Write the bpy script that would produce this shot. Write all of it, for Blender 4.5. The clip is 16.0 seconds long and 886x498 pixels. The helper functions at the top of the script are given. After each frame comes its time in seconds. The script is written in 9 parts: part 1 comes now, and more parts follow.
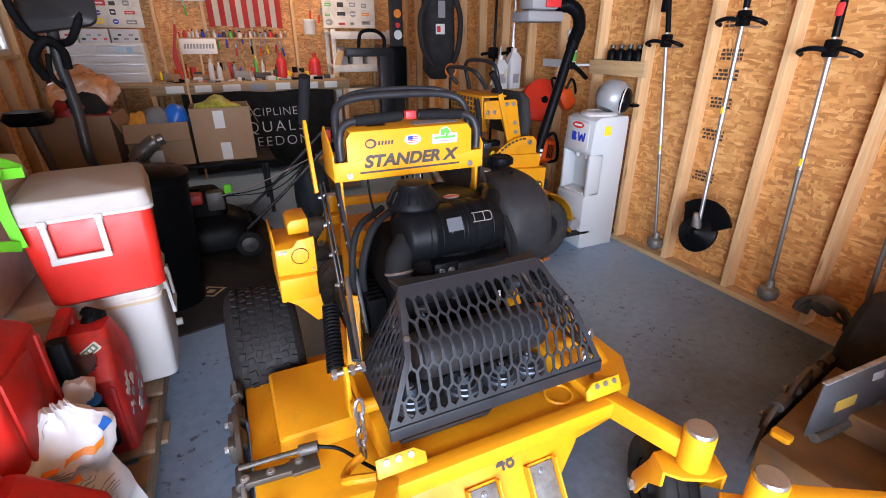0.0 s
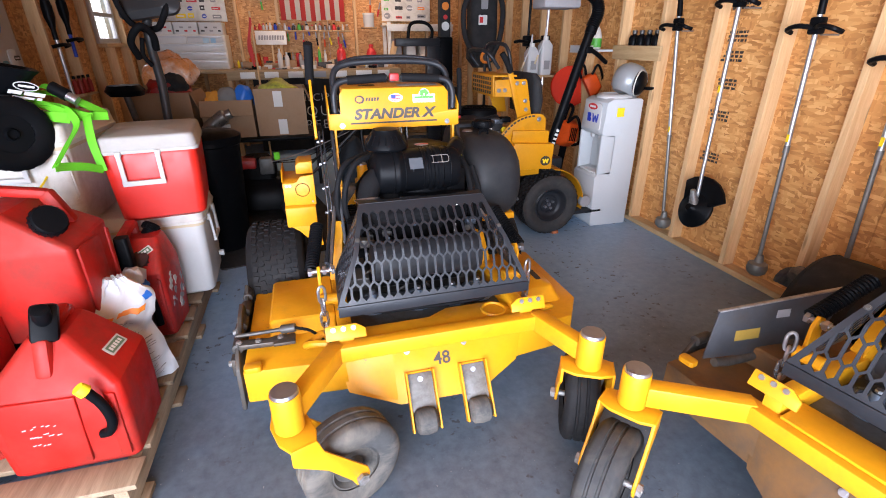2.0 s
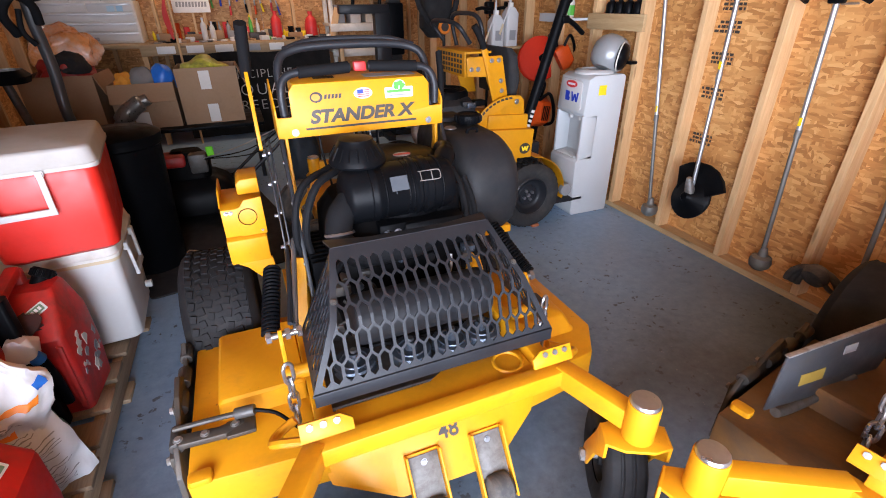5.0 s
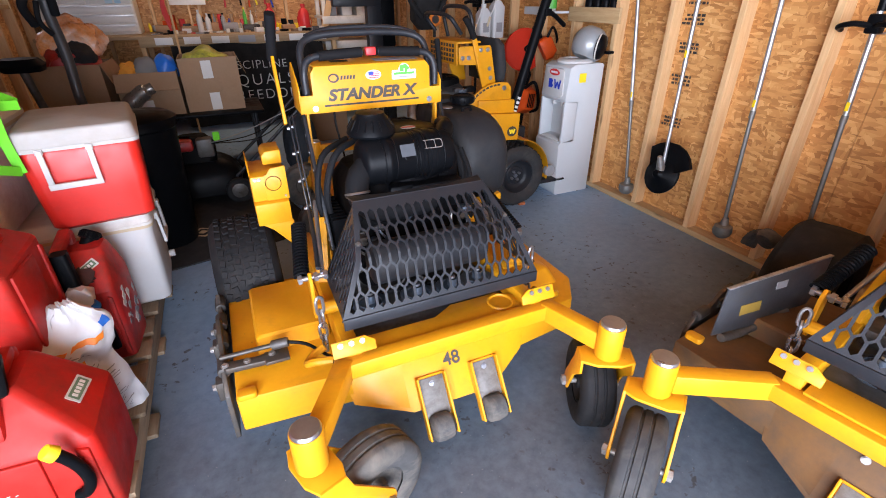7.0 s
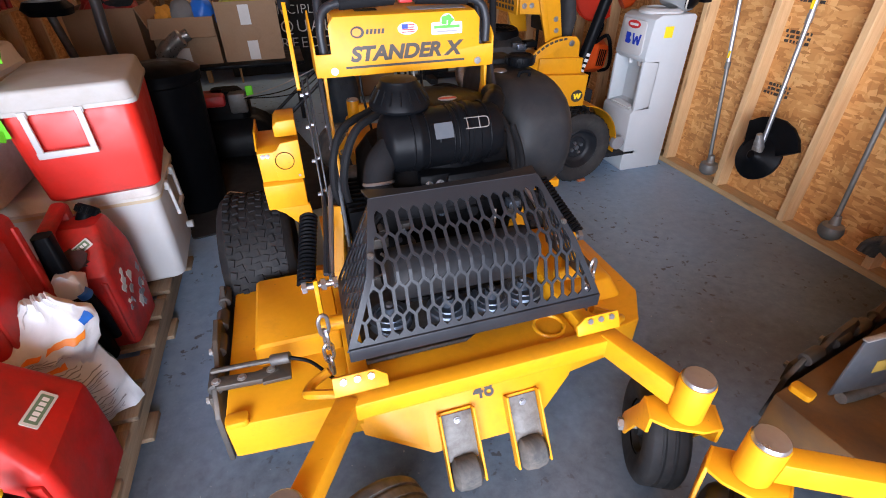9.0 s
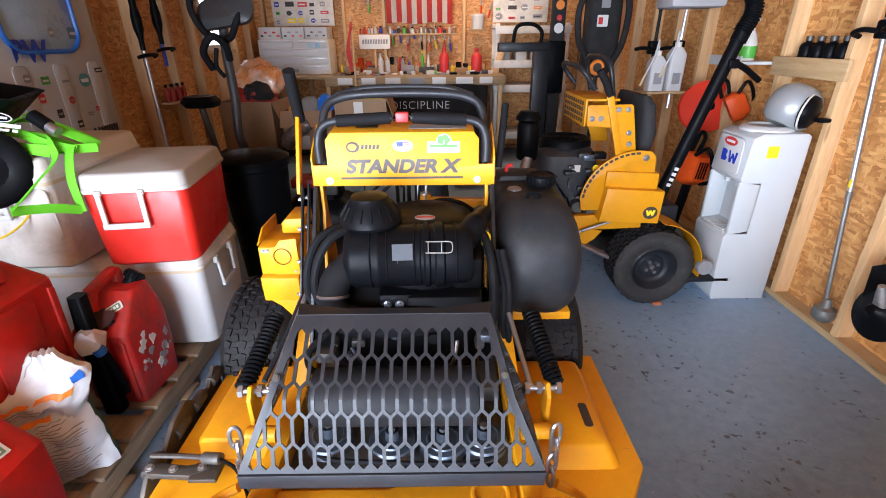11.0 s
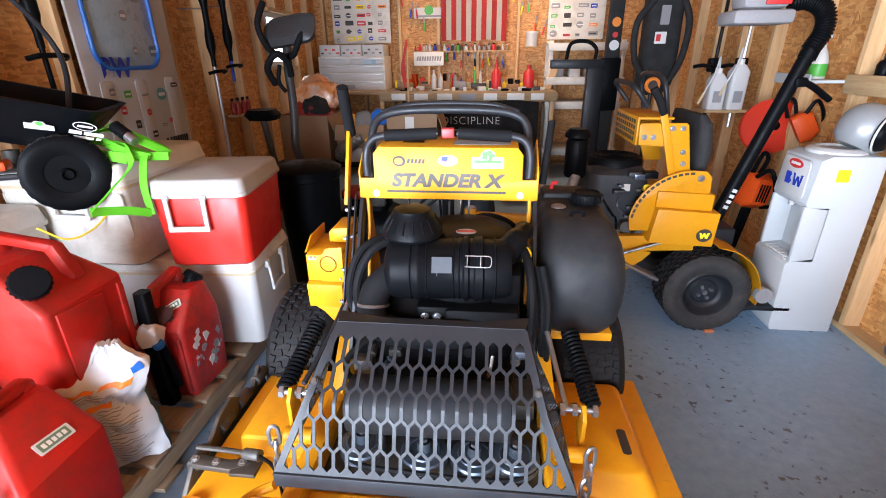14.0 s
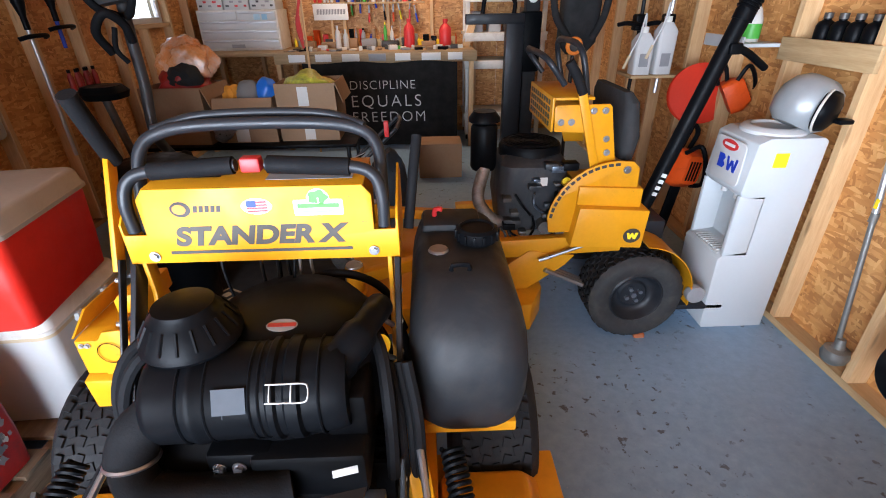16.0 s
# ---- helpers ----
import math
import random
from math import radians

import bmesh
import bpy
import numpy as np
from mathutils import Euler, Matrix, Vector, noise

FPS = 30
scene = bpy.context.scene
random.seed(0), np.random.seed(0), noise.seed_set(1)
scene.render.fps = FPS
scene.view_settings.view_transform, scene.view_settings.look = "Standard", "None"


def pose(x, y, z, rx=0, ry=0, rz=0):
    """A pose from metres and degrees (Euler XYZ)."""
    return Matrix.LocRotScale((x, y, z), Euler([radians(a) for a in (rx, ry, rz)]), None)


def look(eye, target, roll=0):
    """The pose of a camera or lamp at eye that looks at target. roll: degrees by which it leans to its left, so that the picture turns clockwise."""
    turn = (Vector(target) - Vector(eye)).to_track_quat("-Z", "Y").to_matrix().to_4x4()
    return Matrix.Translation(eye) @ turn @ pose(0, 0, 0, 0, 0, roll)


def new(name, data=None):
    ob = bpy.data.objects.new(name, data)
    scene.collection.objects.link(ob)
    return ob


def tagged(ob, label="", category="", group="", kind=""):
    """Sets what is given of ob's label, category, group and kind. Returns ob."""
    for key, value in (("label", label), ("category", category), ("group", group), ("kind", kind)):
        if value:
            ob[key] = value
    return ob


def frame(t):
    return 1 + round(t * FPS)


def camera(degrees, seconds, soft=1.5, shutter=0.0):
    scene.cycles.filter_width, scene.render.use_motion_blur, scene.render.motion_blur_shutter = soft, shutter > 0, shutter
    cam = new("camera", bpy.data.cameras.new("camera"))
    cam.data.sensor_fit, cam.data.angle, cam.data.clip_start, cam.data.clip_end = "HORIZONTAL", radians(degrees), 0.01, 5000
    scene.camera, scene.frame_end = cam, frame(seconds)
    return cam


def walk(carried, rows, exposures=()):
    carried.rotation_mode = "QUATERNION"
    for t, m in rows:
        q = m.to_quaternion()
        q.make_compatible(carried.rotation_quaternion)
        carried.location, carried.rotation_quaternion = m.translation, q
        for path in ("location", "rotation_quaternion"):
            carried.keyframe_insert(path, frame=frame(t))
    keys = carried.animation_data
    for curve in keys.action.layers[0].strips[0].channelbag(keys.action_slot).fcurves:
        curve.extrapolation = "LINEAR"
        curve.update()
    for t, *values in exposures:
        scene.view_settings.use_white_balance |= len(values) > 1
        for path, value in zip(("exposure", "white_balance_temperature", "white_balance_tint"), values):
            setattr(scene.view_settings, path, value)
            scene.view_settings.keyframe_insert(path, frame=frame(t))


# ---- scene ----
cam = camera(87.3, 16.0, soft=1.0)
PATH = [
    (0, (0.192, 0.482, 1.507), (0.952, 2.142, 0.692), -0.1),
    (0.5, (0.158, 0.46, 1.458), (0.9, 2.094, 0.575), -0.2),
    (1, (0.165, 0.425, 1.454), (0.865, 2.132, 0.682), -0.3),
    (1.5, (0.299, 0.374, 1.617), (0.901, 2.11, 0.827), -0.3),
    (2, (0.417, -0.039, 1.411), (0.913, 1.718, 0.594), -0.2),
    (2.5, (0.412, 0.058, 1.505), (0.895, 1.801, 0.65), -0.2),
    (3, (0.393, 0.295, 1.474), (0.88, 2.021, 0.589), -0.3),
    (3.5, (0.438, 0.435, 1.459), (0.924, 2.159, 0.568), -0.3),
    (4, (0.51, 0.51, 1.454), (1.045, 2.207, 0.542), -0.4),
    (6.5, (0.249, 0.243, 1.453), (1.027, 1.825, 0.51), -0.5),
    (7, (0.253, 0.199, 1.455), (0.974, 1.801, 0.498), -0.3),
    (7.5, (0.219, 0.236, 1.46), (0.868, 1.861, 0.49), -0.3),
    (8, (0.224, 0.242, 1.46), (0.794, 1.874, 0.453), -0.4),
    (8.5, (0.264, 0.298, 1.434), (0.806, 1.906, 0.375), -0.5),
    (9, (0.426, 0.531, 1.426), (0.92, 2.111, 0.304), -0.5),
    (9.5, (0.604, 0.659, 1.395), (0.956, 2.277, 0.272), -0.8),
    (10, (0.857, 0.618, 1.441), (1.07, 2.341, 0.448), -0.9),
    (12.5, (0.932, 0.604, 1.502), (0.774, 2.442, 0.728), -0.7),
    (13, (0.932, 0.599, 1.495), (0.745, 2.436, 0.725), -0.7),
    (13.5, (0.927, 0.597, 1.496), (0.729, 2.432, 0.726), -0.7),
    (14, (0.934, 0.597, 1.494), (0.74, 2.434, 0.726), -0.6),
    (14.5, (0.934, 0.597, 1.493), (0.783, 2.432, 0.712), -0.7),
    (15, (0.98, 0.669, 1.475), (0.958, 2.501, 0.672), -0.8),
    (15.5, (1.052, 0.945, 1.451), (1.143, 2.747, 0.589), -0.9),
    (16, (1.156, 1.161, 1.555), (1.206, 2.925, 0.613), -0.9),
]
EXPOSURE = [(0.0, -0.36, 6500, 26), (4.0, -0.38, 6500, 26), (6.5, -0.44, 6500, 26), (8.0, -0.48, 6500, 26), (9.5, -0.42, 6500, 26), (12.0, 0.05, 6350, 21), (14.5, 0.05, 6350, 21), (16.0, -0.08, 6250, 20)]
walk(cam, [(t, look(eye, target, roll)) for t, eye, target, roll in PATH], EXPOSURE)

# ---------------------------------------------------------------- light
world = bpy.data.worlds.new("sky")
scene.world = world
world.use_nodes = True
wn = world.node_tree
sky = wn.nodes.new("ShaderNodeTexSky")
sky.sky_type = "NISHITA"
sky.sun_disc = False
sky.sun_elevation = radians(42)
sky.sun_rotation = radians(200)
wn.nodes["Background"].inputs[1].default_value = 0.12
wn.links.new(sky.outputs[0], wn.nodes["Background"].inputs[0])


def sun_lamp(power, elevation, azimuth):
    data = bpy.data.lights.new("sun", "SUN")
    data.energy, data.angle, data.color = power, radians(0.6), (1.0, 0.95, 0.87)
    ob = new("sun", data)
    ob.rotation_euler = (radians(90 - elevation), 0, radians(azimuth))
    return ob


def window_light(name, width, height, power, m, color=(0.88, 0.95, 1.0), spread=180):
    data = bpy.data.lights.new(name, "AREA")
    data.shape, data.size, data.size_y, data.energy, data.color = "RECTANGLE", width, height, power, color
    data.spread = radians(spread)
    ob = new(name, data)
    ob.matrix_world = m
    return ob


sun_lamp(3.0, 42, 150)
window_light("doorway_daylight", 3.9, 2.1, 745, pose(-0.12, -1.85, 1.14, 86, 0, -42), color=(0.75, 0.90, 1.0), spread=165)
window_light("bench_light", 1.6, 0.25, 28, pose(1.0, 6.55, 2.54, 14, 0, 0), color=(1.0, 0.74, 0.46), spread=170)
window_light("window_daylight", 0.6, 0.6, 5, pose(-1.66, 6.30, 1.68, 0, -90, 0))


# ---------------------------------------------------------------- materials
def mix_color(nt, fac, a, b, mode="MIX"):
    n = nt.nodes.new("ShaderNodeMix")
    n.data_type, n.blend_type = "RGBA", mode
    for socket, value in ((n.inputs[0], fac), (n.inputs[6], a), (n.inputs[7], b)):
        if isinstance(value, bpy.types.NodeSocket):
            nt.links.new(value, socket)
        elif isinstance(value, (int, float)):
            socket.default_value = value
        else:
            socket.default_value = (*value, 1)
    return n.outputs[2]


def ramp(nt, fac, stops):
    n = nt.nodes.new("ShaderNodeValToRGB")
    nt.links.new(fac, n.inputs[0])
    e = n.color_ramp.elements
    while len(e) < len(stops):
        e.new(0.5)
    for el, (p, c) in zip(e, stops):
        el.position, el.color = p, (*c, 1) if not isinstance(c, (int, float)) else (c, c, c, 1)
    return n.outputs[0]


def noise_tex(nt, scale, detail=4, stretch=None, rough=0.55, distort=0.0):
    co = nt.nodes.new("ShaderNodeTexCoord").outputs["Object"]
    if stretch:
        mp = nt.nodes.new("ShaderNodeMapping")
        mp.inputs["Scale"].default_value = stretch
        nt.links.new(co, mp.inputs[0])
        co = mp.outputs[0]
    n = nt.nodes.new("ShaderNodeTexNoise")
    n.inputs["Scale"].default_value, n.inputs["Detail"].default_value = scale, detail
    n.inputs["Roughness"].default_value, n.inputs["Distortion"].default_value = rough, distort
    nt.links.new(co, n.inputs["Vector"])
    return n.outputs["Fac"]


def bump_to(nt, bsdf, height, strength, distance=0.002):
    b = nt.nodes.new("ShaderNodeBump")
    b.inputs["Strength"].default_value, b.inputs["Distance"].default_value = strength, distance
    nt.links.new(height, b.inputs["Height"])
    nt.links.new(b.outputs[0], bsdf.inputs["Normal"])


def blank(name):
    m = bpy.data.materials.new(name)
    m.use_nodes = True
    return m, m.node_tree, m.node_tree.nodes["Principled BSDF"]


def surface(name, color, rough=0.5, metal=0.0, vary=0.15, fine=60, coarse=4, dirt=None, dirt_amount=0.4, dirt_scale=6, bump=0.15, rough_vary=0.12, jitter=0.0, coat=0.0, spec=0.5, scuff=None):
    """Two scales of variation on a base colour, optional dirt, fine relief."""
    m, nt, p = blank(name)
    a = noise_tex(nt, coarse, 3)
    b = noise_tex(nt, fine, 5)
    lo = tuple(c * (1 - vary) for c in color)
    hi = tuple(min(1, c * (1 + vary)) for c in color)
    col = mix_color(nt, a, lo, hi)
    col = mix_color(nt, 0.35, col, ramp(nt, b, [(0.25, tuple(c * (1 - vary) for c in color)), (0.75, hi)]))
    if jitter:
        info = nt.nodes.new("ShaderNodeObjectInfo")
        col = mix_color(nt, 1.0, col, ramp(nt, info.outputs["Random"], [(0, 1 - jitter), (1, 1)]), "MULTIPLY")
    if dirt:
        d = noise_tex(nt, dirt_scale, 6, rough=0.7, distort=0.4)
        mask = ramp(nt, d, [(max(0.0, 0.62 - dirt_amount * 0.3), 0), (0.78, min(1.0, dirt_amount * 1.6))])
        col = mix_color(nt, mask, col, dirt)
    if scuff:
        chips = noise_tex(nt, 34, 6, (1, 1, 2.2), 0.7, 0.6)
        where = noise_tex(nt, 3.2, 3)
        both = nt.nodes.new("ShaderNodeMath")
        both.operation = "MULTIPLY"
        nt.links.new(ramp(nt, chips, [(0.665, 0.0), (0.70, 0.9)]), both.inputs[0])
        nt.links.new(ramp(nt, where, [(0.46, 0.0), (0.58, 1.0)]), both.inputs[1])
        col = mix_color(nt, both.outputs[0], col, scuff)
    nt.links.new(col, p.inputs["Base Color"])
    nt.links.new(ramp(nt, noise_tex(nt, coarse * 3, 4), [(0.3, max(0.02, rough - rough_vary)), (0.7, min(1, rough + rough_vary))]), p.inputs["Roughness"])
    p.inputs["Metallic"].default_value = metal
    p.inputs["Coat Weight"].default_value = coat
    p.inputs["Specular IOR Level"].default_value = spec
    if bump:
        bump_to(nt, p, b, bump)
    return m


def wood(name, light, dark, axis="z", scale=1.0, jitter=0.2, rough=0.65):
    m, nt, p = blank(name)
    st = {"x": (1.2, 14, 14), "y": (14, 1.2, 14), "z": (14, 14, 1.2)}[axis]
    g = noise_tex(nt, 3.0 * scale, 5, st, 0.6, 0.6)
    f = noise_tex(nt, 16.0 * scale, 4, st)
    col = ramp(nt, g, [(0.28, dark), (0.5, tuple((a + b) / 2 for a, b in zip(light, dark))), (0.68, light)])
    col = mix_color(nt, 0.3, col, ramp(nt, f, [(0.3, dark), (0.7, light)]))
    knots = nt.nodes.new("ShaderNodeTexVoronoi")
    mp = nt.nodes.new("ShaderNodeMapping")
    mp.inputs["Scale"].default_value = {"x": (1.6, 9, 9), "y": (9, 1.6, 9), "z": (9, 9, 1.6)}[axis]
    nt.links.new(nt.nodes.new("ShaderNodeTexCoord").outputs["Object"], mp.inputs[0])
    nt.links.new(mp.outputs[0], knots.inputs["Vector"])
    knots.inputs["Scale"].default_value = 1.3
    col = mix_color(nt, ramp(nt, knots.outputs["Distance"], [(0.06, 0.75), (0.14, 0.0)]), col, tuple(c * 0.45 for c in dark))
    info = nt.nodes.new("ShaderNodeObjectInfo")
    col = mix_color(nt, 1.0, col, ramp(nt, info.outputs["Random"], [(0, 1 - jitter), (1, 1)]), "MULTIPLY")
    nt.links.new(col, p.inputs["Base Color"])
    p.inputs["Roughness"].default_value = rough
    bump_to(nt, p, f, 0.25)
    return m


def strand_board(name):
    """Oriented strand board: overlapping flakes of pale and brown wood."""
    m, nt, p = blank(name)
    co = nt.nodes.new("ShaderNodeTexCoord").outputs["Object"]
    cols = None
    rgh = None
    for k, (rot, sc, thr) in enumerate((((20, 35, 10), (26, 9, 9), 0.5), ((65, -20, 50), (11, 30, 12), 0.5), ((-40, 10, -35), (12, 9, 34), 0.45))):
        mp = nt.nodes.new("ShaderNodeMapping")
        mp.inputs["Rotation"].default_value = [radians(r) for r in rot]
        mp.inputs["Scale"].default_value = sc
        nt.links.new(co, mp.inputs[0])
        v = nt.nodes.new("ShaderNodeTexVoronoi")
        v.inputs["Scale"].default_value = 1.9
        v.inputs["Randomness"].default_value = 1.0
        nt.links.new(mp.outputs[0], v.inputs["Vector"])
        sep = nt.nodes.new("ShaderNodeSeparateColor")
        nt.links.new(v.outputs["Color"], sep.inputs[0])
        c = ramp(nt, sep.outputs[0], [(0.0, (0.44, 0.190, 0.055)), (0.35, (0.60, 0.280, 0.085)), (0.7, (0.69, 0.355, 0.120)), (1.0, (0.80, 0.46, 0.18))])
        if cols is None:
            cols, rgh = c, sep.outputs[1]
        else:
            cols = mix_color(nt, ramp(nt, sep.outputs[2], [(thr, 0.0), (thr + 0.02, 1.0)]), cols, c)
    big = noise_tex(nt, 2.2, 4)
    cols = mix_color(nt, 1.0, cols, ramp(nt, big, [(0.3, (0.88, 0.82, 0.74)), (0.7, (1, 1, 1))]), "MULTIPLY")
    nt.links.new(cols, p.inputs["Base Color"])
    p.inputs["Roughness"].default_value = 0.6
    bump_to(nt, p, rgh, 0.35, 0.003)
    return m


def floor_material():
    """Grey-blue painted slab with scuffs, damp grey patches and dark drips."""
    m, nt, p = blank("painted_concrete")
    a = noise_tex(nt, 1.1, 5, rough=0.6)
    b = noise_tex(nt, 22, 6, rough=0.7)
    c = noise_tex(nt, 5.0, 6, rough=0.75, distort=0.8)
    col = ramp(nt, a, [(0.3, (0.200, 0.345, 0.520)), (0.7, (0.285, 0.455, 0.660))])
    col = mix_color(nt, 0.35, col, ramp(nt, b, [(0.3, (0.170, 0.285, 0.430)), (0.7, (0.35, 0.525, 0.71))]))
    # the slab turns dark blue-grey towards the doorway, along an uneven edge
    sep = nt.nodes.new("ShaderNodeSeparateXYZ")
    nt.links.new(nt.nodes.new("ShaderNodeTexCoord").outputs["Object"], sep.inputs[0])
    edge = nt.nodes.new("ShaderNodeMath")
    edge.operation = "MULTIPLY_ADD"
    nt.links.new(a, edge.inputs[0])
    edge.inputs[1].default_value = -1.6
    nt.links.new(sep.outputs["Y"], edge.inputs[2])
    span = nt.nodes.new("ShaderNodeMapRange")
    nt.links.new(edge.outputs[0], span.inputs[0])
    span.inputs[1].default_value, span.inputs[2].default_value = 0.6, 2.1
    span.inputs[3].default_value, span.inputs[4].default_value = 0.90, 0.0
    col = mix_color(nt, span.outputs[0], col, ramp(nt, b, [(0.3, (0.040, 0.046, 0.053)), (0.7, (0.085, 0.098, 0.110))]))
    col = mix_color(nt, ramp(nt, c, [(0.64, 0.0), (0.76, 0.5)]), col, (0.08, 0.075, 0.072))
    drip = noise_tex(nt, 23, 3, rough=0.55, distort=0.25)
    zone = noise_tex(nt, 1.7, 3)
    spots = nt.nodes.new("ShaderNodeMath")
    spots.operation = "MULTIPLY"
    nt.links.new(ramp(nt, drip, [(0.615, 0.0), (0.66, 0.8)]), spots.inputs[0])
    nt.links.new(ramp(nt, zone, [(0.47, 0.0), (0.57, 1.0)]), spots.inputs[1])
    col = mix_color(nt, spots.outputs[0], col, (0.035, 0.030, 0.027))
    w = noise_tex(nt, 70, 3)
    col = mix_color(nt, ramp(nt, w, [(0.70, 0.0), (0.76, 0.7)]), col, (0.42, 0.40, 0.37))
    nt.links.new(col, p.inputs["Base Color"])
    nt.links.new(ramp(nt, c, [(0.3, 0.34), (0.7, 0.60)]), p.inputs["Roughness"])
    bump_to(nt, p, b, 0.2)
    return m


def glass_material():
    m, nt, p = blank("clear_glass")
    p.inputs["Base Color"].default_value = (0.95, 0.97, 0.97, 1)
    p.inputs["Transmission Weight"].default_value = 1.0
    p.inputs["Roughness"].default_value = 0.03
    return m


FLOOR = floor_material()
OSB = strand_board("strand_board")
PINE_Z = wood("pine_stud", (0.78, 0.53, 0.28), (0.60, 0.345, 0.15), "z")
PINE_Y = wood("pine_plate", (0.68, 0.48, 0.26), (0.48, 0.30, 0.13), "y")
PINE_X = wood("pine_board", (0.60, 0.42, 0.22), (0.40, 0.24, 0.10), "x")
PALLET = wood("weathered_pallet_wood", (0.42, 0.31, 0.20), (0.22, 0.15, 0.09), "y", jitter=0.35, rough=0.8)
BENCH = wood("workbench_top", (0.50, 0.34, 0.18), (0.30, 0.19, 0.09), "x")
YELLOW = surface("mower_yellow_paint", (0.64, 0.275, 0.006), 0.42, vary=0.10, coarse=3, dirt=(0.30, 0.14, 0.02), dirt_amount=0.30, dirt_scale=5, bump=0.06, spec=0.28, rough_vary=0.14, scuff=(0.10, 0.07, 0.04))
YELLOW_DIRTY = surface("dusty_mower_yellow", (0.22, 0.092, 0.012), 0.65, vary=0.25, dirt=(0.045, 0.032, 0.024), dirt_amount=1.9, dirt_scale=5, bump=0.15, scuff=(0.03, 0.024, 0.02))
BLACK = surface("black_plastic", (0.0035, 0.004, 0.005), 0.42, vary=0.3, dirt=(0.014, 0.0135, 0.013), dirt_amount=0.2, dirt_scale=8, bump=0.08, spec=0.075)
BLACK_POWDER = surface("black_powder_coat", (0.015, 0.017, 0.021), 0.42, vary=0.25, dirt=(0.04, 0.04, 0.04), dirt_amount=0.16, dirt_scale=12, bump=0.12, spec=0.34)
TANK = surface("dusty_black_polyethylene", (0.015, 0.0165, 0.019), 0.50, vary=0.25, coarse=5, dirt=(0.040, 0.038, 0.035), dirt_amount=0.6, dirt_scale=4, bump=0.08, spec=0.20)
ENGINE = surface("engine_black", (0.0028, 0.003, 0.0036), 0.55, vary=0.35, dirt=(0.012, 0.010, 0.008), dirt_amount=0.35, dirt_scale=10, bump=0.12, spec=0.05)
GRIP = surface("foam_grip", (0.009, 0.0093, 0.0105), 0.7, vary=0.3, fine=220, bump=0.4, spec=0.10)
RUBBER = surface("tyre_rubber", (0.011, 0.011, 0.012), 0.72, vary=0.3, spec=0.2, dirt=(0.032, 0.030, 0.026), dirt_amount=0.45, dirt_scale=14, bump=0.3)
RUBBER_WORN = surface("worn_tyre_rubber", (0.028, 0.028, 0.029), 0.7, vary=0.3, spec=0.3, dirt=(0.075, 0.068, 0.058), dirt_amount=0.5, dirt_scale=9, bump=0.3)
RUBBER_DUSTY = surface("dusty_tyre_rubber", (0.050, 0.050, 0.050), 0.75, vary=0.35, spec=0.3, dirt=(0.18, 0.155, 0.125), dirt_amount=0.7, dirt_scale=7, bump=0.3)
CLOTH_BLACK = surface("black_cloth", (0.016, 0.016, 0.017), 0.85, vary=0.3, fine=240, bump=0.4)
STEEL = surface("bare_steel", (0.36, 0.37, 0.40), 0.36, metal=0.9, vary=0.15, dirt=(0.20, 0.15, 0.10), dirt_amount=0.25, bump=0.08)
PULLEY = surface("blued_pulley_steel", (0.10, 0.13, 0.17), 0.32, metal=0.6, vary=0.3, dirt=(0.05, 0.045, 0.04), dirt_amount=0.5, dirt_scale=14, bump=0.1)
SHEET = surface("scuffed_grey_sheet", (0.052, 0.055, 0.062), 0.42, metal=0.3, vary=0.25, dirt=(0.06, 0.05, 0.04), dirt_amount=0.5, dirt_scale=9, bump=0.12)
GRIMY_STEEL = surface("grimy_latch_steel", (0.065, 0.060, 0.055), 0.5, metal=0.5, vary=0.4, dirt=(0.10, 0.075, 0.05), dirt_amount=0.6, dirt_scale=18, bump=0.3)
WORN_PLATE = surface("worn_plate_steel", (0.15, 0.145, 0.135), 0.55, metal=0.2, vary=0.3, dirt=(0.055, 0.04, 0.03), dirt_amount=0.8, dirt_scale=22, bump=0.25)
DUSTY_ENGINE = surface("dusty_engine_paint", (0.022, 0.025, 0.030), 0.5, vary=0.35, dirt=(0.07, 0.066, 0.06), dirt_amount=0.5, dirt_scale=12, bump=0.2)
BIKE_GREY = surface("dark_grey_enamel", (0.045, 0.045, 0.047), 0.45, vary=0.15, bump=0.05)
STEEL_DULL = surface("scuffed_steel", (0.34, 0.33, 0.32), 0.5, metal=0.7, vary=0.3, dirt=(0.12, 0.085, 0.055), dirt_amount=0.6, dirt_scale=16, bump=0.2)
GREY_METAL = surface("grease_grey_metal", (0.10, 0.098, 0.094), 0.55, metal=0.5, vary=0.35, dirt=(0.06, 0.045, 0.03), dirt_amount=0.6, dirt_scale=16, bump=0.3)
ALU = surface("aluminium_tube", (0.50, 0.51, 0.53), 0.42, metal=0.85, vary=0.08, bump=0.03)
SHAFT_DARK = surface("weathered_shaft", (0.20, 0.195, 0.18), 0.5, metal=0.5, vary=0.25, dirt=(0.12, 0.10, 0.06), dirt_amount=0.4, bump=0.08)
RED = surface("red_plastic", (0.66, 0.022, 0.012), 0.42, vary=0.10, dirt=(0.22, 0.03, 0.02), dirt_amount=0.25, dirt_scale=3, bump=0.05)
RED_CAN = surface("scuffed_red_polyethylene", (0.46, 0.014, 0.008), 0.5, vary=0.18, spec=0.24, dirt=(0.15, 0.028, 0.020), dirt_amount=0.7, dirt_scale=5, bump=0.14, scuff=(0.10, 0.03, 0.025))
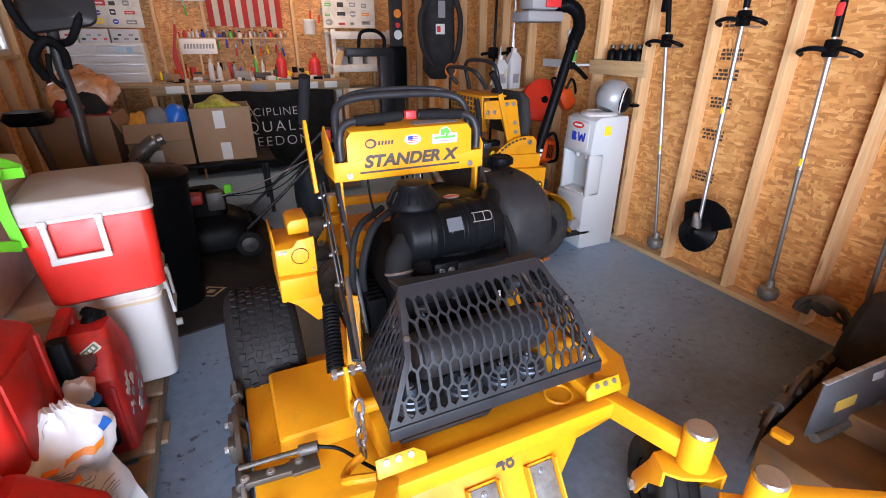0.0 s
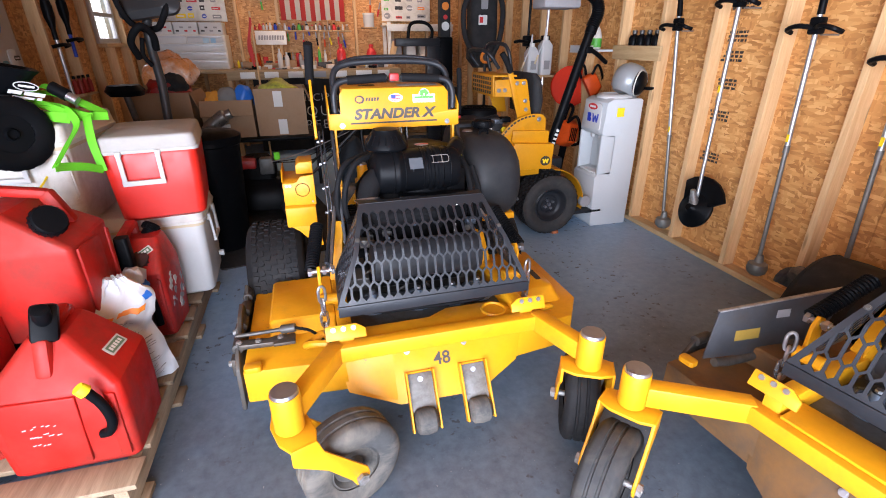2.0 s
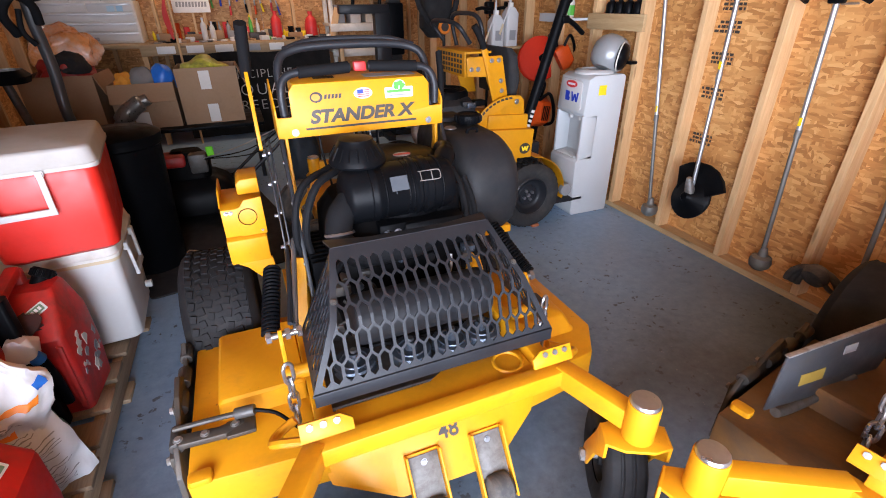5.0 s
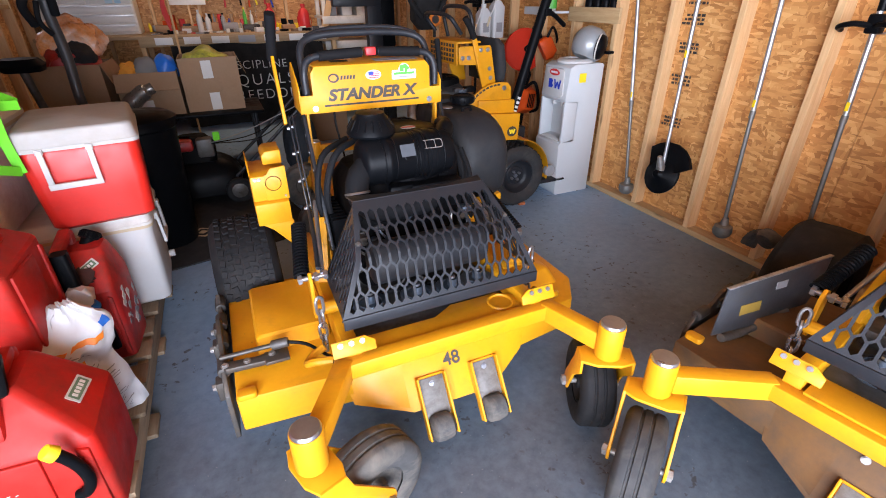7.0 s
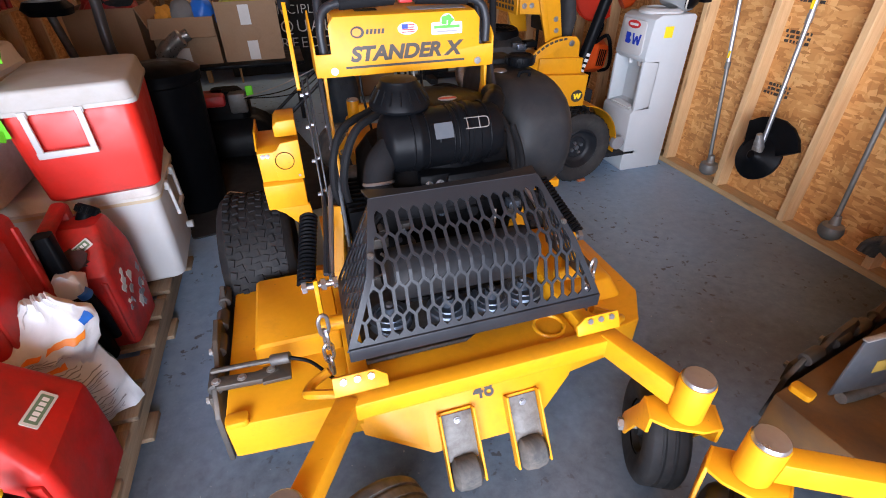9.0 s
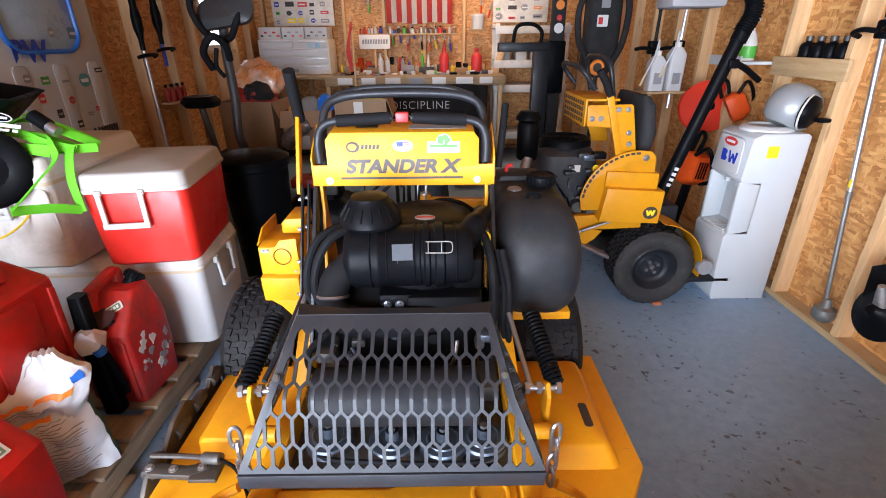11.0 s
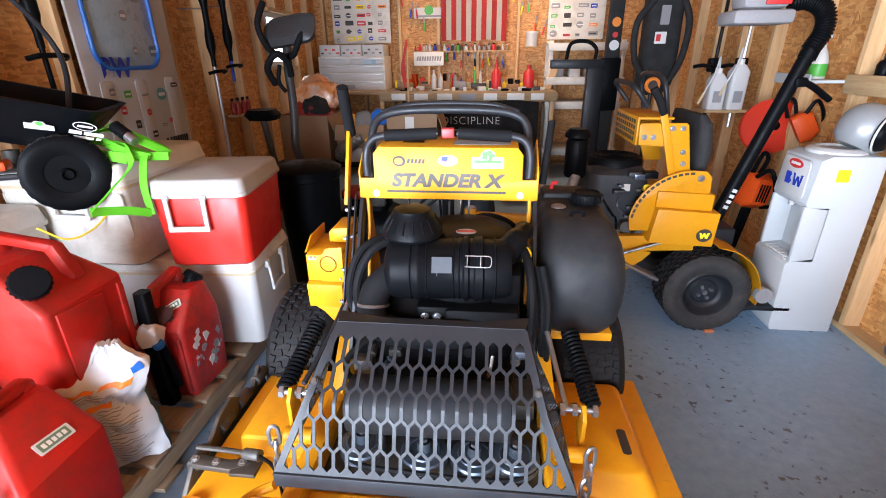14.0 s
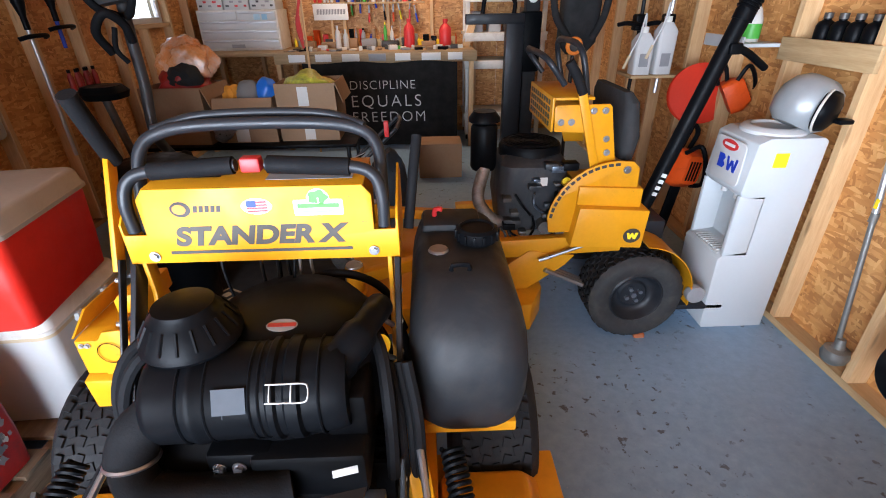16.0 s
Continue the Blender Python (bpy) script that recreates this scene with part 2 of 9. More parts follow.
RED_DARK = surface("grimy_red_polyethylene", (0.40, 0.016, 0.012), 0.5, vary=0.2, dirt=(0.07, 0.025, 0.02), dirt_amount=0.7, dirt_scale=6, bump=0.12)
RED_GRIMED = surface("stained_red_polyethylene", (0.50, 0.018, 0.012), 0.5, vary=0.2, dirt=(0.055, 0.03, 0.025), dirt_amount=0.6, dirt_scale=7, bump=0.12)
GRIMY_RED = surface("oil_soaked_red", (0.035, 0.012, 0.010), 0.6, vary=0.4, dirt=(0.10, 0.02, 0.015), dirt_amount=0.5, dirt_scale=20, bump=0.1)
WHITE = surface("white_plastic", (0.53, 0.535, 0.53), 0.5, vary=0.05, spec=0.3, dirt=(0.50, 0.46, 0.39), dirt_amount=0.25, dirt_scale=5, bump=0.05)
LID_WHITE = surface("dusty_white_lid", (0.45, 0.447, 0.43), 0.6, vary=0.06, spec=0.2, dirt=(0.36, 0.32, 0.26), dirt_amount=0.5, dirt_scale=4, bump=0.06)
WHITE_CLEAN = surface("white_enamel", (0.51, 0.545, 0.56), 0.42, vary=0.04, bump=0.02, spec=0.3)
WHITE_GRIMY = surface("grimy_white_plastic", (0.66, 0.64, 0.59), 0.5, vary=0.08, dirt=(0.36, 0.31, 0.24), dirt_amount=0.5, dirt_scale=5, bump=0.08)
CREAM = surface("yellowed_gasket", (0.55, 0.44, 0.28), 0.6, vary=0.15, bump=0.1)
CARD = surface("brown_cardboard", (0.335, 0.205, 0.115), 0.8, vary=0.10, coarse=3, dirt=(0.22, 0.13, 0.07), dirt_amount=0.3, bump=0.1, jitter=0.12)
TAPE = surface("paper_label", (0.62, 0.60, 0.56), 0.6, vary=0.08, bump=0.0)
ORANGE = surface("orange_plastic", (0.66, 0.075, 0.008), 0.45, vary=0.15, bump=0.05, spec=0.25, dirt=(0.20, 0.03, 0.01), dirt_amount=0.4)
GREEN = surface("lime_webbing", (0.105, 0.58, 0.014), 0.75, vary=0.12, fine=260, bump=0.4)
BLUE = surface("blue_plastic", (0.015, 0.16, 0.62), 0.4, vary=0.1, bump=0.05)
SILVER = surface("silver_lacquer", (0.30, 0.32, 0.33), 0.38, metal=0.25, vary=0.08, dirt=(0.28, 0.27, 0.25), dirt_amount=0.3, bump=0.04)
INK = surface("dark_print", (0.035, 0.03, 0.028), 0.55, vary=0.2, bump=0.0)
BRUSHED_INK = surface("worn_grey_print", (0.045, 0.037, 0.029), 0.45, vary=0.25, bump=0.0)
CHALK = surface("white_print", (0.72, 0.72, 0.70), 0.6, vary=0.1, bump=0.0)
PRINT_BLUE = surface("blue_print", (0.012, 0.045, 0.42), 0.5, vary=0.1, bump=0.0)
PRINT_RED = surface("red_print", (0.60, 0.03, 0.03), 0.5, vary=0.1, bump=0.0)
PRINT_GREEN = surface("green_print", (0.07, 0.40, 0.05), 0.5, vary=0.15, bump=0.0)
FADED_GREEN = surface("faded_green_print", (0.12, 0.20, 0.12), 0.6, vary=0.2, bump=0.0)
PRINT_YELLOW = surface("yellow_paper", (0.90, 0.66, 0.01), 0.6, vary=0.05, bump=0.0)
PRINT_GREY_LIGHT = surface("pale_grey_print", (0.50, 0.50, 0.48), 0.6, vary=0.15, bump=0.0)
PRINT_SLATE = surface("slate_print", (0.07, 0.078, 0.088), 0.9, vary=0.2, bump=0.0, spec=0.1)
REEL_RED = surface("orange_red_plastic", (0.60, 0.030, 0.008), 0.5, vary=0.12, bump=0.05, spec=0.2)
PRINT_ORANGE = surface("orange_print", (0.85, 0.24, 0.02), 0.5, vary=0.1, bump=0.0)
PRINT_GREY = surface("grey_print", (0.26, 0.26, 0.27), 0.6, vary=0.15, bump=0.0)
GLASS = glass_material()
CONCRETE = surface("bare_concrete", (0.36, 0.35, 0.33), 0.8, vary=0.15, coarse=1, bump=0.3)


# ---------------------------------------------------------------- mesh tools
def ident(m):
    return Matrix.Identity(4) if m is None else m


def box(bm, lo, hi, bev=0.0, m=None, seg=2):
    made = bmesh.ops.create_cube(bm, size=1)["verts"]
    lo, hi = Vector(lo), Vector(hi)
    t = ident(m) @ Matrix.Translation((lo + hi) / 2) @ Matrix.Diagonal((*(hi - lo), 1))
    bmesh.ops.transform(bm, matrix=t, verts=made)
    if bev:
        edges = list({e for v in made for e in v.link_edges})
        bmesh.ops.bevel(bm, geom=edges, offset=bev, segments=seg, affect="EDGES", profile=0.5)
    return bm


def cyl(bm, a, b, r, r2=None, seg=18, m=None, bev=0.0):
    a, b = Vector(a), Vector(b)
    d = b - a
    t = ident(m) @ Matrix.Translation((a + b) / 2) @ d.to_track_quat("Z", "Y").to_matrix().to_4x4()
    made = bmesh.ops.create_cone(bm, cap_ends=True, segments=seg, radius1=r, radius2=r if r2 is None else r2, depth=d.length, matrix=t)["verts"]
    if bev:
        edges = [e for e in {e for v in made for e in v.link_edges} if any(len(f.verts) > 4 for f in e.link_faces)]
        bmesh.ops.bevel(bm, geom=edges, offset=bev, segments=2, affect="EDGES", profile=0.5)
    return bm


def curve_points(pts, per=6):
    """Points of a smooth curve through pts."""
    p = [Vector(q) for q in pts]
    p = [p[0] * 2 - p[1]] + p + [p[-1] * 2 - p[-2]]
    out = []
    for i in range(1, len(p) - 2):
        a, b, c, d = p[i - 1], p[i], p[i + 1], p[i + 2]
        for k in range(per):
            t = k / per
            out.append(0.5 * (2 * b + (c - a) * t + (2 * a - 5 * b + 4 * c - d) * t * t + (3 * b - a - 3 * c + d) * t ** 3))
    out.append(p[-2])
    return out


def tube(bm, pts, r, seg=10, per=6, m=None, radii=None):
    """A round tube along a smooth curve; per=1 keeps straight runs."""
    path = curve_points(pts, per) if per > 1 else [Vector(p) for p in pts]
    m = ident(m)
    rings, n = [], len(path)
    up = Vector((0, 0, 1))
    for i, p in enumerate(path):
        d = (path[min(i + 1, n - 1)] - path[max(i - 1, 0)]).normalized()
        if i == 0:
            side = d.cross(up)
            side = d.cross(Vector((1, 0, 0))) if side.length < 0.1 else side
        else:
            side = side - d * side.dot(d)
        side.normalize()
        w = d.cross(side)
        rr = r if radii is None else radii[min(len(radii) - 1, int(i / max(1, n - 1) * (len(radii) - 1) + 0.5))]
        rings.append([bm.verts.new(m @ (p + (side * math.cos(t) + w * math.sin(t)) * rr)) for t in (2 * math.pi * k / seg for k in range(seg))])
    for a, b in zip(rings, rings[1:]):
        for k in range(seg):
            bm.faces.new((a[k], a[(k + 1) % seg], b[(k + 1) % seg], b[k]))
    bm.faces.new(rings[0][::-1])
    bm.faces.new(rings[-1])
    return bm


def lathe(bm, prof, seg=28, m=None, cap=True):
    """Turn (radius, height) pairs round the z axis."""
    m = ident(m)
    rings = []
    for r, z in prof:
        rings.append([bm.verts.new(m @ Vector((r * math.cos(t), r * math.sin(t), z))) for t in (2 * math.pi * k / seg for k in range(seg))])
    for a, b in zip(rings, rings[1:]):
        for k in range(seg):
            bm.faces.new((a[k], a[(k + 1) % seg], b[(k + 1) % seg], b[k]))
    if cap and prof[0][0] > 1e-4:
        bm.faces.new(rings[0][::-1])
    if cap and prof[-1][0] > 1e-4:
        bm.faces.new(rings[-1])
    bmesh.ops.remove_doubles(bm, verts=[v for ring in rings for v in ring], dist=1e-5)
    return bm


def prism(bm, pts, h, m=None, bev=0.0):
    """A flat outline in x and y, made h thick along z."""
    m = ident(m)
    a = [bm.verts.new(m @ Vector((x, y, 0))) for x, y in pts]
    b = [bm.verts.new(m @ Vector((x, y, h))) for x, y in pts]
    n = len(pts)
    faces = [bm.faces.new(a[::-1]), bm.faces.new(b)]
    faces += [bm.faces.new((a[k], a[(k + 1) % n], b[(k + 1) % n], b[k])) for k in range(n)]
    bmesh.ops.recalc_face_normals(bm, faces=faces)
    if bev:
        bmesh.ops.bevel(bm, geom=list({e for f in faces for e in f.edges}), offset=bev, segments=2, affect="EDGES", profile=0.5)
    return bm


def rounded(x0, y0, x1, y1, r, n=4):
    pts = []
    for cx, cy, a0 in ((x1 - r, y1 - r, 0), (x0 + r, y1 - r, 90), (x0 + r, y0 + r, 180), (x1 - r, y0 + r, 270)):
        pts += [(cx + r * math.cos(radians(a0 + 90 * k / n)), cy + r * math.sin(radians(a0 + 90 * k / n))) for k in range(n + 1)]
    return pts


def loft(bm, sections, m=None):
    """Join level outlines (z, points) of one count into a closed skin."""
    m = ident(m)
    rings = [[bm.verts.new(m @ Vector((x, y, z))) for x, y in pts] for z, pts in sections]
    n = len(rings[0])
    for a, b in zip(rings, rings[1:]):
        for k in range(n):
            bm.faces.new((a[k], a[(k + 1) % n], b[(k + 1) % n], b[k]))
    bm.faces.new(rings[0][::-1])
    bm.faces.new(rings[-1])
    return bm


def beam(bm, a, b, w, h, bev=0.003, up=(0, 0, 1)):
    """A rectangular bar from a to b, w wide and h high."""
    a, b = Vector(a), Vector(b)
    d = (b - a).normalized()
    side = d.cross(Vector(up)).normalized()
    u = side.cross(d)
    m = Matrix((side, d, u)).transposed().to_4x4()
    m.translation = a
    return box(bm, (-w / 2, 0, -h / 2), (w / 2, (b - a).length, h / 2), bev, m)


def torus(bm, R, r, m=None, seg=24, side=8):
    m = ident(m)
    rings = []
    for i in range(seg):
        t = 2 * math.pi * i / seg
        rings.append([bm.verts.new(m @ Vector(((R + r * math.cos(u)) * math.cos(t), (R + r * math.cos(u)) * math.sin(t), r * math.sin(u)))) for u in (2 * math.pi * k / side for k in range(side))])
    for i in range(seg):
        a, b = rings[i], rings[(i + 1) % seg]
        for k in range(side):
            bm.faces.new((a[k], b[k], b[(k + 1) % side], a[(k + 1) % side]))
    return bm


def helix(bm, a, b, R, r, turns, seg=6, per=14):
    a, b = Vector(a), Vector(b)
    d = b - a
    q = d.to_track_quat("Z", "Y").to_matrix().to_4x4()
    q.translation = a
    n = int(turns * per)
    pts = [q @ Vector((R * math.cos(2 * math.pi * k / per), R * math.sin(2 * math.pi * k / per), d.length * k / n)) for k in range(n + 1)]
    return tube(bm, pts, r, seg, 1)


def mesh_of(name, bm, material, angle=40):
    me = bpy.data.meshes.new(name)
    bmesh.ops.recalc_face_normals(bm, faces=bm.faces)
    for f in bm.faces:
        f.smooth = True
    limit = radians(angle)
    for e in bm.edges:
        if len(e.link_faces) == 2 and e.calc_face_angle(0) > limit:
            e.smooth = False
    bm.to_mesh(me)
    bm.free()
    me.materials.append(material)
    return me


def part(name, bm, material, parent, label=""):
    ob = new(name, mesh_of(name, bm, material))
    ob.parent = parent
    return tagged(ob, label)


def same_part(name, me, parent, m):
    ob = new(name, me)
    ob.parent = parent
    ob.matrix_basis = m
    return ob


def thing(name, label, category, m=None, group="", kind=""):
    ob = new(name)
    ob.matrix_world = ident(m)
    ob.empty_display_size = 0.1
    return tagged(ob, label, category, group, kind)


def solid(name, bm, material, label="", category="", kind="", group="", m=None):
    ob = new(name, mesh_of(name, bm, material))
    ob.matrix_world = ident(m)
    return tagged(ob, label, category, group, kind)


def letters(name, text, size, m, material, parent, shear=0.0, extrude=0.0008, spacing=1.0, bold=0.0, align="CENTER"):
    """Raised lettering, turned into a mesh."""
    cu = bpy.data.curves.new(name, "FONT")
    cu.body, cu.size, cu.extrude, cu.shear, cu.space_character, cu.offset = text, size, extrude, shear, spacing, bold
    cu.align_x, cu.align_y = align, "CENTER"
    tmp = bpy.data.objects.new(name, cu)
    scene.collection.objects.link(tmp)
    me = bpy.data.meshes.new_from_object(tmp.evaluated_get(bpy.context.evaluated_depsgraph_get()))
    bpy.data.objects.remove(tmp)
    me.materials.clear()
    me.materials.append(material)
    ob = new(name, me)
    ob.parent = parent
    ob.matrix_basis = m
    return ob


def B():
    return bmesh.new()


# ---------------------------------------------------------------- the shed
XR, XL, YB, YF, ZC = 2.975, -1.50, 7.52, -1.00, 2.62   # stud faces, ceiling
STUD, DEEP = 0.038, 0.089

bm = B()
box(bm, (XL - 0.2, YF - 0.12, -0.15), (XR + 0.2, YB + 0.2, 0))
solid("floor", bm, FLOOR, "grey-blue painted concrete slab with dark drips and scuffs", "floor", "structure")
bm = B()
box(bm, (-60, -60, -0.30), (60, 60, -0.16))
solid("ground", bm, CONCRETE, "pale dry ground outside the open shed door", "ground", "structure")


def wall_thing(name, label):
    return thing(name, label, "wall", kind="structure")


def stud(parent, x0, x1, y0, y1, z0, z1, material=None, name="stud"):
    bm = B()
    box(bm, (x0, y0, z0), (x1, y1, z1), 0.002, seg=1)
    return part(name, bm, material or PINE_Z, parent)


def sheathing(parent, lo, hi):
    bm = B()
    box(bm, lo, hi)
    return part("sheathing", bm, OSB, parent)


wall_east = wall_thing("wall_east", "bare pine studs over orange-brown strand board sheathing")
y = YF
for k in range(7):
    y2 = min(YB + 0.1, y + 1.219)
    sheathing(wall_east, (XR + DEEP, y + 0.0015, 0.0), (XR + DEEP + 0.012, y2 - 0.0015, ZC))
    y = y2
bm = B()
box(bm, (XR, YF, 0), (XR + DEEP, YB + 0.1, 0.038), 0.002, seg=1)
part("bottom_plate", bm, PINE_Y, wall_east)
bm = B()
box(bm, (XR, YF, ZC - 0.038), (XR + DEEP, YB + 0.1, ZC), 0.002, seg=1)
part("top_plate", bm, PINE_Y, wall_east)
for y in [2.666 + 0.4877 * k for k in range(-7, 11)]:
    stud(wall_east, XR, XR + DEEP, y - STUD, y, 0.038, ZC - 0.038)

wall_north = wall_thing("wall_north", "pine studs and strand board at the back of the shed")
x = XL - DEEP
for k in range(4):
    x2 = min(XR + DEEP, x + 1.219)
    sheathing(wall_north, (x + 0.0015, YB + DEEP, 0), (x2 - 0.0015, YB + DEEP + 0.012, ZC))
    x = x2
bm = B()
box(bm, (XL, YB, 0), (XR, YB + DEEP, 0.038), 0.002, seg=1)
part("bottom_plate", bm, PINE_X, wall_north)
for k in range(9):
    x = XL + 0.05 + 0.535 * k
    stud(wall_north, x, x + STUD, YB, YB + DEEP, 0.038, ZC)

WIN = (5.98, 6.62, 1.40, 1.96)
wall_west = wall_thing("wall_west", "pine studs and strand board with a small window")
for lo, hi in (((YF, 0), (WIN[0], ZC)), ((WIN[1], 0), (YB + 0.1, ZC)), ((WIN[0], 0), (WIN[1], WIN[2])), ((WIN[0], WIN[3]), (WIN[1], ZC))):
    sheathing(wall_west, (XL - DEEP - 0.012, lo[0], lo[1]), (XL - DEEP, hi[0], hi[1]))
bm = B()
box(bm, (XL - DEEP, YF, 0), (XL, YB, 0.038), 0.002, seg=1)
part("bottom_plate", bm, PINE_Y, wall_west)
for y in [2.30 + 0.4877 * k for k in range(-6, 11)]:
    if y > WIN[0] - 0.02 and y - STUD < WIN[1] + 0.02:
        stud(wall_west, XL - DEEP, XL, y - STUD, y, 0.038, WIN[2] - 0.038)
        stud(wall_west, XL - DEEP, XL, y - STUD, y, WIN[3] + 0.038, ZC)
    else:
        stud(wall_west, XL - DEEP, XL, y - STUD, y, 0.038, ZC)
stud(wall_west, XL - DEEP, XL, WIN[0], WIN[1], WIN[2] - 0.038, WIN[2], PINE_Y, "sill_plate")
stud(wall_west, XL - DEEP, XL, WIN[0], WIN[1], WIN[3], WIN[3] + 0.038, PINE_Y, "header")
window_1 = thing("window_1", "small white-framed window letting in bright daylight", "window", kind="structure")
bm = B()
x0, x1 = XL - DEEP - 0.02, XL - DEEP + 0.03
box(bm, (x0, WIN[0], WIN[2]), (x1, WIN[0] + 0.05, WIN[3]), 0.004)
box(bm, (x0, WIN[1] - 0.05, WIN[2]), (x1, WIN[1], WIN[3]), 0.004)
box(bm, (x0, WIN[0] + 0.05, WIN[2]), (x1, WIN[1] - 0.05, WIN[2] + 0.05), 0.004)
box(bm, (x0, WIN[0] + 0.05, WIN[3] - 0.05), (x1, WIN[1] - 0.05, WIN[3]), 0.004)
box(bm, (x0, WIN[0] + 0.05, (WIN[2] + WIN[3]) / 2 - 0.02), (x1, WIN[1] - 0.05, (WIN[2] + WIN[3]) / 2 + 0.02), 0.004)
part("window_frame", bm, WHITE, window_1)
for a, b in ((WIN[2] + 0.05, (WIN[2] + WIN[3]) / 2 - 0.02), ((WIN[2] + WIN[3]) / 2 + 0.02, WIN[3] - 0.05)):
    bm = B()
    box(bm, (XL - DEEP, WIN[0] + 0.05, a), (XL - DEEP + 0.004, WIN[1] - 0.05, b))
    part("pane", bm, GLASS, window_1).visible_shadow = False

wall_south = wall_thing("wall_south", "strand board wall with a wide open doorway")
for x0, x1, z0 in ((XL - DEEP, -0.95, 0), (2.85, XR + DEEP, 0), (-0.95, 2.85, 2.35)):
    sheathing(wall_south, (x0, YF - 0.10, z0), (x1, YF, ZC))
bm = B()
box(bm, (XL - 0.2, YF - 0.15, ZC), (XR + 0.2, YB + 0.2, ZC + 0.02))
for k in range(15):
    y = YF + 0.1 + 0.61 * k
    box(bm, (XL, y, ZC - 0.14), (XR, y + 0.038, ZC))
solid("ceiling", bm, OSB, "strand board roof deck on pine joists", "ceiling", "structure")


# ---------------------------------------------------------------- stand-on mowers
def slotted(bm, c00, c10, c11, c01, cols, rows, thick, web=0.16, border=0.05, stagger=True, skip=()):
    """A sheet between four corners with staggered six-sided slots cut through it."""
    c00, c10, c11, c01 = (Vector(c) for c in (c00, c10, c11, c01))
    nrm = (c10 - c00).cross(c01 - c00).normalized()

    def at(u, v, lift=0.0):
        return (c00 * (1 - u) + c10 * u) * (1 - v) + (c01 * (1 - u) + c11 * u) * v + nrm * lift

    made = {}

    def vert(u, v, lift):
        key = (round(u, 4), round(v, 4), lift)
        if key not in made:
            made[key] = bm.verts.new(at(u, v, lift))
        return made[key]

    def quad(pts, holes=()):
        for lift in (0.0, thick):
            vs = [vert(u, v, lift) for u, v in pts]
            bm.faces.new(vs if lift else vs[::-1])

    w, hgt = (1 - 2 * border) / cols, (1 - 2 * border) / rows
    quad([(0, 0), (1, 0), (1, border), (0, border)])
    quad([(0, 1 - border), (1, 1 - border), (1, 1), (0, 1)])
    quad([(0, border), (border * 0.6, border), (border * 0.6, 1 - border), (0, 1 - border)])
    quad([(1 - border * 0.6, border), (1, border), (1, 1 - border), (1 - border * 0.6, 1 - border)])
    x0 = border * 0.6
    w = (1 - 2 * x0) / cols
    for i in range(cols):
        off = 0.5 if stagger and i % 2 else 0.0
        n = rows - (1 if off else 0)
        u0, u1 = x0 + i * w, x0 + (i + 1) * w
        if off:
            quad([(u0, border), (u1, border), (u1, border + hgt / 2), (u0, border + hgt / 2)])
            quad([(u0, 1 - border - hgt / 2), (u1, 1 - border - hgt / 2), (u1, 1 - border), (u0, 1 - border)])
        for j in range(n):
            v0, v1 = border + (j + off) * hgt, border + (j + 1 + off) * hgt
            cu, cv, W, Hh = (u0 + u1) / 2, (v0 + v1) / 2, (u1 - u0) / 2, (v1 - v0) / 2
            a, b = W * (1 - web * 1.7), Hh * (1 - web * 0.75)
            outer = [(cu, v1), (u1, v1), (u1, cv), (u1, v0), (cu, v0), (u0, v0), (u0, cv), (u0, v1)]
            inner = [(cu, cv + b), (cu + a, cv + b * 0.68), (cu + a, cv), (cu + a, cv - b * 0.68), (cu, cv - b), (cu - a, cv - b * 0.68), (cu - a, cv), (cu - a, cv + b * 0.68)]
            for k in range(8):
                q = (k + 1) % 8
                quad([outer[k], inner[k], inner[q], outer[q]])
                vs = [vert(*inner[k], 0.0), vert(*inner[q], 0.0), vert(*inner[q], thick), vert(*inner[k], thick)]
                bm.faces.new(vs)
    return bm


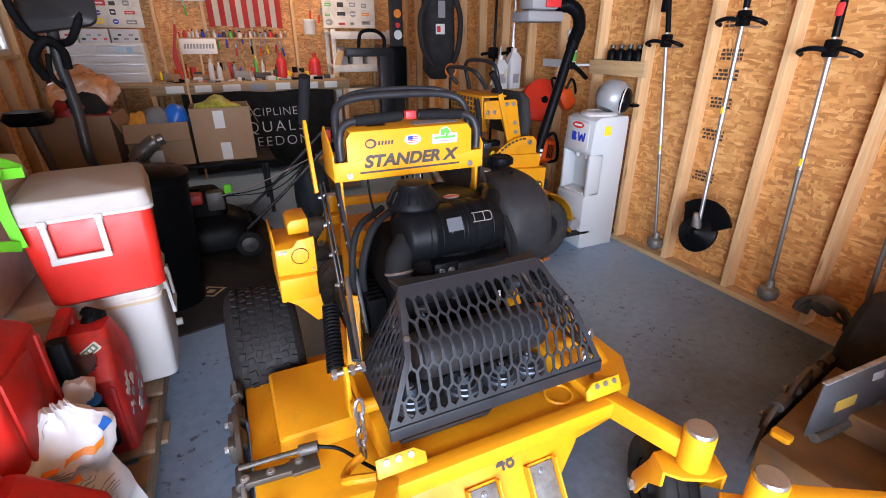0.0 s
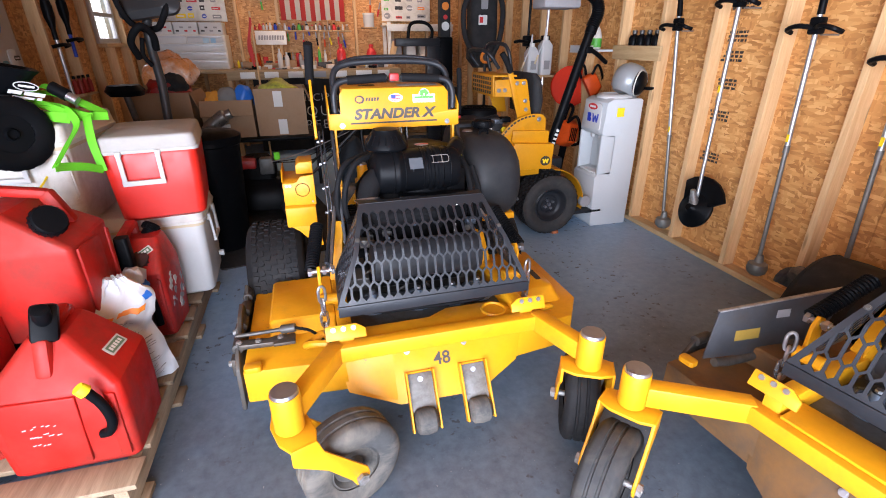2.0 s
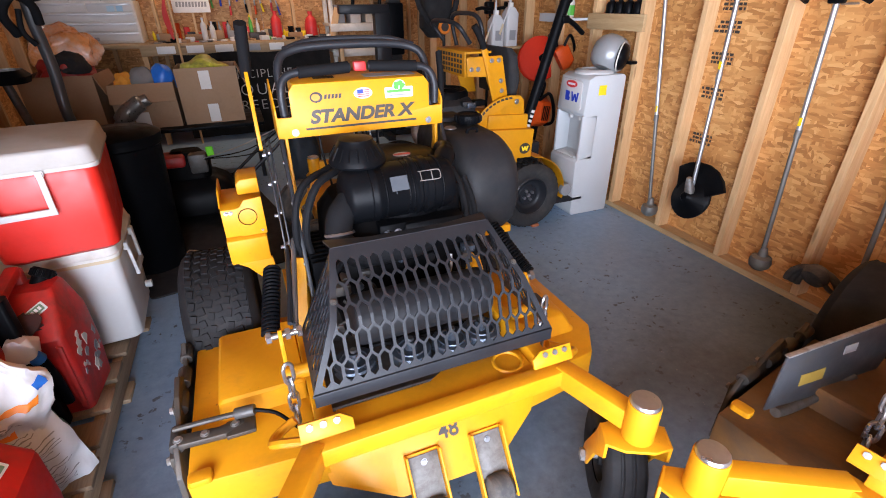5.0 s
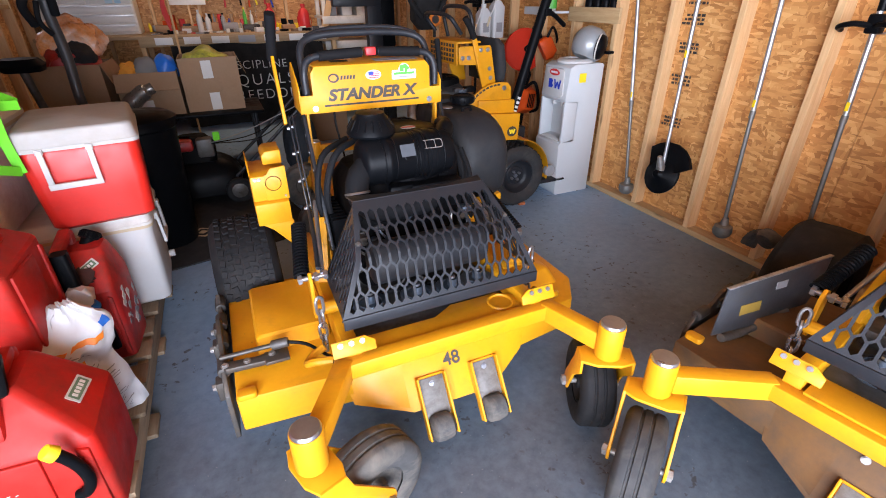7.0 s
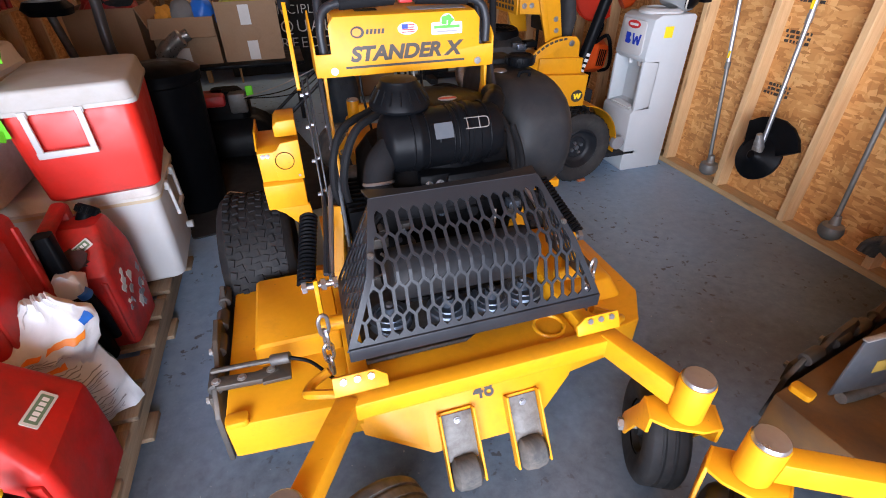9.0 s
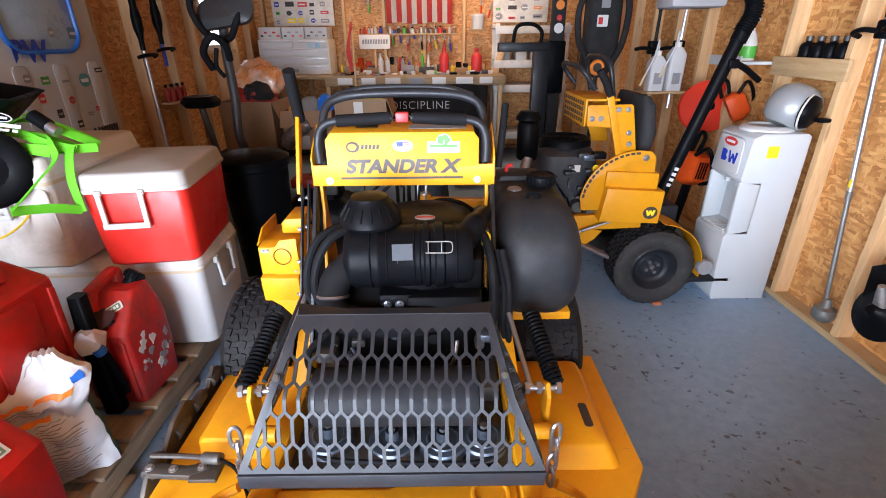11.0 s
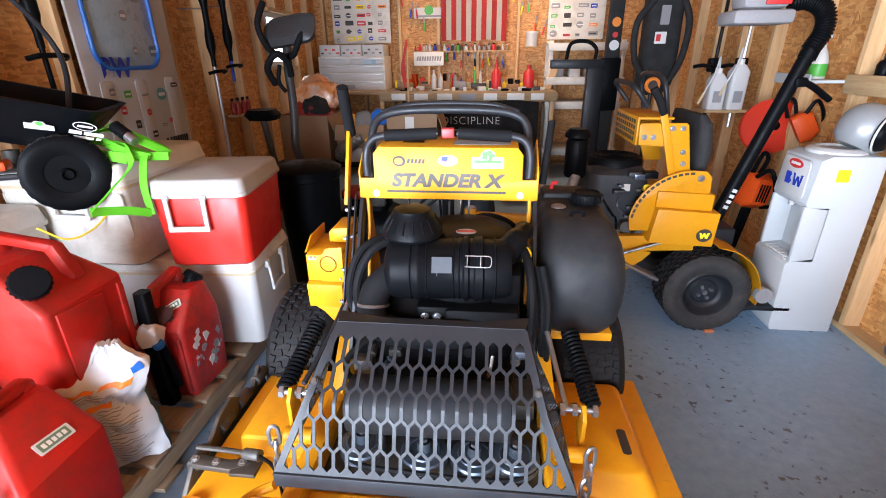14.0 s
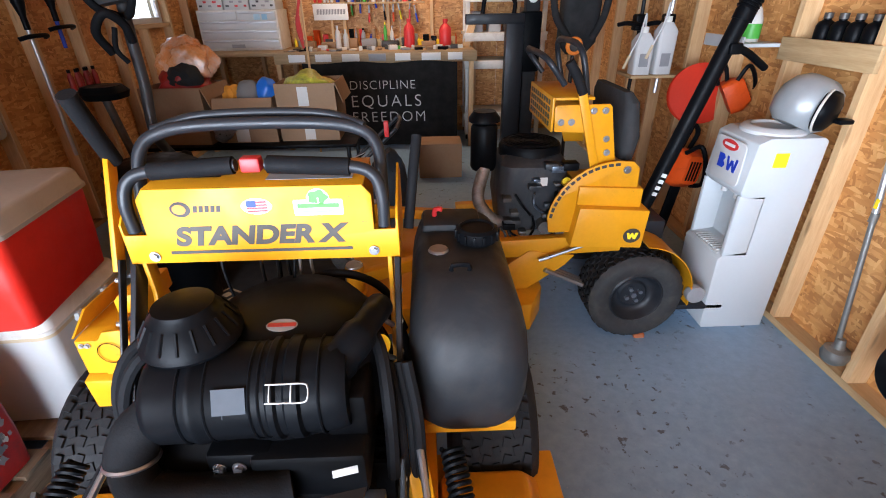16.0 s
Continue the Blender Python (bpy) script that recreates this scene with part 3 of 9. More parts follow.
def slot_sheet(bm, at, width, pitch, bounds, tip, web, folds, thick=0.004):
    """A folded sheet with interlocking rows of tall six-sided slots, cut off along its sloping sides.
    at(x, v): place on the sheet; width(v): half width; bounds: lower edge of each row and the last upper edge; folds: heights v of bottom, fold and top."""
    made = {}

    def vert(x, v):
        key = (round(x, 5), round(v, 5))
        if key not in made:
            made[key] = bm.verts.new((x, v, 0))
        return made[key]

    def face(*pts):
        bm.faces.new([vert(*p) for p in pts])

    a = pitch / 2
    n = int(width(folds[0]) / pitch) + 2
    for r, (b0, b1) in enumerate(zip(bounds, bounds[1:])):
        mid = (b0 + b1 + tip) / 2
        for i in range(-n, n + 1):
            c = pitch * (i + 0.5 * (r % 2))
            outer = [(c, b1 + tip), (c + a, b1), (c + a, mid), (c + a, b0 + tip), (c, b0), (c - a, b0 + tip), (c - a, mid), (c - a, b1)]
            h = a - web
            k = web * 0.9
            inner = [(c, b1 + tip - k * 1.1), (c + h, b1 - k * 0.5), (c + h, mid), (c + h, b0 + tip + k * 0.5), (c, b0 + k * 1.1), (c - h, b0 + tip + k * 0.5), (c - h, mid), (c - h, b1 - k * 0.5)]
            for q in range(8):
                p = (q + 1) % 8
                face(outer[q], inner[q], inner[p], outer[p])
    last = len(bounds) - 2
    for i in range(-n, n + 1):
        c = pitch * i
        face((c - a, folds[0]), (c, folds[0]), (c, bounds[0]), (c - a, bounds[0] + tip))
        face((c, folds[0]), (c + a, folds[0]), (c + a, bounds[0] + tip), (c, bounds[0]))
        c += pitch * 0.5 * (last % 2)
        face((c - a, bounds[-1]), (c, bounds[-1] + tip), (c, folds[-1]), (c - a, folds[-1]))
        face((c, bounds[-1] + tip), (c + a, bounds[-1]), (c + a, folds[-1]), (c, folds[-1]))
    rim = 0.013
    bmesh.ops.bisect_plane(bm, geom=bm.verts[:] + bm.edges[:] + bm.faces[:], plane_co=(0, folds[1], 0), plane_no=(0, 1, 0))
    for v0, v1 in zip(folds, folds[1:]):
        for sd in (-1, 1):
            fs = [f for f in bm.faces if v0 < f.calc_center_median().y < v1]
            geom = list({e for f in fs for e in f.edges} | {v for f in fs for v in f.verts}) + fs
            p0, p1 = Vector((sd * (width(v0) - rim), v0, 0)), Vector((sd * (width(v1) - rim), v1, 0))
            d = p1 - p0
            bmesh.ops.bisect_plane(bm, geom=geom, plane_co=p0, plane_no=Vector((d.y, -d.x, 0)) * sd, clear_outer=True)
    for v in bm.verts:
        v.co = at(v.co.x, v.co.y)
    bmesh.ops.recalc_face_normals(bm, faces=bm.faces[:])
    bmesh.ops.solidify(bm, geom=bm.faces[:], thickness=thick)


def tyre_mesh(bm, r, w, rim, m, ribs=0, depth=0.009):
    """A tyre round the local x axis, smooth or ribbed."""
    turn = m @ Matrix.Rotation(radians(90), 4, "Y")
    h, s = w / 2, r - rim
    prof = [(rim, -h * 0.80), (rim + s * 0.35, -h * 0.98), (rim + s * 0.65, -h), (r - s * 0.18, -h * 0.93), (r - s * 0.04, -h * 0.76)]
    if ribs:
        for k in range(ribs):
            a, b = -h * 0.76 + 1.52 * h * k / ribs, -h * 0.76 + 1.52 * h * (k + 1) / ribs
            prof += [(r, a + 0.006), (r, b - 0.006), (r - 0.006, b - 0.003), (r - 0.006, b + 0.003)][: 4 if k < ribs - 1 else 2]
    else:
        prof += [(r - depth, -h * 0.70), (r - depth * 0.4, 0), (r - depth, h * 0.70)]
    prof += [(r - s * 0.04, h * 0.76), (r - s * 0.18, h * 0.93), (rim + s * 0.65, h), (rim + s * 0.35, h * 0.98), (rim, h * 0.80)]
    lathe(bm, prof, 48, turn, False)
    return bm


def tread(parent, r, w, m, blocks, depth, rows):
    """Staggered tread blocks set round a tyre."""
    h = w / 2
    bw, bl = 1.56 * h / rows * 0.78, 2 * math.pi * r / blocks * 0.62
    bm = B()
    a = [bm.verts.new(q) for q in ((-bw / 2, -bl / 2, -0.004), (bw / 2, -bl / 2, -0.004), (bw / 2, bl / 2, -0.004), (-bw / 2, bl / 2, -0.004))]
    c = [bm.verts.new(q) for q in ((-bw * 0.44, -bl * 0.44, depth), (bw * 0.44, -bl * 0.44, depth), (bw * 0.44, bl * 0.44, depth), (-bw * 0.44, bl * 0.44, depth))]
    bm.faces.new(c)
    bm.faces.new(a[::-1])
    for q in range(4):
        bm.faces.new((a[q], a[(q + 1) % 4], c[(q + 1) % 4], c[q]))
    me = mesh_of("tread_block", bm, RUBBER)
    for j in range(rows):
        x = -h * 0.78 + 1.56 * h * (j + 0.5) / rows
        for k in range(blocks):
            t = 360 * (k + (0.5 if j % 2 else 0)) / blocks
            same_part("tread_block", me, parent, m @ Matrix.Rotation(radians(t), 4, "X") @ Matrix.Translation((x, 0, r - depth)) @ Matrix.Rotation(radians(14 if j % 2 else -14), 4, "Z"))


def drive_wheel(parent, x, y, r, w, side, blocks):
    """A treaded drive wheel; side +1 shows its face towards +x."""
    m = Matrix.Translation((x, y, r))
    tyre = part("drive_wheel", tyre_mesh(B(), r, w, r * 0.55, m), RUBBER, parent, "treaded turf tyre on a black rim")
    if blocks:
        tread(tyre, r, w, m, 38, 0.012, 7)
    turn = m @ Matrix.Rotation(radians(90 * side), 4, "Y")
    bm = B()
    R = r * 0.56
    lathe(bm, [(R, w * 0.40), (R * 0.95, w * 0.44), (R * 0.88, w * 0.40), (R * 0.80, w * 0.30), (R * 0.72, w * 0.22), (R * 0.60, w * 0.20), (R * 0.50, w * 0.26), (0.0, w * 0.26)], 32, turn, False)
    part("rim", bm, BLACK_POWDER, tyre)
    for k in range(5):
        t = 2 * math.pi * k / 5 if k < 4 else 0
        rr = R * 0.33 if k < 4 else 0
        bm = B()
        a = Vector((rr * math.cos(math.pi / 2 * k + 0.6), rr * math.sin(math.pi / 2 * k + 0.6), w * 0.26))
        cyl(bm, a, a + Vector((0, 0, 0.016)), 0.011 if k < 4 else 0.016, seg=6, m=turn)
        part("lug_nut", bm, STEEL, tyre)
    return tyre


def caster(parent, x, y, top, trail, paint, rubber, cap_top=True, r=0.165, w=0.125):
    """A swivel caster: tube, cap, fork, axle and ribbed tyre; trail: degrees from +x towards which the wheel lies, and how far off."""
    trail, off = trail if isinstance(trail, tuple) else (trail, 0.118)
    bm = B()
    cyl(bm, (x, y, top - 0.135), (x, y, top - 0.012), 0.043, seg=24, bev=0.003)
    tub = part("caster_tube", bm, paint, parent)
    bm = B()
    lathe(bm, [(0.040, -0.014), (0.040, -0.007), (0.036, -0.002), (0.0, 0.001)], 24, Matrix.Translation((x, y, top)))
    part("cap", bm, STEEL, tub, "bright steel dust cap")
    m = pose(x, y, 0, 0, 0, trail)   # local x runs towards the wheel
    wz = r
    fz = top - 0.155
    bm = B()
    bw = w / 2 + 0.022
    prism(bm, [(-0.048, -0.040), (-0.030, -bw), (0.045, -bw), (0.060, -0.045), (0.060, 0.045), (0.045, bw), (-0.030, bw), (-0.048, 0.040)], 0.012, m @ Matrix.Translation((0, 0, fz)), 0.004)
    for s in (-1, 1):
        pts = [(-0.030, 0.012), (0.045, 0.012), (0.062, -0.040), (off + 0.024, wz - fz + 0.030), (off + 0.030, wz - fz + 0.004), (off + 0.018, wz - fz - 0.024), (off - 0.018, wz - fz - 0.024), (off - 0.030, wz - fz + 0.004), (off * 0.45 - 0.01, (wz - fz) * 0.55), (-0.030, -0.045)]
        prism(bm, pts, 0.010, m @ Matrix.Translation((0, s * bw - 0.005, fz)) @ Matrix.Rotation(radians(90), 4, "X") @ Matrix.Translation((0, 0, -0.010)), 0.003)
    fork = part("caster_fork", bm, paint, parent)
    bm = B()
    cyl(bm, (off, -bw - 0.022, wz), (off, bw + 0.022, wz), 0.011, seg=10, m=m)
    for s in (-1, 1):
        cyl(bm, (off, s * (bw + 0.006), wz), (off, s * (bw + 0.020), wz), 0.020, seg=6, m=m)
    part("axle_bolt", bm, STEEL_DULL, fork)
    wm = m @ Matrix.Translation((off, 0, wz)) @ Matrix.Rotation(radians(90), 4, "Z")
    whl = part("caster_wheel", tyre_mesh(B(), r, w, r * 0.50, wm, ribs=3), rubber, parent, "worn ribbed caster tyre")
    bm = B()
    for s in (-1, 1):
        lathe(bm, [(r * 0.51, s * w * 0.36), (r * 0.46, s * w * 0.38), (r * 0.40, s * w * 0.24), (r * 0.2, s * w * 0.22), (r * 0.16, s * w * 0.40), (0.0, s * w * 0.40)], 24, wm @ Matrix.Rotation(radians(90), 4, "Y"), False)
    part("hub", bm, rubber, whl)


def chain(parent, top, links=4, size=0.05):
    x, y, z = top
    for k in range(links):
        bm = B()
        pts = [(0.013 * math.cos(t), 0, 0.024 * math.sin(t) + 0.010 * (1 if math.sin(t) > 0 else -1)) for t in (2 * math.pi * i / 14 for i in range(15))]
        m = Matrix.Translation((x, y + 0.002 * k, z - k * 0.052)) @ Matrix.Rotation(radians(90 * (k % 2) + 20), 4, "Z")
        tube(bm, pts, 0.0055, 7, 1, m)
        part("chain_link", bm, STEEL, parent)


def bolt(parent, p, axis, r=0.011, h=0.010, material=None):
    bm = B()
    p, a = Vector(p), Vector(axis).normalized()
    cyl(bm, p, p + a * 0.002, r * 1.45, seg=14)
    cyl(bm, p + a * 0.002, p + a * h, r, seg=6)
    return part("bolt", bm, material or STEEL, parent)


def sticker(parent, pts, m, material, name="decal", h=0.0008):
    bm = B()
    prism(bm, pts, h, m)
    return part(name, bm, material, parent)


def mower(m, label, paint, rubber, trails, arms, deck_paint=None, number="", lead=0.0, chute=False, drop=0.0):
    """A stand-on mower that faces local -y. arm: caster pivot beyond the bend of the front bar."""
    t = thing("stand_on_mower", label, "mower", m, "stand-on mowers")
    # cutting deck
    bm = B()
    outline = [(-0.705, -0.062 - lead), (-0.345, -0.090 - lead), (0.352, -0.080 - lead), (0.62, -0.045 - lead), (0.71, 0.09 - lead), (0.71, 0.62), (-0.705, 0.62)]
    prism(bm, outline, 0.138, Matrix.Translation((0, 0, 0.195)), 0.006)
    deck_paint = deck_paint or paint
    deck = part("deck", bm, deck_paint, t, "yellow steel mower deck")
    # sloping skirt under the front bar, folded into three facets
    low = [(-0.345, -0.095), (-0.165, -0.214), (0.142, -0.222), (0.352, -0.080)]
    top = [(-0.385, -0.072), (-0.165, -0.074), (0.142, -0.076), (0.385, -0.066)]
    bm = B()
    rings = [[bm.verts.new((x, y - lead + back, z + lift)) for x, y in pts] for pts, z, back, lift in ((low, 0.185, 0, 0), (top, 0.390, 0, 0), (top, 0.390, 0.006, 0.003), (low, 0.185, 0.008, 0.003))]
    for q in range(4):
        r0, r1 = rings[q], rings[(q + 1) % 4]
        for k in range(3):
            bm.faces.new((r0[k], r0[k + 1], r1[k + 1], r1[k]))
    for k in (0, 3):
        bm.faces.new([rings[q][k] for q in range(4)])
    bmesh.ops.recalc_face_normals(bm, faces=bm.faces[:])
    part("front_baffle", bm, deck_paint, deck)
    bm = B()
    prism(bm, [(-0.385, -0.078 - lead), (0.385, -0.076 - lead), (0.36, 0.0), (-0.36, 0.0)], 0.008, Matrix.Translation((0, 0, 0.388)), 0.002)
    part("baffle_flange", bm, deck_paint, deck)
    bm = B()
    loft(bm, [(0.331, rounded(-0.622, 0.135, -0.36, 0.495, 0.012)), (0.396, rounded(-0.617, 0.140, -0.36, 0.488, 0.012)), (0.404, rounded(-0.609, 0.148, -0.365, 0.480, 0.012))])
    part("deck_cover", bm, deck_paint, deck)
    bm = B()
    loft(bm, [(0.331, rounded(0.36, 0.08, 0.645, 0.54, 0.03)), (0.392, rounded(0.37, 0.11, 0.612, 0.51, 0.03)), (0.400, rounded(0.38, 0.12, 0.602, 0.50, 0.03))])
    part("deck_cover", bm, deck_paint, deck)
    bm = B()
    prism(bm, rounded(0.585, 0.12, 0.612, 0.22, 0.01), 0.002, Matrix.Translation((-0.03, 0.06, 0.4002)))
    part("decal", bm, INK, deck)
    if number:
        letters("deck_number", number, 0.066, pose(0.012, -0.1385, 0.303, 54.4, 0, 0), INK, deck, bold=0.001)
    for x in (-0.119, 0.107):
        bolt(deck, (x, -0.111 - lead, 0.340), (0, -0.81, 0.58), 0.008, 0.008)
    # anti-scalp rollers
    for x in (-0.085, 0.123):
        yr = -0.150 - lead
        slope = Matrix.Translation((x, yr - 0.008, 0.280)) @ Matrix.Rotation(radians(-35.6), 4, "X")
        bm = B()
        for s in (-1, 1):
            box(bm, (s * 0.0515 - 0.0035, -0.030, -0.215), (s * 0.0515 + 0.0035, 0.004, 0.0), 0.002, slope)
        box(bm, (-0.048, -0.004, -0.15), (0.048, 0.004, 0.0), 0.002, slope)
        br = part("roller_bracket", bm, paint, deck)
        bm = B()
        box(bm, (-0.046, -0.008, -0.145), (0.046, -0.0045, -0.008), 0.001, slope)
        part("wear_plate", bm, WORN_PLATE, br, "scuffed bare steel plate")
        bm = B()
        lathe(bm, [(0.030, -0.043), (0.046, -0.030), (0.050, 0), (0.046, 0.030), (0.030, 0.043)], 22, slope @ Matrix.Translation((0, -0.012, -0.180)) @ Matrix.Rotation(radians(90), 4, "Y"))
        part("roller", bm, RUBBER_DUSTY, br)
        bolt(br, slope @ Vector((0, -0.008, -0.03)), (0, -1, 0.5), 0.007, 0.006)
    # front bar, arms and casters
    bend, zb = 0.385, 0.432 - drop
    bm = B()
    beam(bm, (-bend - 0.008, -0.186, zb + 0.010), (bend + 0.008, -0.186, zb + 0.010), 0.052, 0.058, 0.005)
    bar = part("front_bar", bm, paint, t)
    for s, trail, arm in zip((-1, 1), trails, arms):
        px, py = s * (bend + arm[0]), -0.205 + arm[1]
        bm = B()
        a, b = Vector((s * (bend - 0.012), -0.178, zb + 0.008)), Vector((px, py, zb + 0.014))
        beam(bm, a, b - (b - a).normalized() * 0.035, 0.056, 0.070, 0.005)
        part("arm", bm, paint, bar)
        caster(t, px, py, 0.535 - drop, trail, paint, rubber if s < 0 else RUBBER)
        bm = B()
        prism(bm, [(-0.075, 0.0), (0.060, 0.0), (0.060, 0.050), (-0.045, 0.050), (-0.075, 0.03)], 0.012, Matrix.Translation((s * 0.344, -0.180, 0.486)) @ Matrix.Rotation(radians(62), 4, "X") @ Matrix.Diagonal((s, 1, 1, 1)), 0.002)
        fl = part("bolt_flange", bm, paint, bar)
        for k in (-1, 0, 1):
            bolt(fl, (s * 0.344 + k * 0.034, -0.170, 0.522), (0, -0.88, 0.47), 0.009, 0.009)
        # lift eye beside the deck
        if not chute:
            bm = B()
            tube(bm, [(s * 0.40, -0.15, 0.46), (s * 0.455, -0.13, 0.455), (s * 0.475, -0.10, 0.43), (s * 0.455, -0.06, 0.42), (s * 0.41, -0.05, 0.44)], 0.013, 8, 4)
            part("lift_eye", bm, paint, bar)
        # main frame rail
        bm = B()
        beam(bm, (s * 0.335, -0.17, 0.43), (s * 0.335, 0.75, 0.43), 0.05, 0.10, 0.004)
        part("frame_rail", bm, paint, t)
        bm = B()
        beam(bm, (s * 0.335, 0.30, 0.47), (s * 0.30, 0.40, 0.70), 0.05, 0.05, 0.004)
        part("frame_strut", bm, paint, t)
        # bell crank, pin, spring and chain
        bm = B()
        prism(bm, [(-0.03, -0.11), (0.02, -0.12), (0.035, -0.03), (0.03, 0.045), (-0.005, 0.06), (-0.03, 0.03)], 0.012, Matrix.Translation((s * 0.405 - 0.006, 0.11, 0.575)) @ Matrix(((0, 0, 1, 0), (1, 0, 0, 0), (0, 1, 0, 0), (0, 0, 0, 1))), 0.002)
        cyl(bm, (s * 0.33, 0.05, 0.52), (s * 0.41, 0.05, 0.52), 0.022, seg=14)
        ck = part("bell_crank", bm, paint, t)
        bm = B()
        cyl(bm, (s * 0.345, 0.12, 0.608), (s * 0.445, 0.12, 0.608), 0.010, seg=12)
        for q in (0.352, 0.385, 0.438):
            cyl(bm, (s * (q - 0.008), 0.12, 0.608), (s * (q + 0.006), 0.12, 0.608), 0.018, seg=6)
        part("pin", bm, STEEL, ck)
        bm = B()
        helix(bm, (s * 0.43, 0.125, 0.615), (s * 0.392, 0.335, 0.715), 0.022, 0.0055, 18)
        part("spring", bm, BLACK, ck, "black coil spring")
        bm = B()
        tube(bm, [(s * 0.36, 0.12, 0.615), (s * 0.33, 0.30, 0.70), (s * 0.31, 0.42, 0.76)], 0.008, 8, 3)
        part("link_rod", bm, STEEL, ck)
        chain(ck, (s * 0.402, -0.022, 0.582))
    # perforated front guard
    FB, RG, BK = (0.352, -0.136, 0.578), (0.278, -0.078, 0.752), (0.235, 0.085, 0.872)
    L1 = math.hypot(RG[1] - FB[1], RG[2] - FB[2])
    L2 = math.hypot(BK[1] - RG[1], BK[2] - RG[2])

    def sheet(x, v):
        k = v / L1 if v < L1 else (v - L1) / L2
        a, b = (FB, RG) if v < L1 else (RG, BK)
        return Vector((x, a[1] + (b[1] - a[1]) * k, a[2] + (b[2] - a[2]) * k))

    def half(v):
        return FB[0] + (RG[0] - FB[0]) * v / L1 if v < L1 else RG[0] + (BK[0] - RG[0]) * (v - L1) / L2

    bm = B()
    slot_sheet(bm, sheet, half, 0.0318, (0.013, 0.066, 0.140, 0.210, 0.273, 0.342), 0.0145, 0.0042, (0.0, L1, L1 + L2))
    guard = part("guard", bm, BLACK_POWDER, t, "black powder-coated guard with six-sided slots")
    bm = B()
    box(bm, (-FB[0], FB[1] - 0.004, FB[2] - 0.032), (FB[0], FB[1] + 0.004, FB[2] + 0.008), 0.002)
    part("guard_lip", bm, BLACK_POWDER, guard)
    bm = B()
    prism(bm, [(-BK[0], 0.085), (BK[0], 0.085), (BK[0] + 0.012, 0.140), (0.12, 0.112), (-0.12, 0.112), (-BK[0] - 0.012, 0.140)], 0.006, Matrix.Translation((0, 0, 0.868)))
    part("guard_back", bm, BLACK_POWDER, guard)
    for s in (-1, 1):
        bm = B()
        slotted(bm, (s * FB[0], FB[1], FB[2]), (s * 0.345, 0.165, 0.575), (s * BK[0], BK[1], BK[2]), (s * RG[0], RG[1], RG[2]), 9, 4, 0.004, border=0.06)
        part("guard_side", bm, BLACK_POWDER, guard)
        bm = B()
        strip = [[bm.verts.new(sheet(s * (half(v) - off), v)) for off in (0.0135, -0.004)] for v in (0.0, L1, L1 + L2)]
        for p, q in zip(strip, strip[1:]):
            bm.faces.new((p[0], p[1], q[1], q[0]))
        bmesh.ops.recalc_face_normals(bm, faces=bm.faces[:])
        bmesh.ops.solidify(bm, geom=bm.faces[:], thickness=0.006)
        part("guard_edge", bm, BLACK_POWDER, guard)
    for s in (-1, 1):
        bolt(guard, (s * 0.262, -0.040, 0.784), (0, -0.6, 0.8), 0.006, 0.006, GREY_METAL)
    # exhaust silencer and belt pulleys behind the guard
    bm = B()
    lathe(bm, [(0.045, -0.215), (0.070, -0.205), (0.074, -0.19), (0.074, 0.19), (0.070, 0.205), (0.045, 0.215)], 28, pose(0.0, 0.035, 0.660, 0, 90, 0))
    part("silencer", bm, surface("heat_greyed_steel", (0.016, 0.018, 0.022), 0.55, vary=0.3, spec=0.2, dirt=(0.028, 0.026, 0.024), dirt_amount=0.5, dirt_scale=9, bump=0.1), t, "dull grey steel silencer")
    for x, y in ((-0.207, 0.10), (-0.025, 0.085), (0.118, 0.08), (0.232, 0.09)):
        bm = B()
        lathe(bm, [(0.018, 0.05), (0.020, 0.02), (0.064, 0.018), (0.068, 0.012), (0.056, 0.0), (0.068, -0.012), (0.064, -0.018), (0.0, -0.02)], 26, Matrix.Translation((x, y, 0.445)))
        pl = part("pulley", bm, PULLEY, t, "dusty blue-grey belt pulley")
        bm = B()
        torus(bm, 0.044, 0.004, Matrix.Translation((x, y, 0.465)), 22, 6)
        part("pulley_ring", bm, PULLEY, pl)
        bolt(pl, (x, y, 0.493), (0, 0, 1), 0.011, 0.012)
    bm = B()
    tube(bm, [(-0.27, 0.10, 0.445), (-0.207, 0.166, 0.445), (-0.025, 0.155, 0.445), (0.118, 0.15, 0.445), (0.232, 0.158, 0.445), (0.30, 0.09, 0.445), (0.232, 0.022, 0.445), (0.118, 0.012, 0.445), (-0.025, 0.017, 0.445), (-0.207, 0.034, 0.445), (-0.27, 0.10, 0.445)], 0.007, 6, 4)
    part("drive_belt", bm, GRIP, t)
    bm = B()
    box(bm, (-0.31, -0.02, 0.385), (0.31, 0.60, 0.41), 0.004)
    part("engine_plate", bm, GREY_METAL, t)
    bm = B()
    box(bm, (-0.30, 0.28, 0.41), (0.30, 0.66, 0.47), 0.006)
    part("engine_mount", bm, GREY_METAL, t)
    # stepped yellow cross plate between the front bar and the guard
    bm = B()
    prism(bm, [(-0.30, -0.185), (0.30, -0.185), (0.30, -0.055), (0.25, -0.025), (0.06, -0.025), (-0.02, -0.070), (-0.30, -0.070)], 0.010, Matrix.Translation((0, 0, 0.442)), 0.002)
    cp = part("cross_plate", bm, paint, t)
    bm = B()
    torus(bm, 0.045, 0.006, Matrix.Translation((0.235, -0.090, 0.455)), 24, 6)
    part("idler_ring", bm, paint, cp)
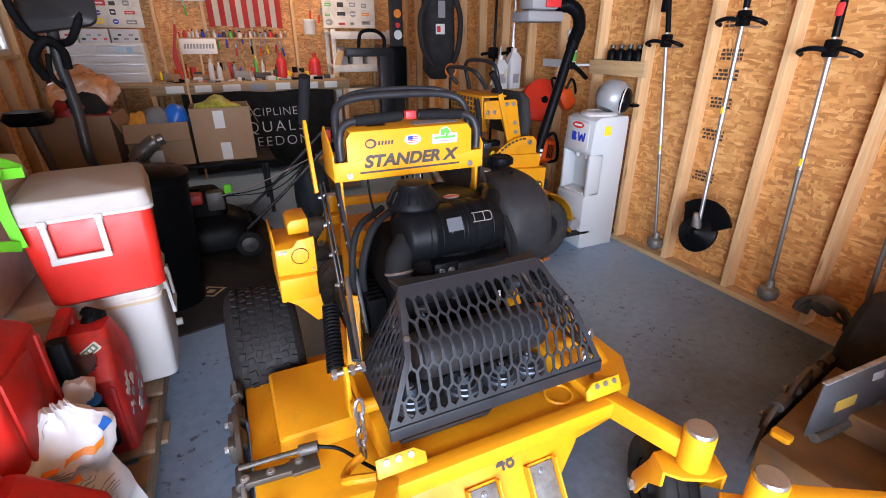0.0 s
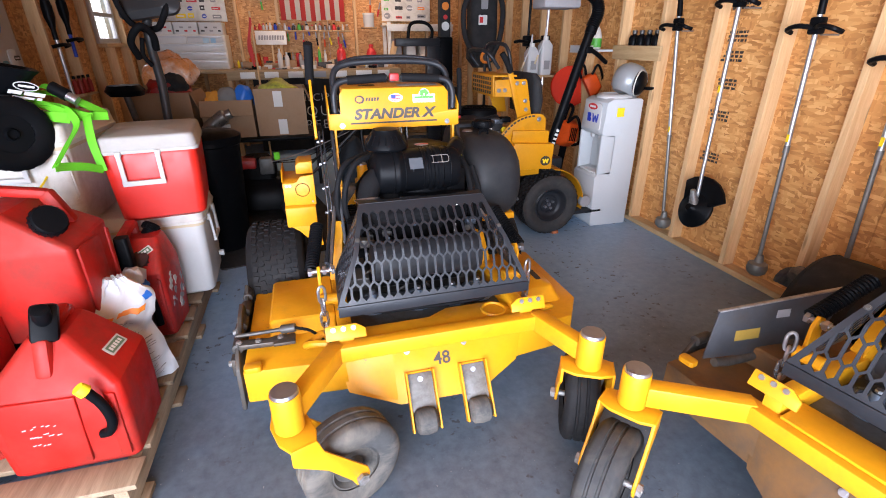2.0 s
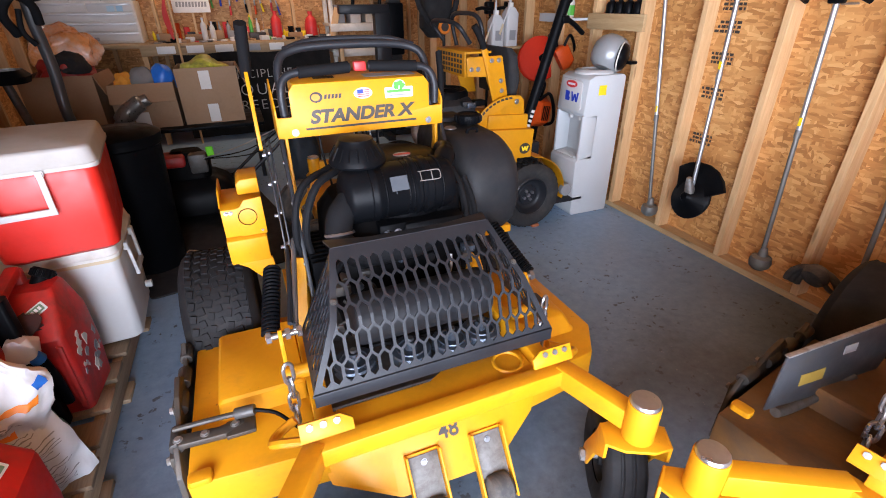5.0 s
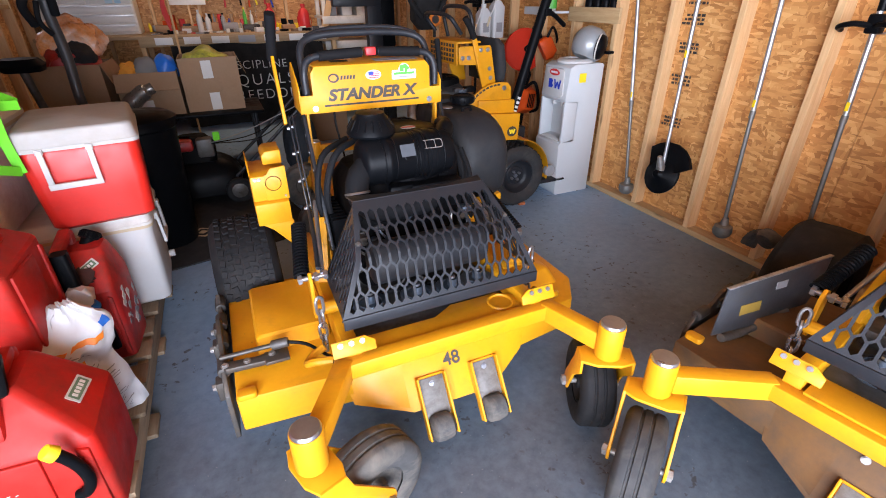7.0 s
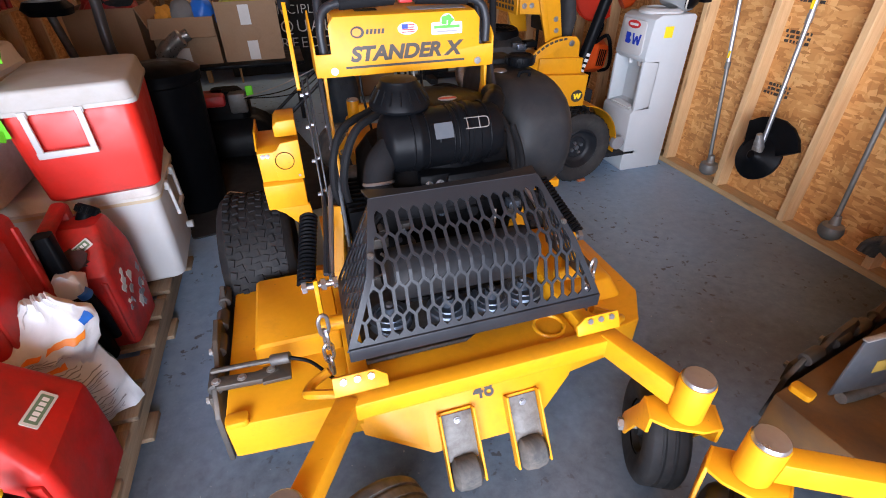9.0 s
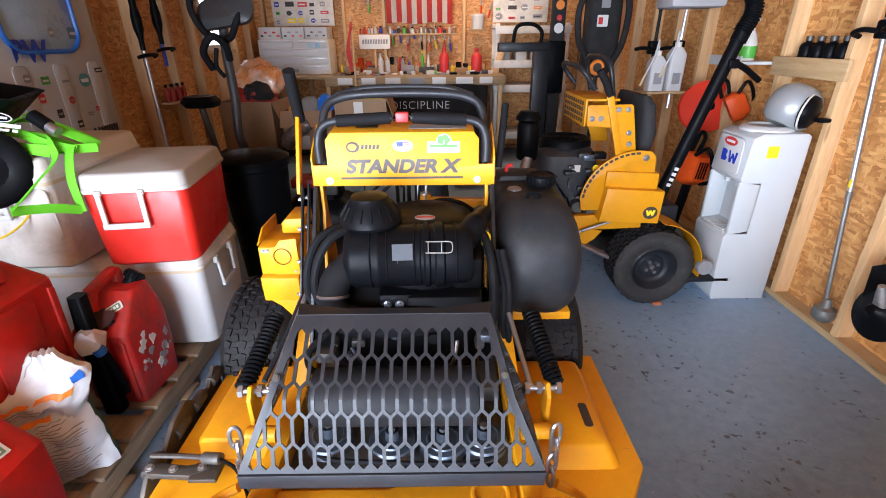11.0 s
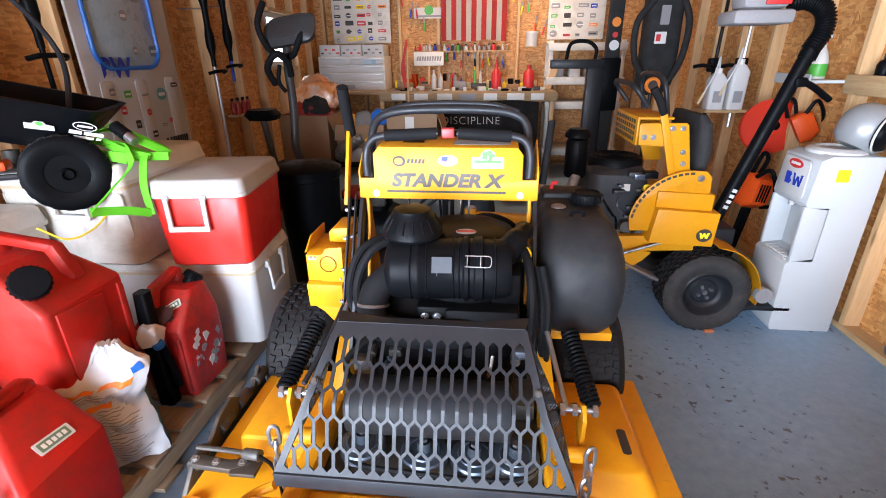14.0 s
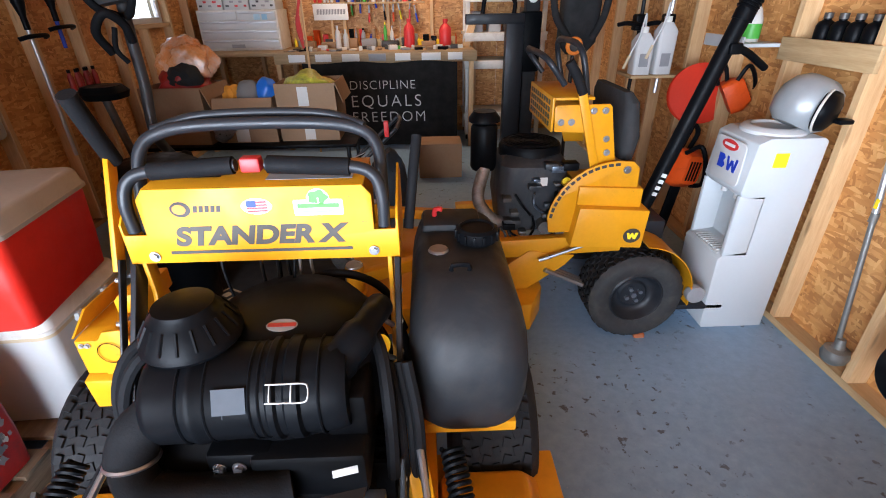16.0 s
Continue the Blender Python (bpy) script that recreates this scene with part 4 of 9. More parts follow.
    # hoses round the engine and cables under the console
    if not chute:
        for pts, r in (([(0.06, 0.64, 0.86), (0.116, 0.60, 0.924), (0.20, 0.60, 0.911), (0.273, 0.60, 0.833), (0.292, 0.60, 0.691), (0.278, 0.60, 0.52)], 0.015),
                       ([(0.05, 0.60, 0.84), (0.111, 0.56, 0.891), (0.179, 0.56, 0.905), (0.233, 0.56, 0.855), (0.250, 0.56, 0.765), (0.23, 0.57, 0.64)], 0.012),
                       ([(-0.02, 0.66, 0.86), (0.06, 0.63, 0.96), (0.15, 0.62, 0.985), (0.24, 0.63, 0.93), (0.285, 0.64, 0.80)], 0.010)):
            bm = B()
            tube(bm, pts, r, 10, 6)
            part("hose", bm, GRIP, t)
        for x0, x1 in ((-0.01, -0.015), (0.012, 0.030), (0.04, 0.04), (-0.146, -0.128), (0.068, 0.085)):
            bm = B()
            tube(bm, [(x0, 0.67, 1.05), (x0, 0.655, 0.98), (x1, 0.65, 0.86), (x1 + 0.02, 0.66, 0.72)], 0.0042, 6, 5)
            part("control_cable", bm, (BLACK, STEEL_DULL)[x0 > 0.03], t)
        for x, r in ((0.286, 0.011), (0.306, 0.009), (0.322, 0.013)):
            bm = B()
            tube(bm, [(x - 0.02, 0.40, 0.90), (x, 0.35, 0.80), (x + 0.004, 0.34, 0.66), (x + 0.012, 0.36, 0.52)], r, 8, 5)
            part("hose", bm, GRIP, t)
        bm = B()
        box(bm, (-0.018, 0.64, 0.885), (0.022, 0.67, 0.950), 0.008)
        part("relay_block", bm, GREY_METAL, t)
        bm = B()
        cyl(bm, (0.124, 0.235, 0.62), (0.124, 0.235, 0.68), 0.007, seg=10)
        part("fuel_clip", bm, PRINT_RED, t)
    # wiring, fittings and small castings low on the engine
    random.seed(21)
    for k in range(26):
        x, y, z = random.uniform(-0.22, 0.24), random.uniform(0.17, 0.225), random.uniform(0.52, 0.74)
        bm = B()
        w = random.uniform(0.010, 0.028)
        if k % 3 == 0:
            cyl(bm, (x, y + 0.03, z), (x, y - 0.012, z), w * 0.6, seg=10)
        elif k % 3 == 1:
            box(bm, (x - w, y - 0.01, z - w * 0.6), (x + w, y + 0.03, z + w * 0.6), 0.004)
        else:
            tube(bm, [(x, y, z), (x + random.uniform(-0.05, 0.05), y - 0.015, z - 0.05), (x + random.uniform(-0.08, 0.08), y + 0.02, z - 0.10)], 0.005, 6, 4)
        part("engine_fitting", bm, (PULLEY, GREY_METAL, GRIP, STEEL_DULL)[k % 4], t)
    # engine
    bm = B()
    loft(bm, [(0.46, rounded(-0.20, 0.20, 0.22, 0.62, 0.06)), (0.60, rounded(-0.21, 0.20, 0.23, 0.64, 0.06)), (0.80, rounded(-0.20, 0.24, 0.23, 0.66, 0.07)), (0.86, rounded(-0.16, 0.30, 0.20, 0.64, 0.08))])
    eng = part("engine", bm, ENGINE, t, "black petrol engine dulled by dust")
    fin = B()
    box(fin, (-0.03, 0, 0), (0.03, 0.010, 0.16))
    fin = mesh_of("fin", fin, ENGINE)
    for k in range(9):
        for s in (-1, 1):
            same_part("fin", fin, eng, Matrix.Translation((s * 0.24, 0.30 + 0.03 * k, 0.56)))
    bm = B()
    lathe(bm, [(0.19, 0.78), (0.19, 0.90), (0.18, 0.955), (0.150, 0.995), (0.085, 1.012), (0.0, 1.016)], 32, Matrix.Translation((0.065, 0.455, 0)))
    part("shroud", bm, BLACK, eng)
    sticker(eng, [(0.030 * math.cos(a), 0.017 * math.sin(a)) for a in (math.pi * k / 8 for k in range(16))], pose(0.072, 0.385, 1.0135, 7, 0, 0), PRINT_GREY, "badge")
    sticker(eng, rounded(-0.027, -0.005, 0.027, 0.005, 0.002), pose(0.072, 0.385, 1.0146, 7, 0, 0), RED_DARK, "badge")
    bm = B()
    box(bm, (0.02, 0.225, 0.725), (0.232, 0.40, 0.838), 0.014)
    box(bm, (-0.06, 0.235, 0.78), (0.06, 0.33, 0.84), 0.01)
    part("air_box", bm, BLACK, eng)
    sticker(eng, [(0, 0), (0.048, 0.014), (0.048, 0.034), (0, 0.020)], pose(0.168, 0.2245, 0.782, 90, 0, 0), TAPE, "label")
    for x in (-0.035, 0.0):
        bolt(eng, (x, 0.234, 0.81), (0, -1, 0), 0.009)
    # air cleaner canister
    ax = pose(0.0, 0.325, 0.945, 0, 90, 3)
    bm = B()
    lathe(bm, [(0.0, -0.175), (0.06, -0.175), (0.080, -0.165), (0.088, -0.15), (0.088, -0.09), (0.092, -0.085), (0.092, -0.075), (0.088, -0.07), (0.088, 0.045), (0.094, 0.05), (0.094, 0.06), (0.088, 0.065), (0.088, 0.075), (0.094, 0.08), (0.094, 0.10), (0.086, 0.105), (0.086, 0.165), (0.078, 0.18), (0.0, 0.182)], 36, ax)
    can = part("air_cleaner", bm, BLACK, t, "black cylindrical air cleaner")
    can.location = (0.022, -0.010, -0.020)
    bm = B()
    def on_can(x, a):
        return (x, 0.325 - 0.0975 * math.cos(radians(a)), 0.945 + 0.0975 * math.sin(radians(a)))

    tube(bm, [on_can(x, 46) for x in (0.055, 0.085, 0.118)] + [on_can(0.126, 42), on_can(0.126, 32)] + [on_can(x, 28) for x in (0.118, 0.085, 0.055)], 0.0015, 6, 3)
    tube(bm, [on_can(0.062, 46), on_can(0.062, 37), on_can(0.062, 28)], 0.0015, 6, 2)
    tube(bm, [on_can(0.098, 46), on_can(0.098, 37), on_can(0.098, 28)], 0.0015, 6, 2)
    part("wire_clip", bm, STEEL_DULL, can)
    bm = B()
    tube(bm, [(-0.02 + 0.0895 * 0, 0.325 - 0.0905 * math.cos(radians(a)), 0.945 + 0.0905 * math.sin(radians(a))) for a in (10, 20, 30, 40)], 0.001, 4, 1)
    prism(bm, [(-0.035, -0.022), (0.02, -0.022), (0.02, 0.022), (-0.035, 0.022)], 0.001, pose(0.0, 0.247, 0.990, 62, 0, 3))
    part("label", bm, PRINT_SLATE, can)
    for x in (-0.10, -0.055, 0.02, 0.035, 0.135):
        bm = B()
        torus(bm, 0.0885, 0.0025, ax @ Matrix.Translation((0, 0, x)), 36, 5)
        part("moulded_ring", bm, BLACK, can)
    bm = B()
    lathe(bm, [(0.0, 0.0), (0.022, 0.002), (0.024, 0.012), (0.012, 0.016), (0.0, 0.017)], 14, pose(0.245, 0.42, 0.93, 60, 0, 20))
    part("dipstick_cap", bm, PRINT_YELLOW, eng, "yellow oil dipstick cap")
    bm = B()
    box(bm, (0.186, 0.266, 0.872), (0.194, 0.274, 0.925), 0.002, None)
    part("warning_strip", bm, PRINT_RED, eng)
    bm = B()
    box(bm, (0.150, 0.275, 0.80), (0.235, 0.40, 0.93), 0.014)
    part("blower_housing", bm, ENGINE, eng)
    bm = B()
    tube(bm, [(0.15, 0.33, 0.985), (0.185, 0.36, 1.010), (0.215, 0.42, 1.025), (0.225, 0.48, 1.010)], 0.030, 14, 5, radii=[0.042, 0.036, 0.028, 0.030])
    part("outlet_elbow", bm, BLACK, can)
    bm = B()
    tube(bm, [(-0.155, 0.30, 0.935), (-0.195, 0.265, 0.90), (-0.205, 0.235, 0.845), (-0.17, 0.215, 0.805), (-0.09, 0.215, 0.79), (0.02, 0.22, 0.79), (0.07, 0.235, 0.79)], 0.040, 16, 6, radii=[0.042, 0.043, 0.038, 0.043, 0.042, 0.04])
    part("intake_hose", bm, GRIP, can, "thick black rubber intake hose")
    bm = B()
    torus(bm, 0.042, 0.005, Matrix.Translation((-0.205, 0.245, 0.86)) @ Matrix.Rotation(radians(-20), 4, "X"), 22, 6)
    part("hose_clamp", bm, STEEL, can)
    bm = B()
    cm = Matrix.Translation((-0.104, 0.368, 0.008))
    lathe(bm, [(0.045, 0.97), (0.045, 1.020), (0.084, 1.024), (0.089, 1.032), (0.086, 1.048), (0.064, 1.082), (0.054, 1.094), (0.052, 1.102), (0.028, 1.106), (0.0, 1.106)], 30, cm)
    rc = part("rain_cap", bm, BLACK, can, "ribbed black mushroom rain cap")
    rib = B()
    tube(rib, [(0.085, 0, 1.049), (0.064, 0, 1.082)], 0.003, 5, 1)
    rib = mesh_of("rib", rib, BLACK)
    for k in range(18):
        same_part("rib", rib, rc, cm @ Matrix.Rotation(2 * math.pi * k / 18, 4, "Z"))
    # hoses and cables
    for pts, r in (([(-0.24, 0.42, 0.60), (-0.27, 0.36, 0.80), (-0.22, 0.38, 0.94), (-0.12, 0.46, 0.97)], 0.013),
                   ([(-0.26, 0.44, 0.60), (-0.30, 0.38, 0.78), (-0.26, 0.42, 0.93), (-0.14, 0.52, 0.96)], 0.012),
                   ([(0.20, 0.50, 0.95), (0.25, 0.40, 0.94), (0.27, 0.32, 0.84), (0.27, 0.30, 0.68)], 0.014),
                   ([(-0.18, 0.24, 0.74), (-0.26, 0.20, 0.68), (-0.28, 0.26, 0.56), (-0.22, 0.34, 0.50)], 0.010),
                   ([(-0.03, 0.60, 1.06), (-0.02, 0.58, 0.98), (0.0, 0.56, 0.92)], 0.004),
                   ([(0.01, 0.60, 1.06), (0.012, 0.58, 0.98), (0.02, 0.56, 0.92)], 0.004),
                   ([(0.05, 0.60, 1.06), (0.045, 0.58, 0.97), (0.06, 0.60, 0.90)], 0.004)):
        bm = B()
        tube(bm, pts, r, 8, 6)
        part("hose" if r > 0.008 else "cable", bm, GRIP if r > 0.008 else BLACK, t)
    # uprights, console and bars
    for s in (-1, 1):
        bm = B()
        prism(bm, [(0.46, 0.47), (0.66, 0.47), (0.66, 0.80), (0.60, 1.00), (0.60, 1.12), (0.565, 1.12), (0.565, 0.98), (0.53, 0.86), (0.46, 0.62)], 0.010, Matrix.Translation((s * 0.268 - 0.005, 0, 0)) @ Matrix(((0, 0, 1, 0), (1, 0, 0, 0), (0, 1, 0, 0), (0, 0, 0, 1))), 0.002)
        part("upright", bm, paint, t)
        bm = B()
        beam(bm, (s * 0.285, 0.30, 0.60), (s * 0.285, 0.575, 1.05), 0.012, 0.045, 0.002)
        part("slotted_channel", bm, BLACK_POWDER, t)
        for k in range(7):
            bolt(t, Vector((s * 0.285, 0.30, 0.60)).lerp(Vector((s * 0.285, 0.575, 1.05)), 0.08 + 0.13 * k) + Vector((s * 0.006, 0, 0)), (s, 0, 0), 0.004, 0.003)
    bm = B()
    yf = 0.563
    face = [(-0.292, 1.058), (0.292, 1.058), (0.292, 1.150), (0.288, 1.150), (0.285, 1.126), (0.240, 1.126), (0.240, 1.205), (0.222, 1.228), (-0.222, 1.228), (-0.240, 1.205), (-0.240, 1.126), (-0.285, 1.126), (-0.292, 1.150)]
    prism(bm, face, 0.005, Matrix.Translation((0, yf + 0.005, 0)) @ Matrix.Rotation(radians(90), 4, "X"), 0.0015)
    prism(bm, [(-0.225, 0.0), (0.225, 0.0), (0.225, 0.15), (-0.225, 0.15)], 0.005, Matrix.Translation((0, yf + 0.004, 1.223)) @ Matrix.Rotation(radians(4), 4, "X"), 0.0015)
    box(bm, (-0.225, yf + 0.15, 1.07), (0.225, yf + 0.155, 1.232), 0.001)
    for s in (-1, 1):
        prism(bm, [(yf, 1.058), (yf + 0.17, 1.058), (yf + 0.17, 1.20), (yf + 0.12, 1.235), (yf + 0.02, 1.17), (yf, 1.15)], 0.005, Matrix.Translation((s * 0.289 - 0.0025, 0, 0)) @ Matrix(((0, 0, 1, 0), (1, 0, 0, 0), (0, 1, 0, 0), (0, 0, 0, 1))), 0.001)
    con = part("console", bm, paint, t, "yellow folded-steel control console")
    tm = pose(0.0, yf - 0.0006, 0, 90, 0, 0)
    letters("model_lettering", "STANDER X", 0.058, pose(-0.006, yf - 0.0006, 1.119, 90, 0, 0) @ Matrix.Diagonal((1.14, 1, 1, 1)), BRUSHED_INK, con, 0.22, 0.0006, 1.0, 0.0027)
    sticker(con, [(-0.20, 1.080), (0.19, 1.080), (0.19, 1.087), (-0.20, 1.087)], Matrix.Translation((0, yf, 0)) @ Matrix.Rotation(radians(90), 4, "X"), INK)
    sm = Matrix.Translation((0, yf, 0)) @ Matrix.Rotation(radians(90), 4, "X")
    sticker(con, [(-0.155 + 0.021 * math.cos(a), 1.183 + 0.017 * math.sin(a)) for a in (math.pi * k / 8 for k in range(16))], sm, INK)
    sticker(con, [(-0.157 + 0.014 * math.cos(a), 1.183 + 0.011 * math.sin(a)) for a in (math.pi * k / 8 for k in range(16))], sm, PRINT_ORANGE, h=0.0014)
    for k in range(5):
        sticker(con, [(-0.130 + 0.012 * k, 1.176), (-0.122 + 0.012 * k, 1.176), (-0.119 + 0.012 * k, 1.190), (-0.127 + 0.012 * k, 1.190)], sm, INK, "print_bar")
    sticker(con, [(0.002 + 0.032 * math.cos(a), 1.186 + 0.018 * math.sin(a)) for a in (math.pi * k / 10 for k in range(20))], sm, CHALK)
    for k in range(4):
        sticker(con, [(-0.018, 1.174 + 0.0066 * k), (0.024, 1.174 + 0.0066 * k), (0.024, 1.1775 + 0.0066 * k), (-0.018, 1.1775 + 0.0066 * k)], sm, PRINT_RED, h=0.0014)
    sticker(con, [(-0.018, 1.185), (0.002, 1.185), (0.002, 1.1985), (-0.018, 1.1985)], sm, PRINT_BLUE, h=0.0018)
    sticker(con, rounded(0.078, 1.163, 0.180, 1.198, 0.004), sm, CHALK)
    sticker(con, [(0.130 + 0.024 * math.cos(a), 1.198 + 0.024 * math.sin(a)) for a in (math.pi * k / 12 for k in range(13))], sm, CHALK)
    sticker(con, [(0.130 + (0.020 + 0.0025 * math.cos(5 * a)) * math.cos(a), 1.203 + (0.015 + 0.002 * math.cos(5 * a)) * math.sin(a)) for a in (math.pi * k / 16 for k in range(32))], sm, PRINT_GREEN, h=0.0014)
    sticker(con, [(0.128, 1.190), (0.132, 1.190), (0.1315, 1.202), (0.1285, 1.202)], sm, CHALK, h=0.0020)
    sticker(con, [(0.086, 1.180), (0.172, 1.180), (0.172, 1.189), (0.086, 1.189)], sm, PRINT_GREEN, h=0.0014)
    sticker(con, [(0.095, 1.169), (0.163, 1.169), (0.163, 1.174), (0.095, 1.174)], sm, PRINT_GREY, h=0.0014)
    sticker(con, [(-0.15, 0.05), (-0.08, 0.05), (-0.08, 0.085), (-0.15, 0.085)], Matrix.Translation((0, yf, 1.2305)) @ Matrix.Rotation(radians(4), 4, "X"), BLACK)
    sticker(con, [(0.02, 0.03), (0.20, 0.03), (0.20, 0.085), (0.02, 0.085)], Matrix.Translation((0, yf, 1.2300)) @ Matrix.Rotation(radians(4), 4, "X"), PRINT_GREY)
    for x in (-0.236, 0.236):
        bolt(con, (x, yf - 0.001, 1.076), (0, -1, 0), 0.008, 0.007)
    bm = B()
    tube(bm, [(-0.258, 0.60, 1.10), (-0.258, 0.62, 1.20), (-0.250, 0.65, 1.285), (-0.205, 0.67, 1.318), (-0.10, 0.675, 1.330), (0.10, 0.675, 1.330), (0.205, 0.67, 1.318), (0.250, 0.65, 1.285), (0.258, 0.62, 1.20), (0.258, 0.60, 1.10)], 0.0135, 12, 6)
    tube(bm, [(-0.225, 0.67, 1.322), (-0.12, 0.70, 1.345), (0.12, 0.70, 1.345), (0.225, 0.67, 1.322)], 0.010, 10, 5)
    part("grab_bar", bm, BLACK_POWDER, t, "black tubular operator bar")
    for s in (-1, 1):
        bm = B()
        tube(bm, [(s * 0.262, 0.565, 1.135), (s * 0.262, 0.565, 1.20), (s * 0.245, 0.575, 1.245), (s * 0.19, 0.58, 1.262), (s * 0.03, 0.585, 1.268)], 0.013, 12, 6)
        lev = part("steering_lever", bm, BLACK_POWDER, t)
        bm = B()
        tube(bm, [(s * 0.20, 0.579, 1.261), (s * 0.035, 0.585, 1.268)], 0.0185, 14, 2)
        part("grip", bm, GRIP, lev)
    bm = B()
    box(bm, (-0.018, 0.570, 1.255), (0.022, 0.60, 1.285), 0.005)
    part("switch", bm, PRINT_RED, t)
    # deck height lever
    if not chute:
        bm = B()
        beam(bm, (-0.352, 0.700, 1.262), (-0.352, 0.60, 1.02), 0.012, 0.032, 0.002, up=(0, 1, 0))
        lv = part("height_lever", bm, paint, t)
        for x, y in ((-0.338, 0.0), (-0.322, 0.02)):
            bm = B()
            beam(bm, (x, 0.600 + y, 1.05), (x, 0.420 + y, 0.715), 0.006, 0.022, 0.002, up=(0, 1, 0))
            bar = part("lever_link", bm, BLACK_POWDER, lv)
            for z in (0.12, 0.38, 0.66, 0.94):
                q = Vector((x, 0.600 + y, 1.05)).lerp(Vector((x, 0.420 + y, 0.715)), z)
                bolt(bar, q - Vector((0.004, 0, 0)), (-1, 0, 0), 0.006, 0.010, STEEL)
        bm = B()
        tube(bm, [(-0.335, 0.430, 0.730), (-0.350, 0.28, 0.68), (-0.372, 0.125, 0.635)], 0.008, 8, 2)
        part("lever_foot", bm, BLACK_POWDER, lv)
        bm = B()
        tube(bm, [(-0.352, 0.710, 1.245), (-0.347, 0.665, 1.33), (-0.343, 0.628, 1.405)], 0.019, 12, 4)
        part("grip", bm, GRIP, lv, "black foam grip")
    bm = B()
    tube(bm, [(0.335, 0.70, 1.29), (0.325, 0.66, 1.22), (0.31, 0.62, 1.10)], 0.012, 10, 4)
    part("brake_lever", bm, GRIP, t)
    bm = B()
    for q in ((0.235, 0.50, 0.98), (0.235, 0.48, 0.90)):
        tube(bm, [q, (q[0] + 0.02, q[1] - 0.02, q[2] - 0.03), (q[0] + 0.035, q[1], q[2] - 0.06)], 0.006, 8, 3)
    part("latch", bm, STEEL_DULL, t)
    # left pod
    if not chute:
        YZ = Matrix(((0, 0, 1, 0), (1, 0, 0, 0), (0, 1, 0, 0), (0, 0, 0, 1)))
        XZ = Matrix.Rotation(radians(90), 4, "X")
        bm = B()
        prism(bm, [(0.588, 0.728), (0.588, 0.832), (0.640, 0.838), (0.80, 0.838), (0.80, 0.728)], 0.138, Matrix.Translation((-0.522, 0, 0)) @ YZ, 0.004)
        pod = part("side_pod", bm, paint, t, "yellow steel side pod over the drive wheel")
        bm = B()
        prism(bm, [(0.588, 0.840), (0.605, 0.850), (0.655, 0.882), (0.80, 0.882), (0.80, 0.840)], 0.006, Matrix.Translation((-0.5235, 0, 0)) @ YZ, 0.001)
        part("pod_cheek", bm, paint, pod)
        bm = B()
        prism(bm, [(-0.470, 0.728), (-0.384, 0.728), (-0.384, 0.866), (-0.442, 0.860), (-0.458, 0.838), (-0.470, 0.834)], 0.008, Matrix.Translation((0, 0.592, 0)) @ XZ, 0.001)
        part("pod_tab", bm, paint, pod)
        bm = B()
        prism(bm, [(-0.460, 0.848), (-0.384, 0.848), (-0.384, 0.905), (-0.445, 0.902), (-0.460, 0.886)], 0.14, Matrix.Translation((0, 0.82, 0)) @ XZ, 0.004)
        part("pod_block", bm, paint, pod)
        bm = B()
        prism(bm, [(0.572, 0.628), (0.566, 0.722), (0.588, 0.728), (0.84, 0.728), (0.84, 0.628)], 0.134, Matrix.Translation((-0.523, 0, 0)) @ YZ, 0.004)
        part("pod_step", bm, paint, pod)
        bm = B()
        prism(bm, [(-0.515, 0.632), (-0.384, 0.632), (-0.372, 0.520), (-0.405, 0.520), (-0.470, 0.600)], 0.010, Matrix.Translation((0, 0.592, 0)) @ XZ, 0.002)
        part("pod_lip", bm, paint, pod)
        bm = B()
        torus(bm, 0.030, 0.0012, Matrix.Translation((-0.438, 0.580, 0.800)) @ Matrix.Rotation(radians(90), 4, "X"), 20, 4)
        part("cable", bm, BLACK, pod)
        for x, z in ((-0.505, 0.820), (-0.490, 0.820), (-0.398, 0.742)):
            bolt(pod, (x, 0.5865, z), (0, -1, 0), 0.005, 0.006, STEEL_DULL)
    # fuel tank
    bm = B()
    loft(bm, [(0.632, rounded(0.375, 0.480, 0.505, 0.84, 0.05)), (0.648, rounded(0.340, 0.440, 0.540, 0.90, 0.06)), (0.690, rounded(0.314, 0.412, 0.566, 0.94, 0.075)), (0.76, rounded(0.302, 0.400, 0.577, 0.96, 0.085)), (0.83, rounded(0.301, 0.402, 0.578, 0.97, 0.085)), (0.89, rounded(0.305, 0.416, 0.573, 0.97, 0.085)), (0.935, rounded(0.312, 0.444, 0.563, 0.97, 0.08)), (0.965, rounded(0.320, 0.478, 0.550, 0.965, 0.075)), (0.985, rounded(0.328, 0.515, 0.537, 0.96, 0.065)), (0.997, rounded(0.340, 0.548, 0.522, 0.95, 0.055)), (1.002, rounded(0.358, 0.575, 0.505, 0.935, 0.05))])
    tank = part("fuel_tank", bm, TANK, t, "dusty black plastic fuel tank")
    bm = B()
    box(bm, (0.335, 0.80, 0.985), (0.500, 0.92, 1.022), 0.016)
    part("tank_hump", bm, TANK, tank)
    bm = B()
    lathe(bm, [(0.030, 0.985), (0.030, 1.008), (0.052, 1.010), (0.055, 1.018), (0.053, 1.040), (0.044, 1.046), (0.040, 1.041), (0.0, 1.041)], 22, Matrix.Translation((0.480, 0.735, 0.0)))
    cap = part("filler_cap", bm, BLACK, tank)
    nib = B()
    box(nib, (0.050, -0.004, 1.014), (0.058, 0.004, 1.038), 0.001)
    nib = mesh_of("grip_rib", nib, BLACK)
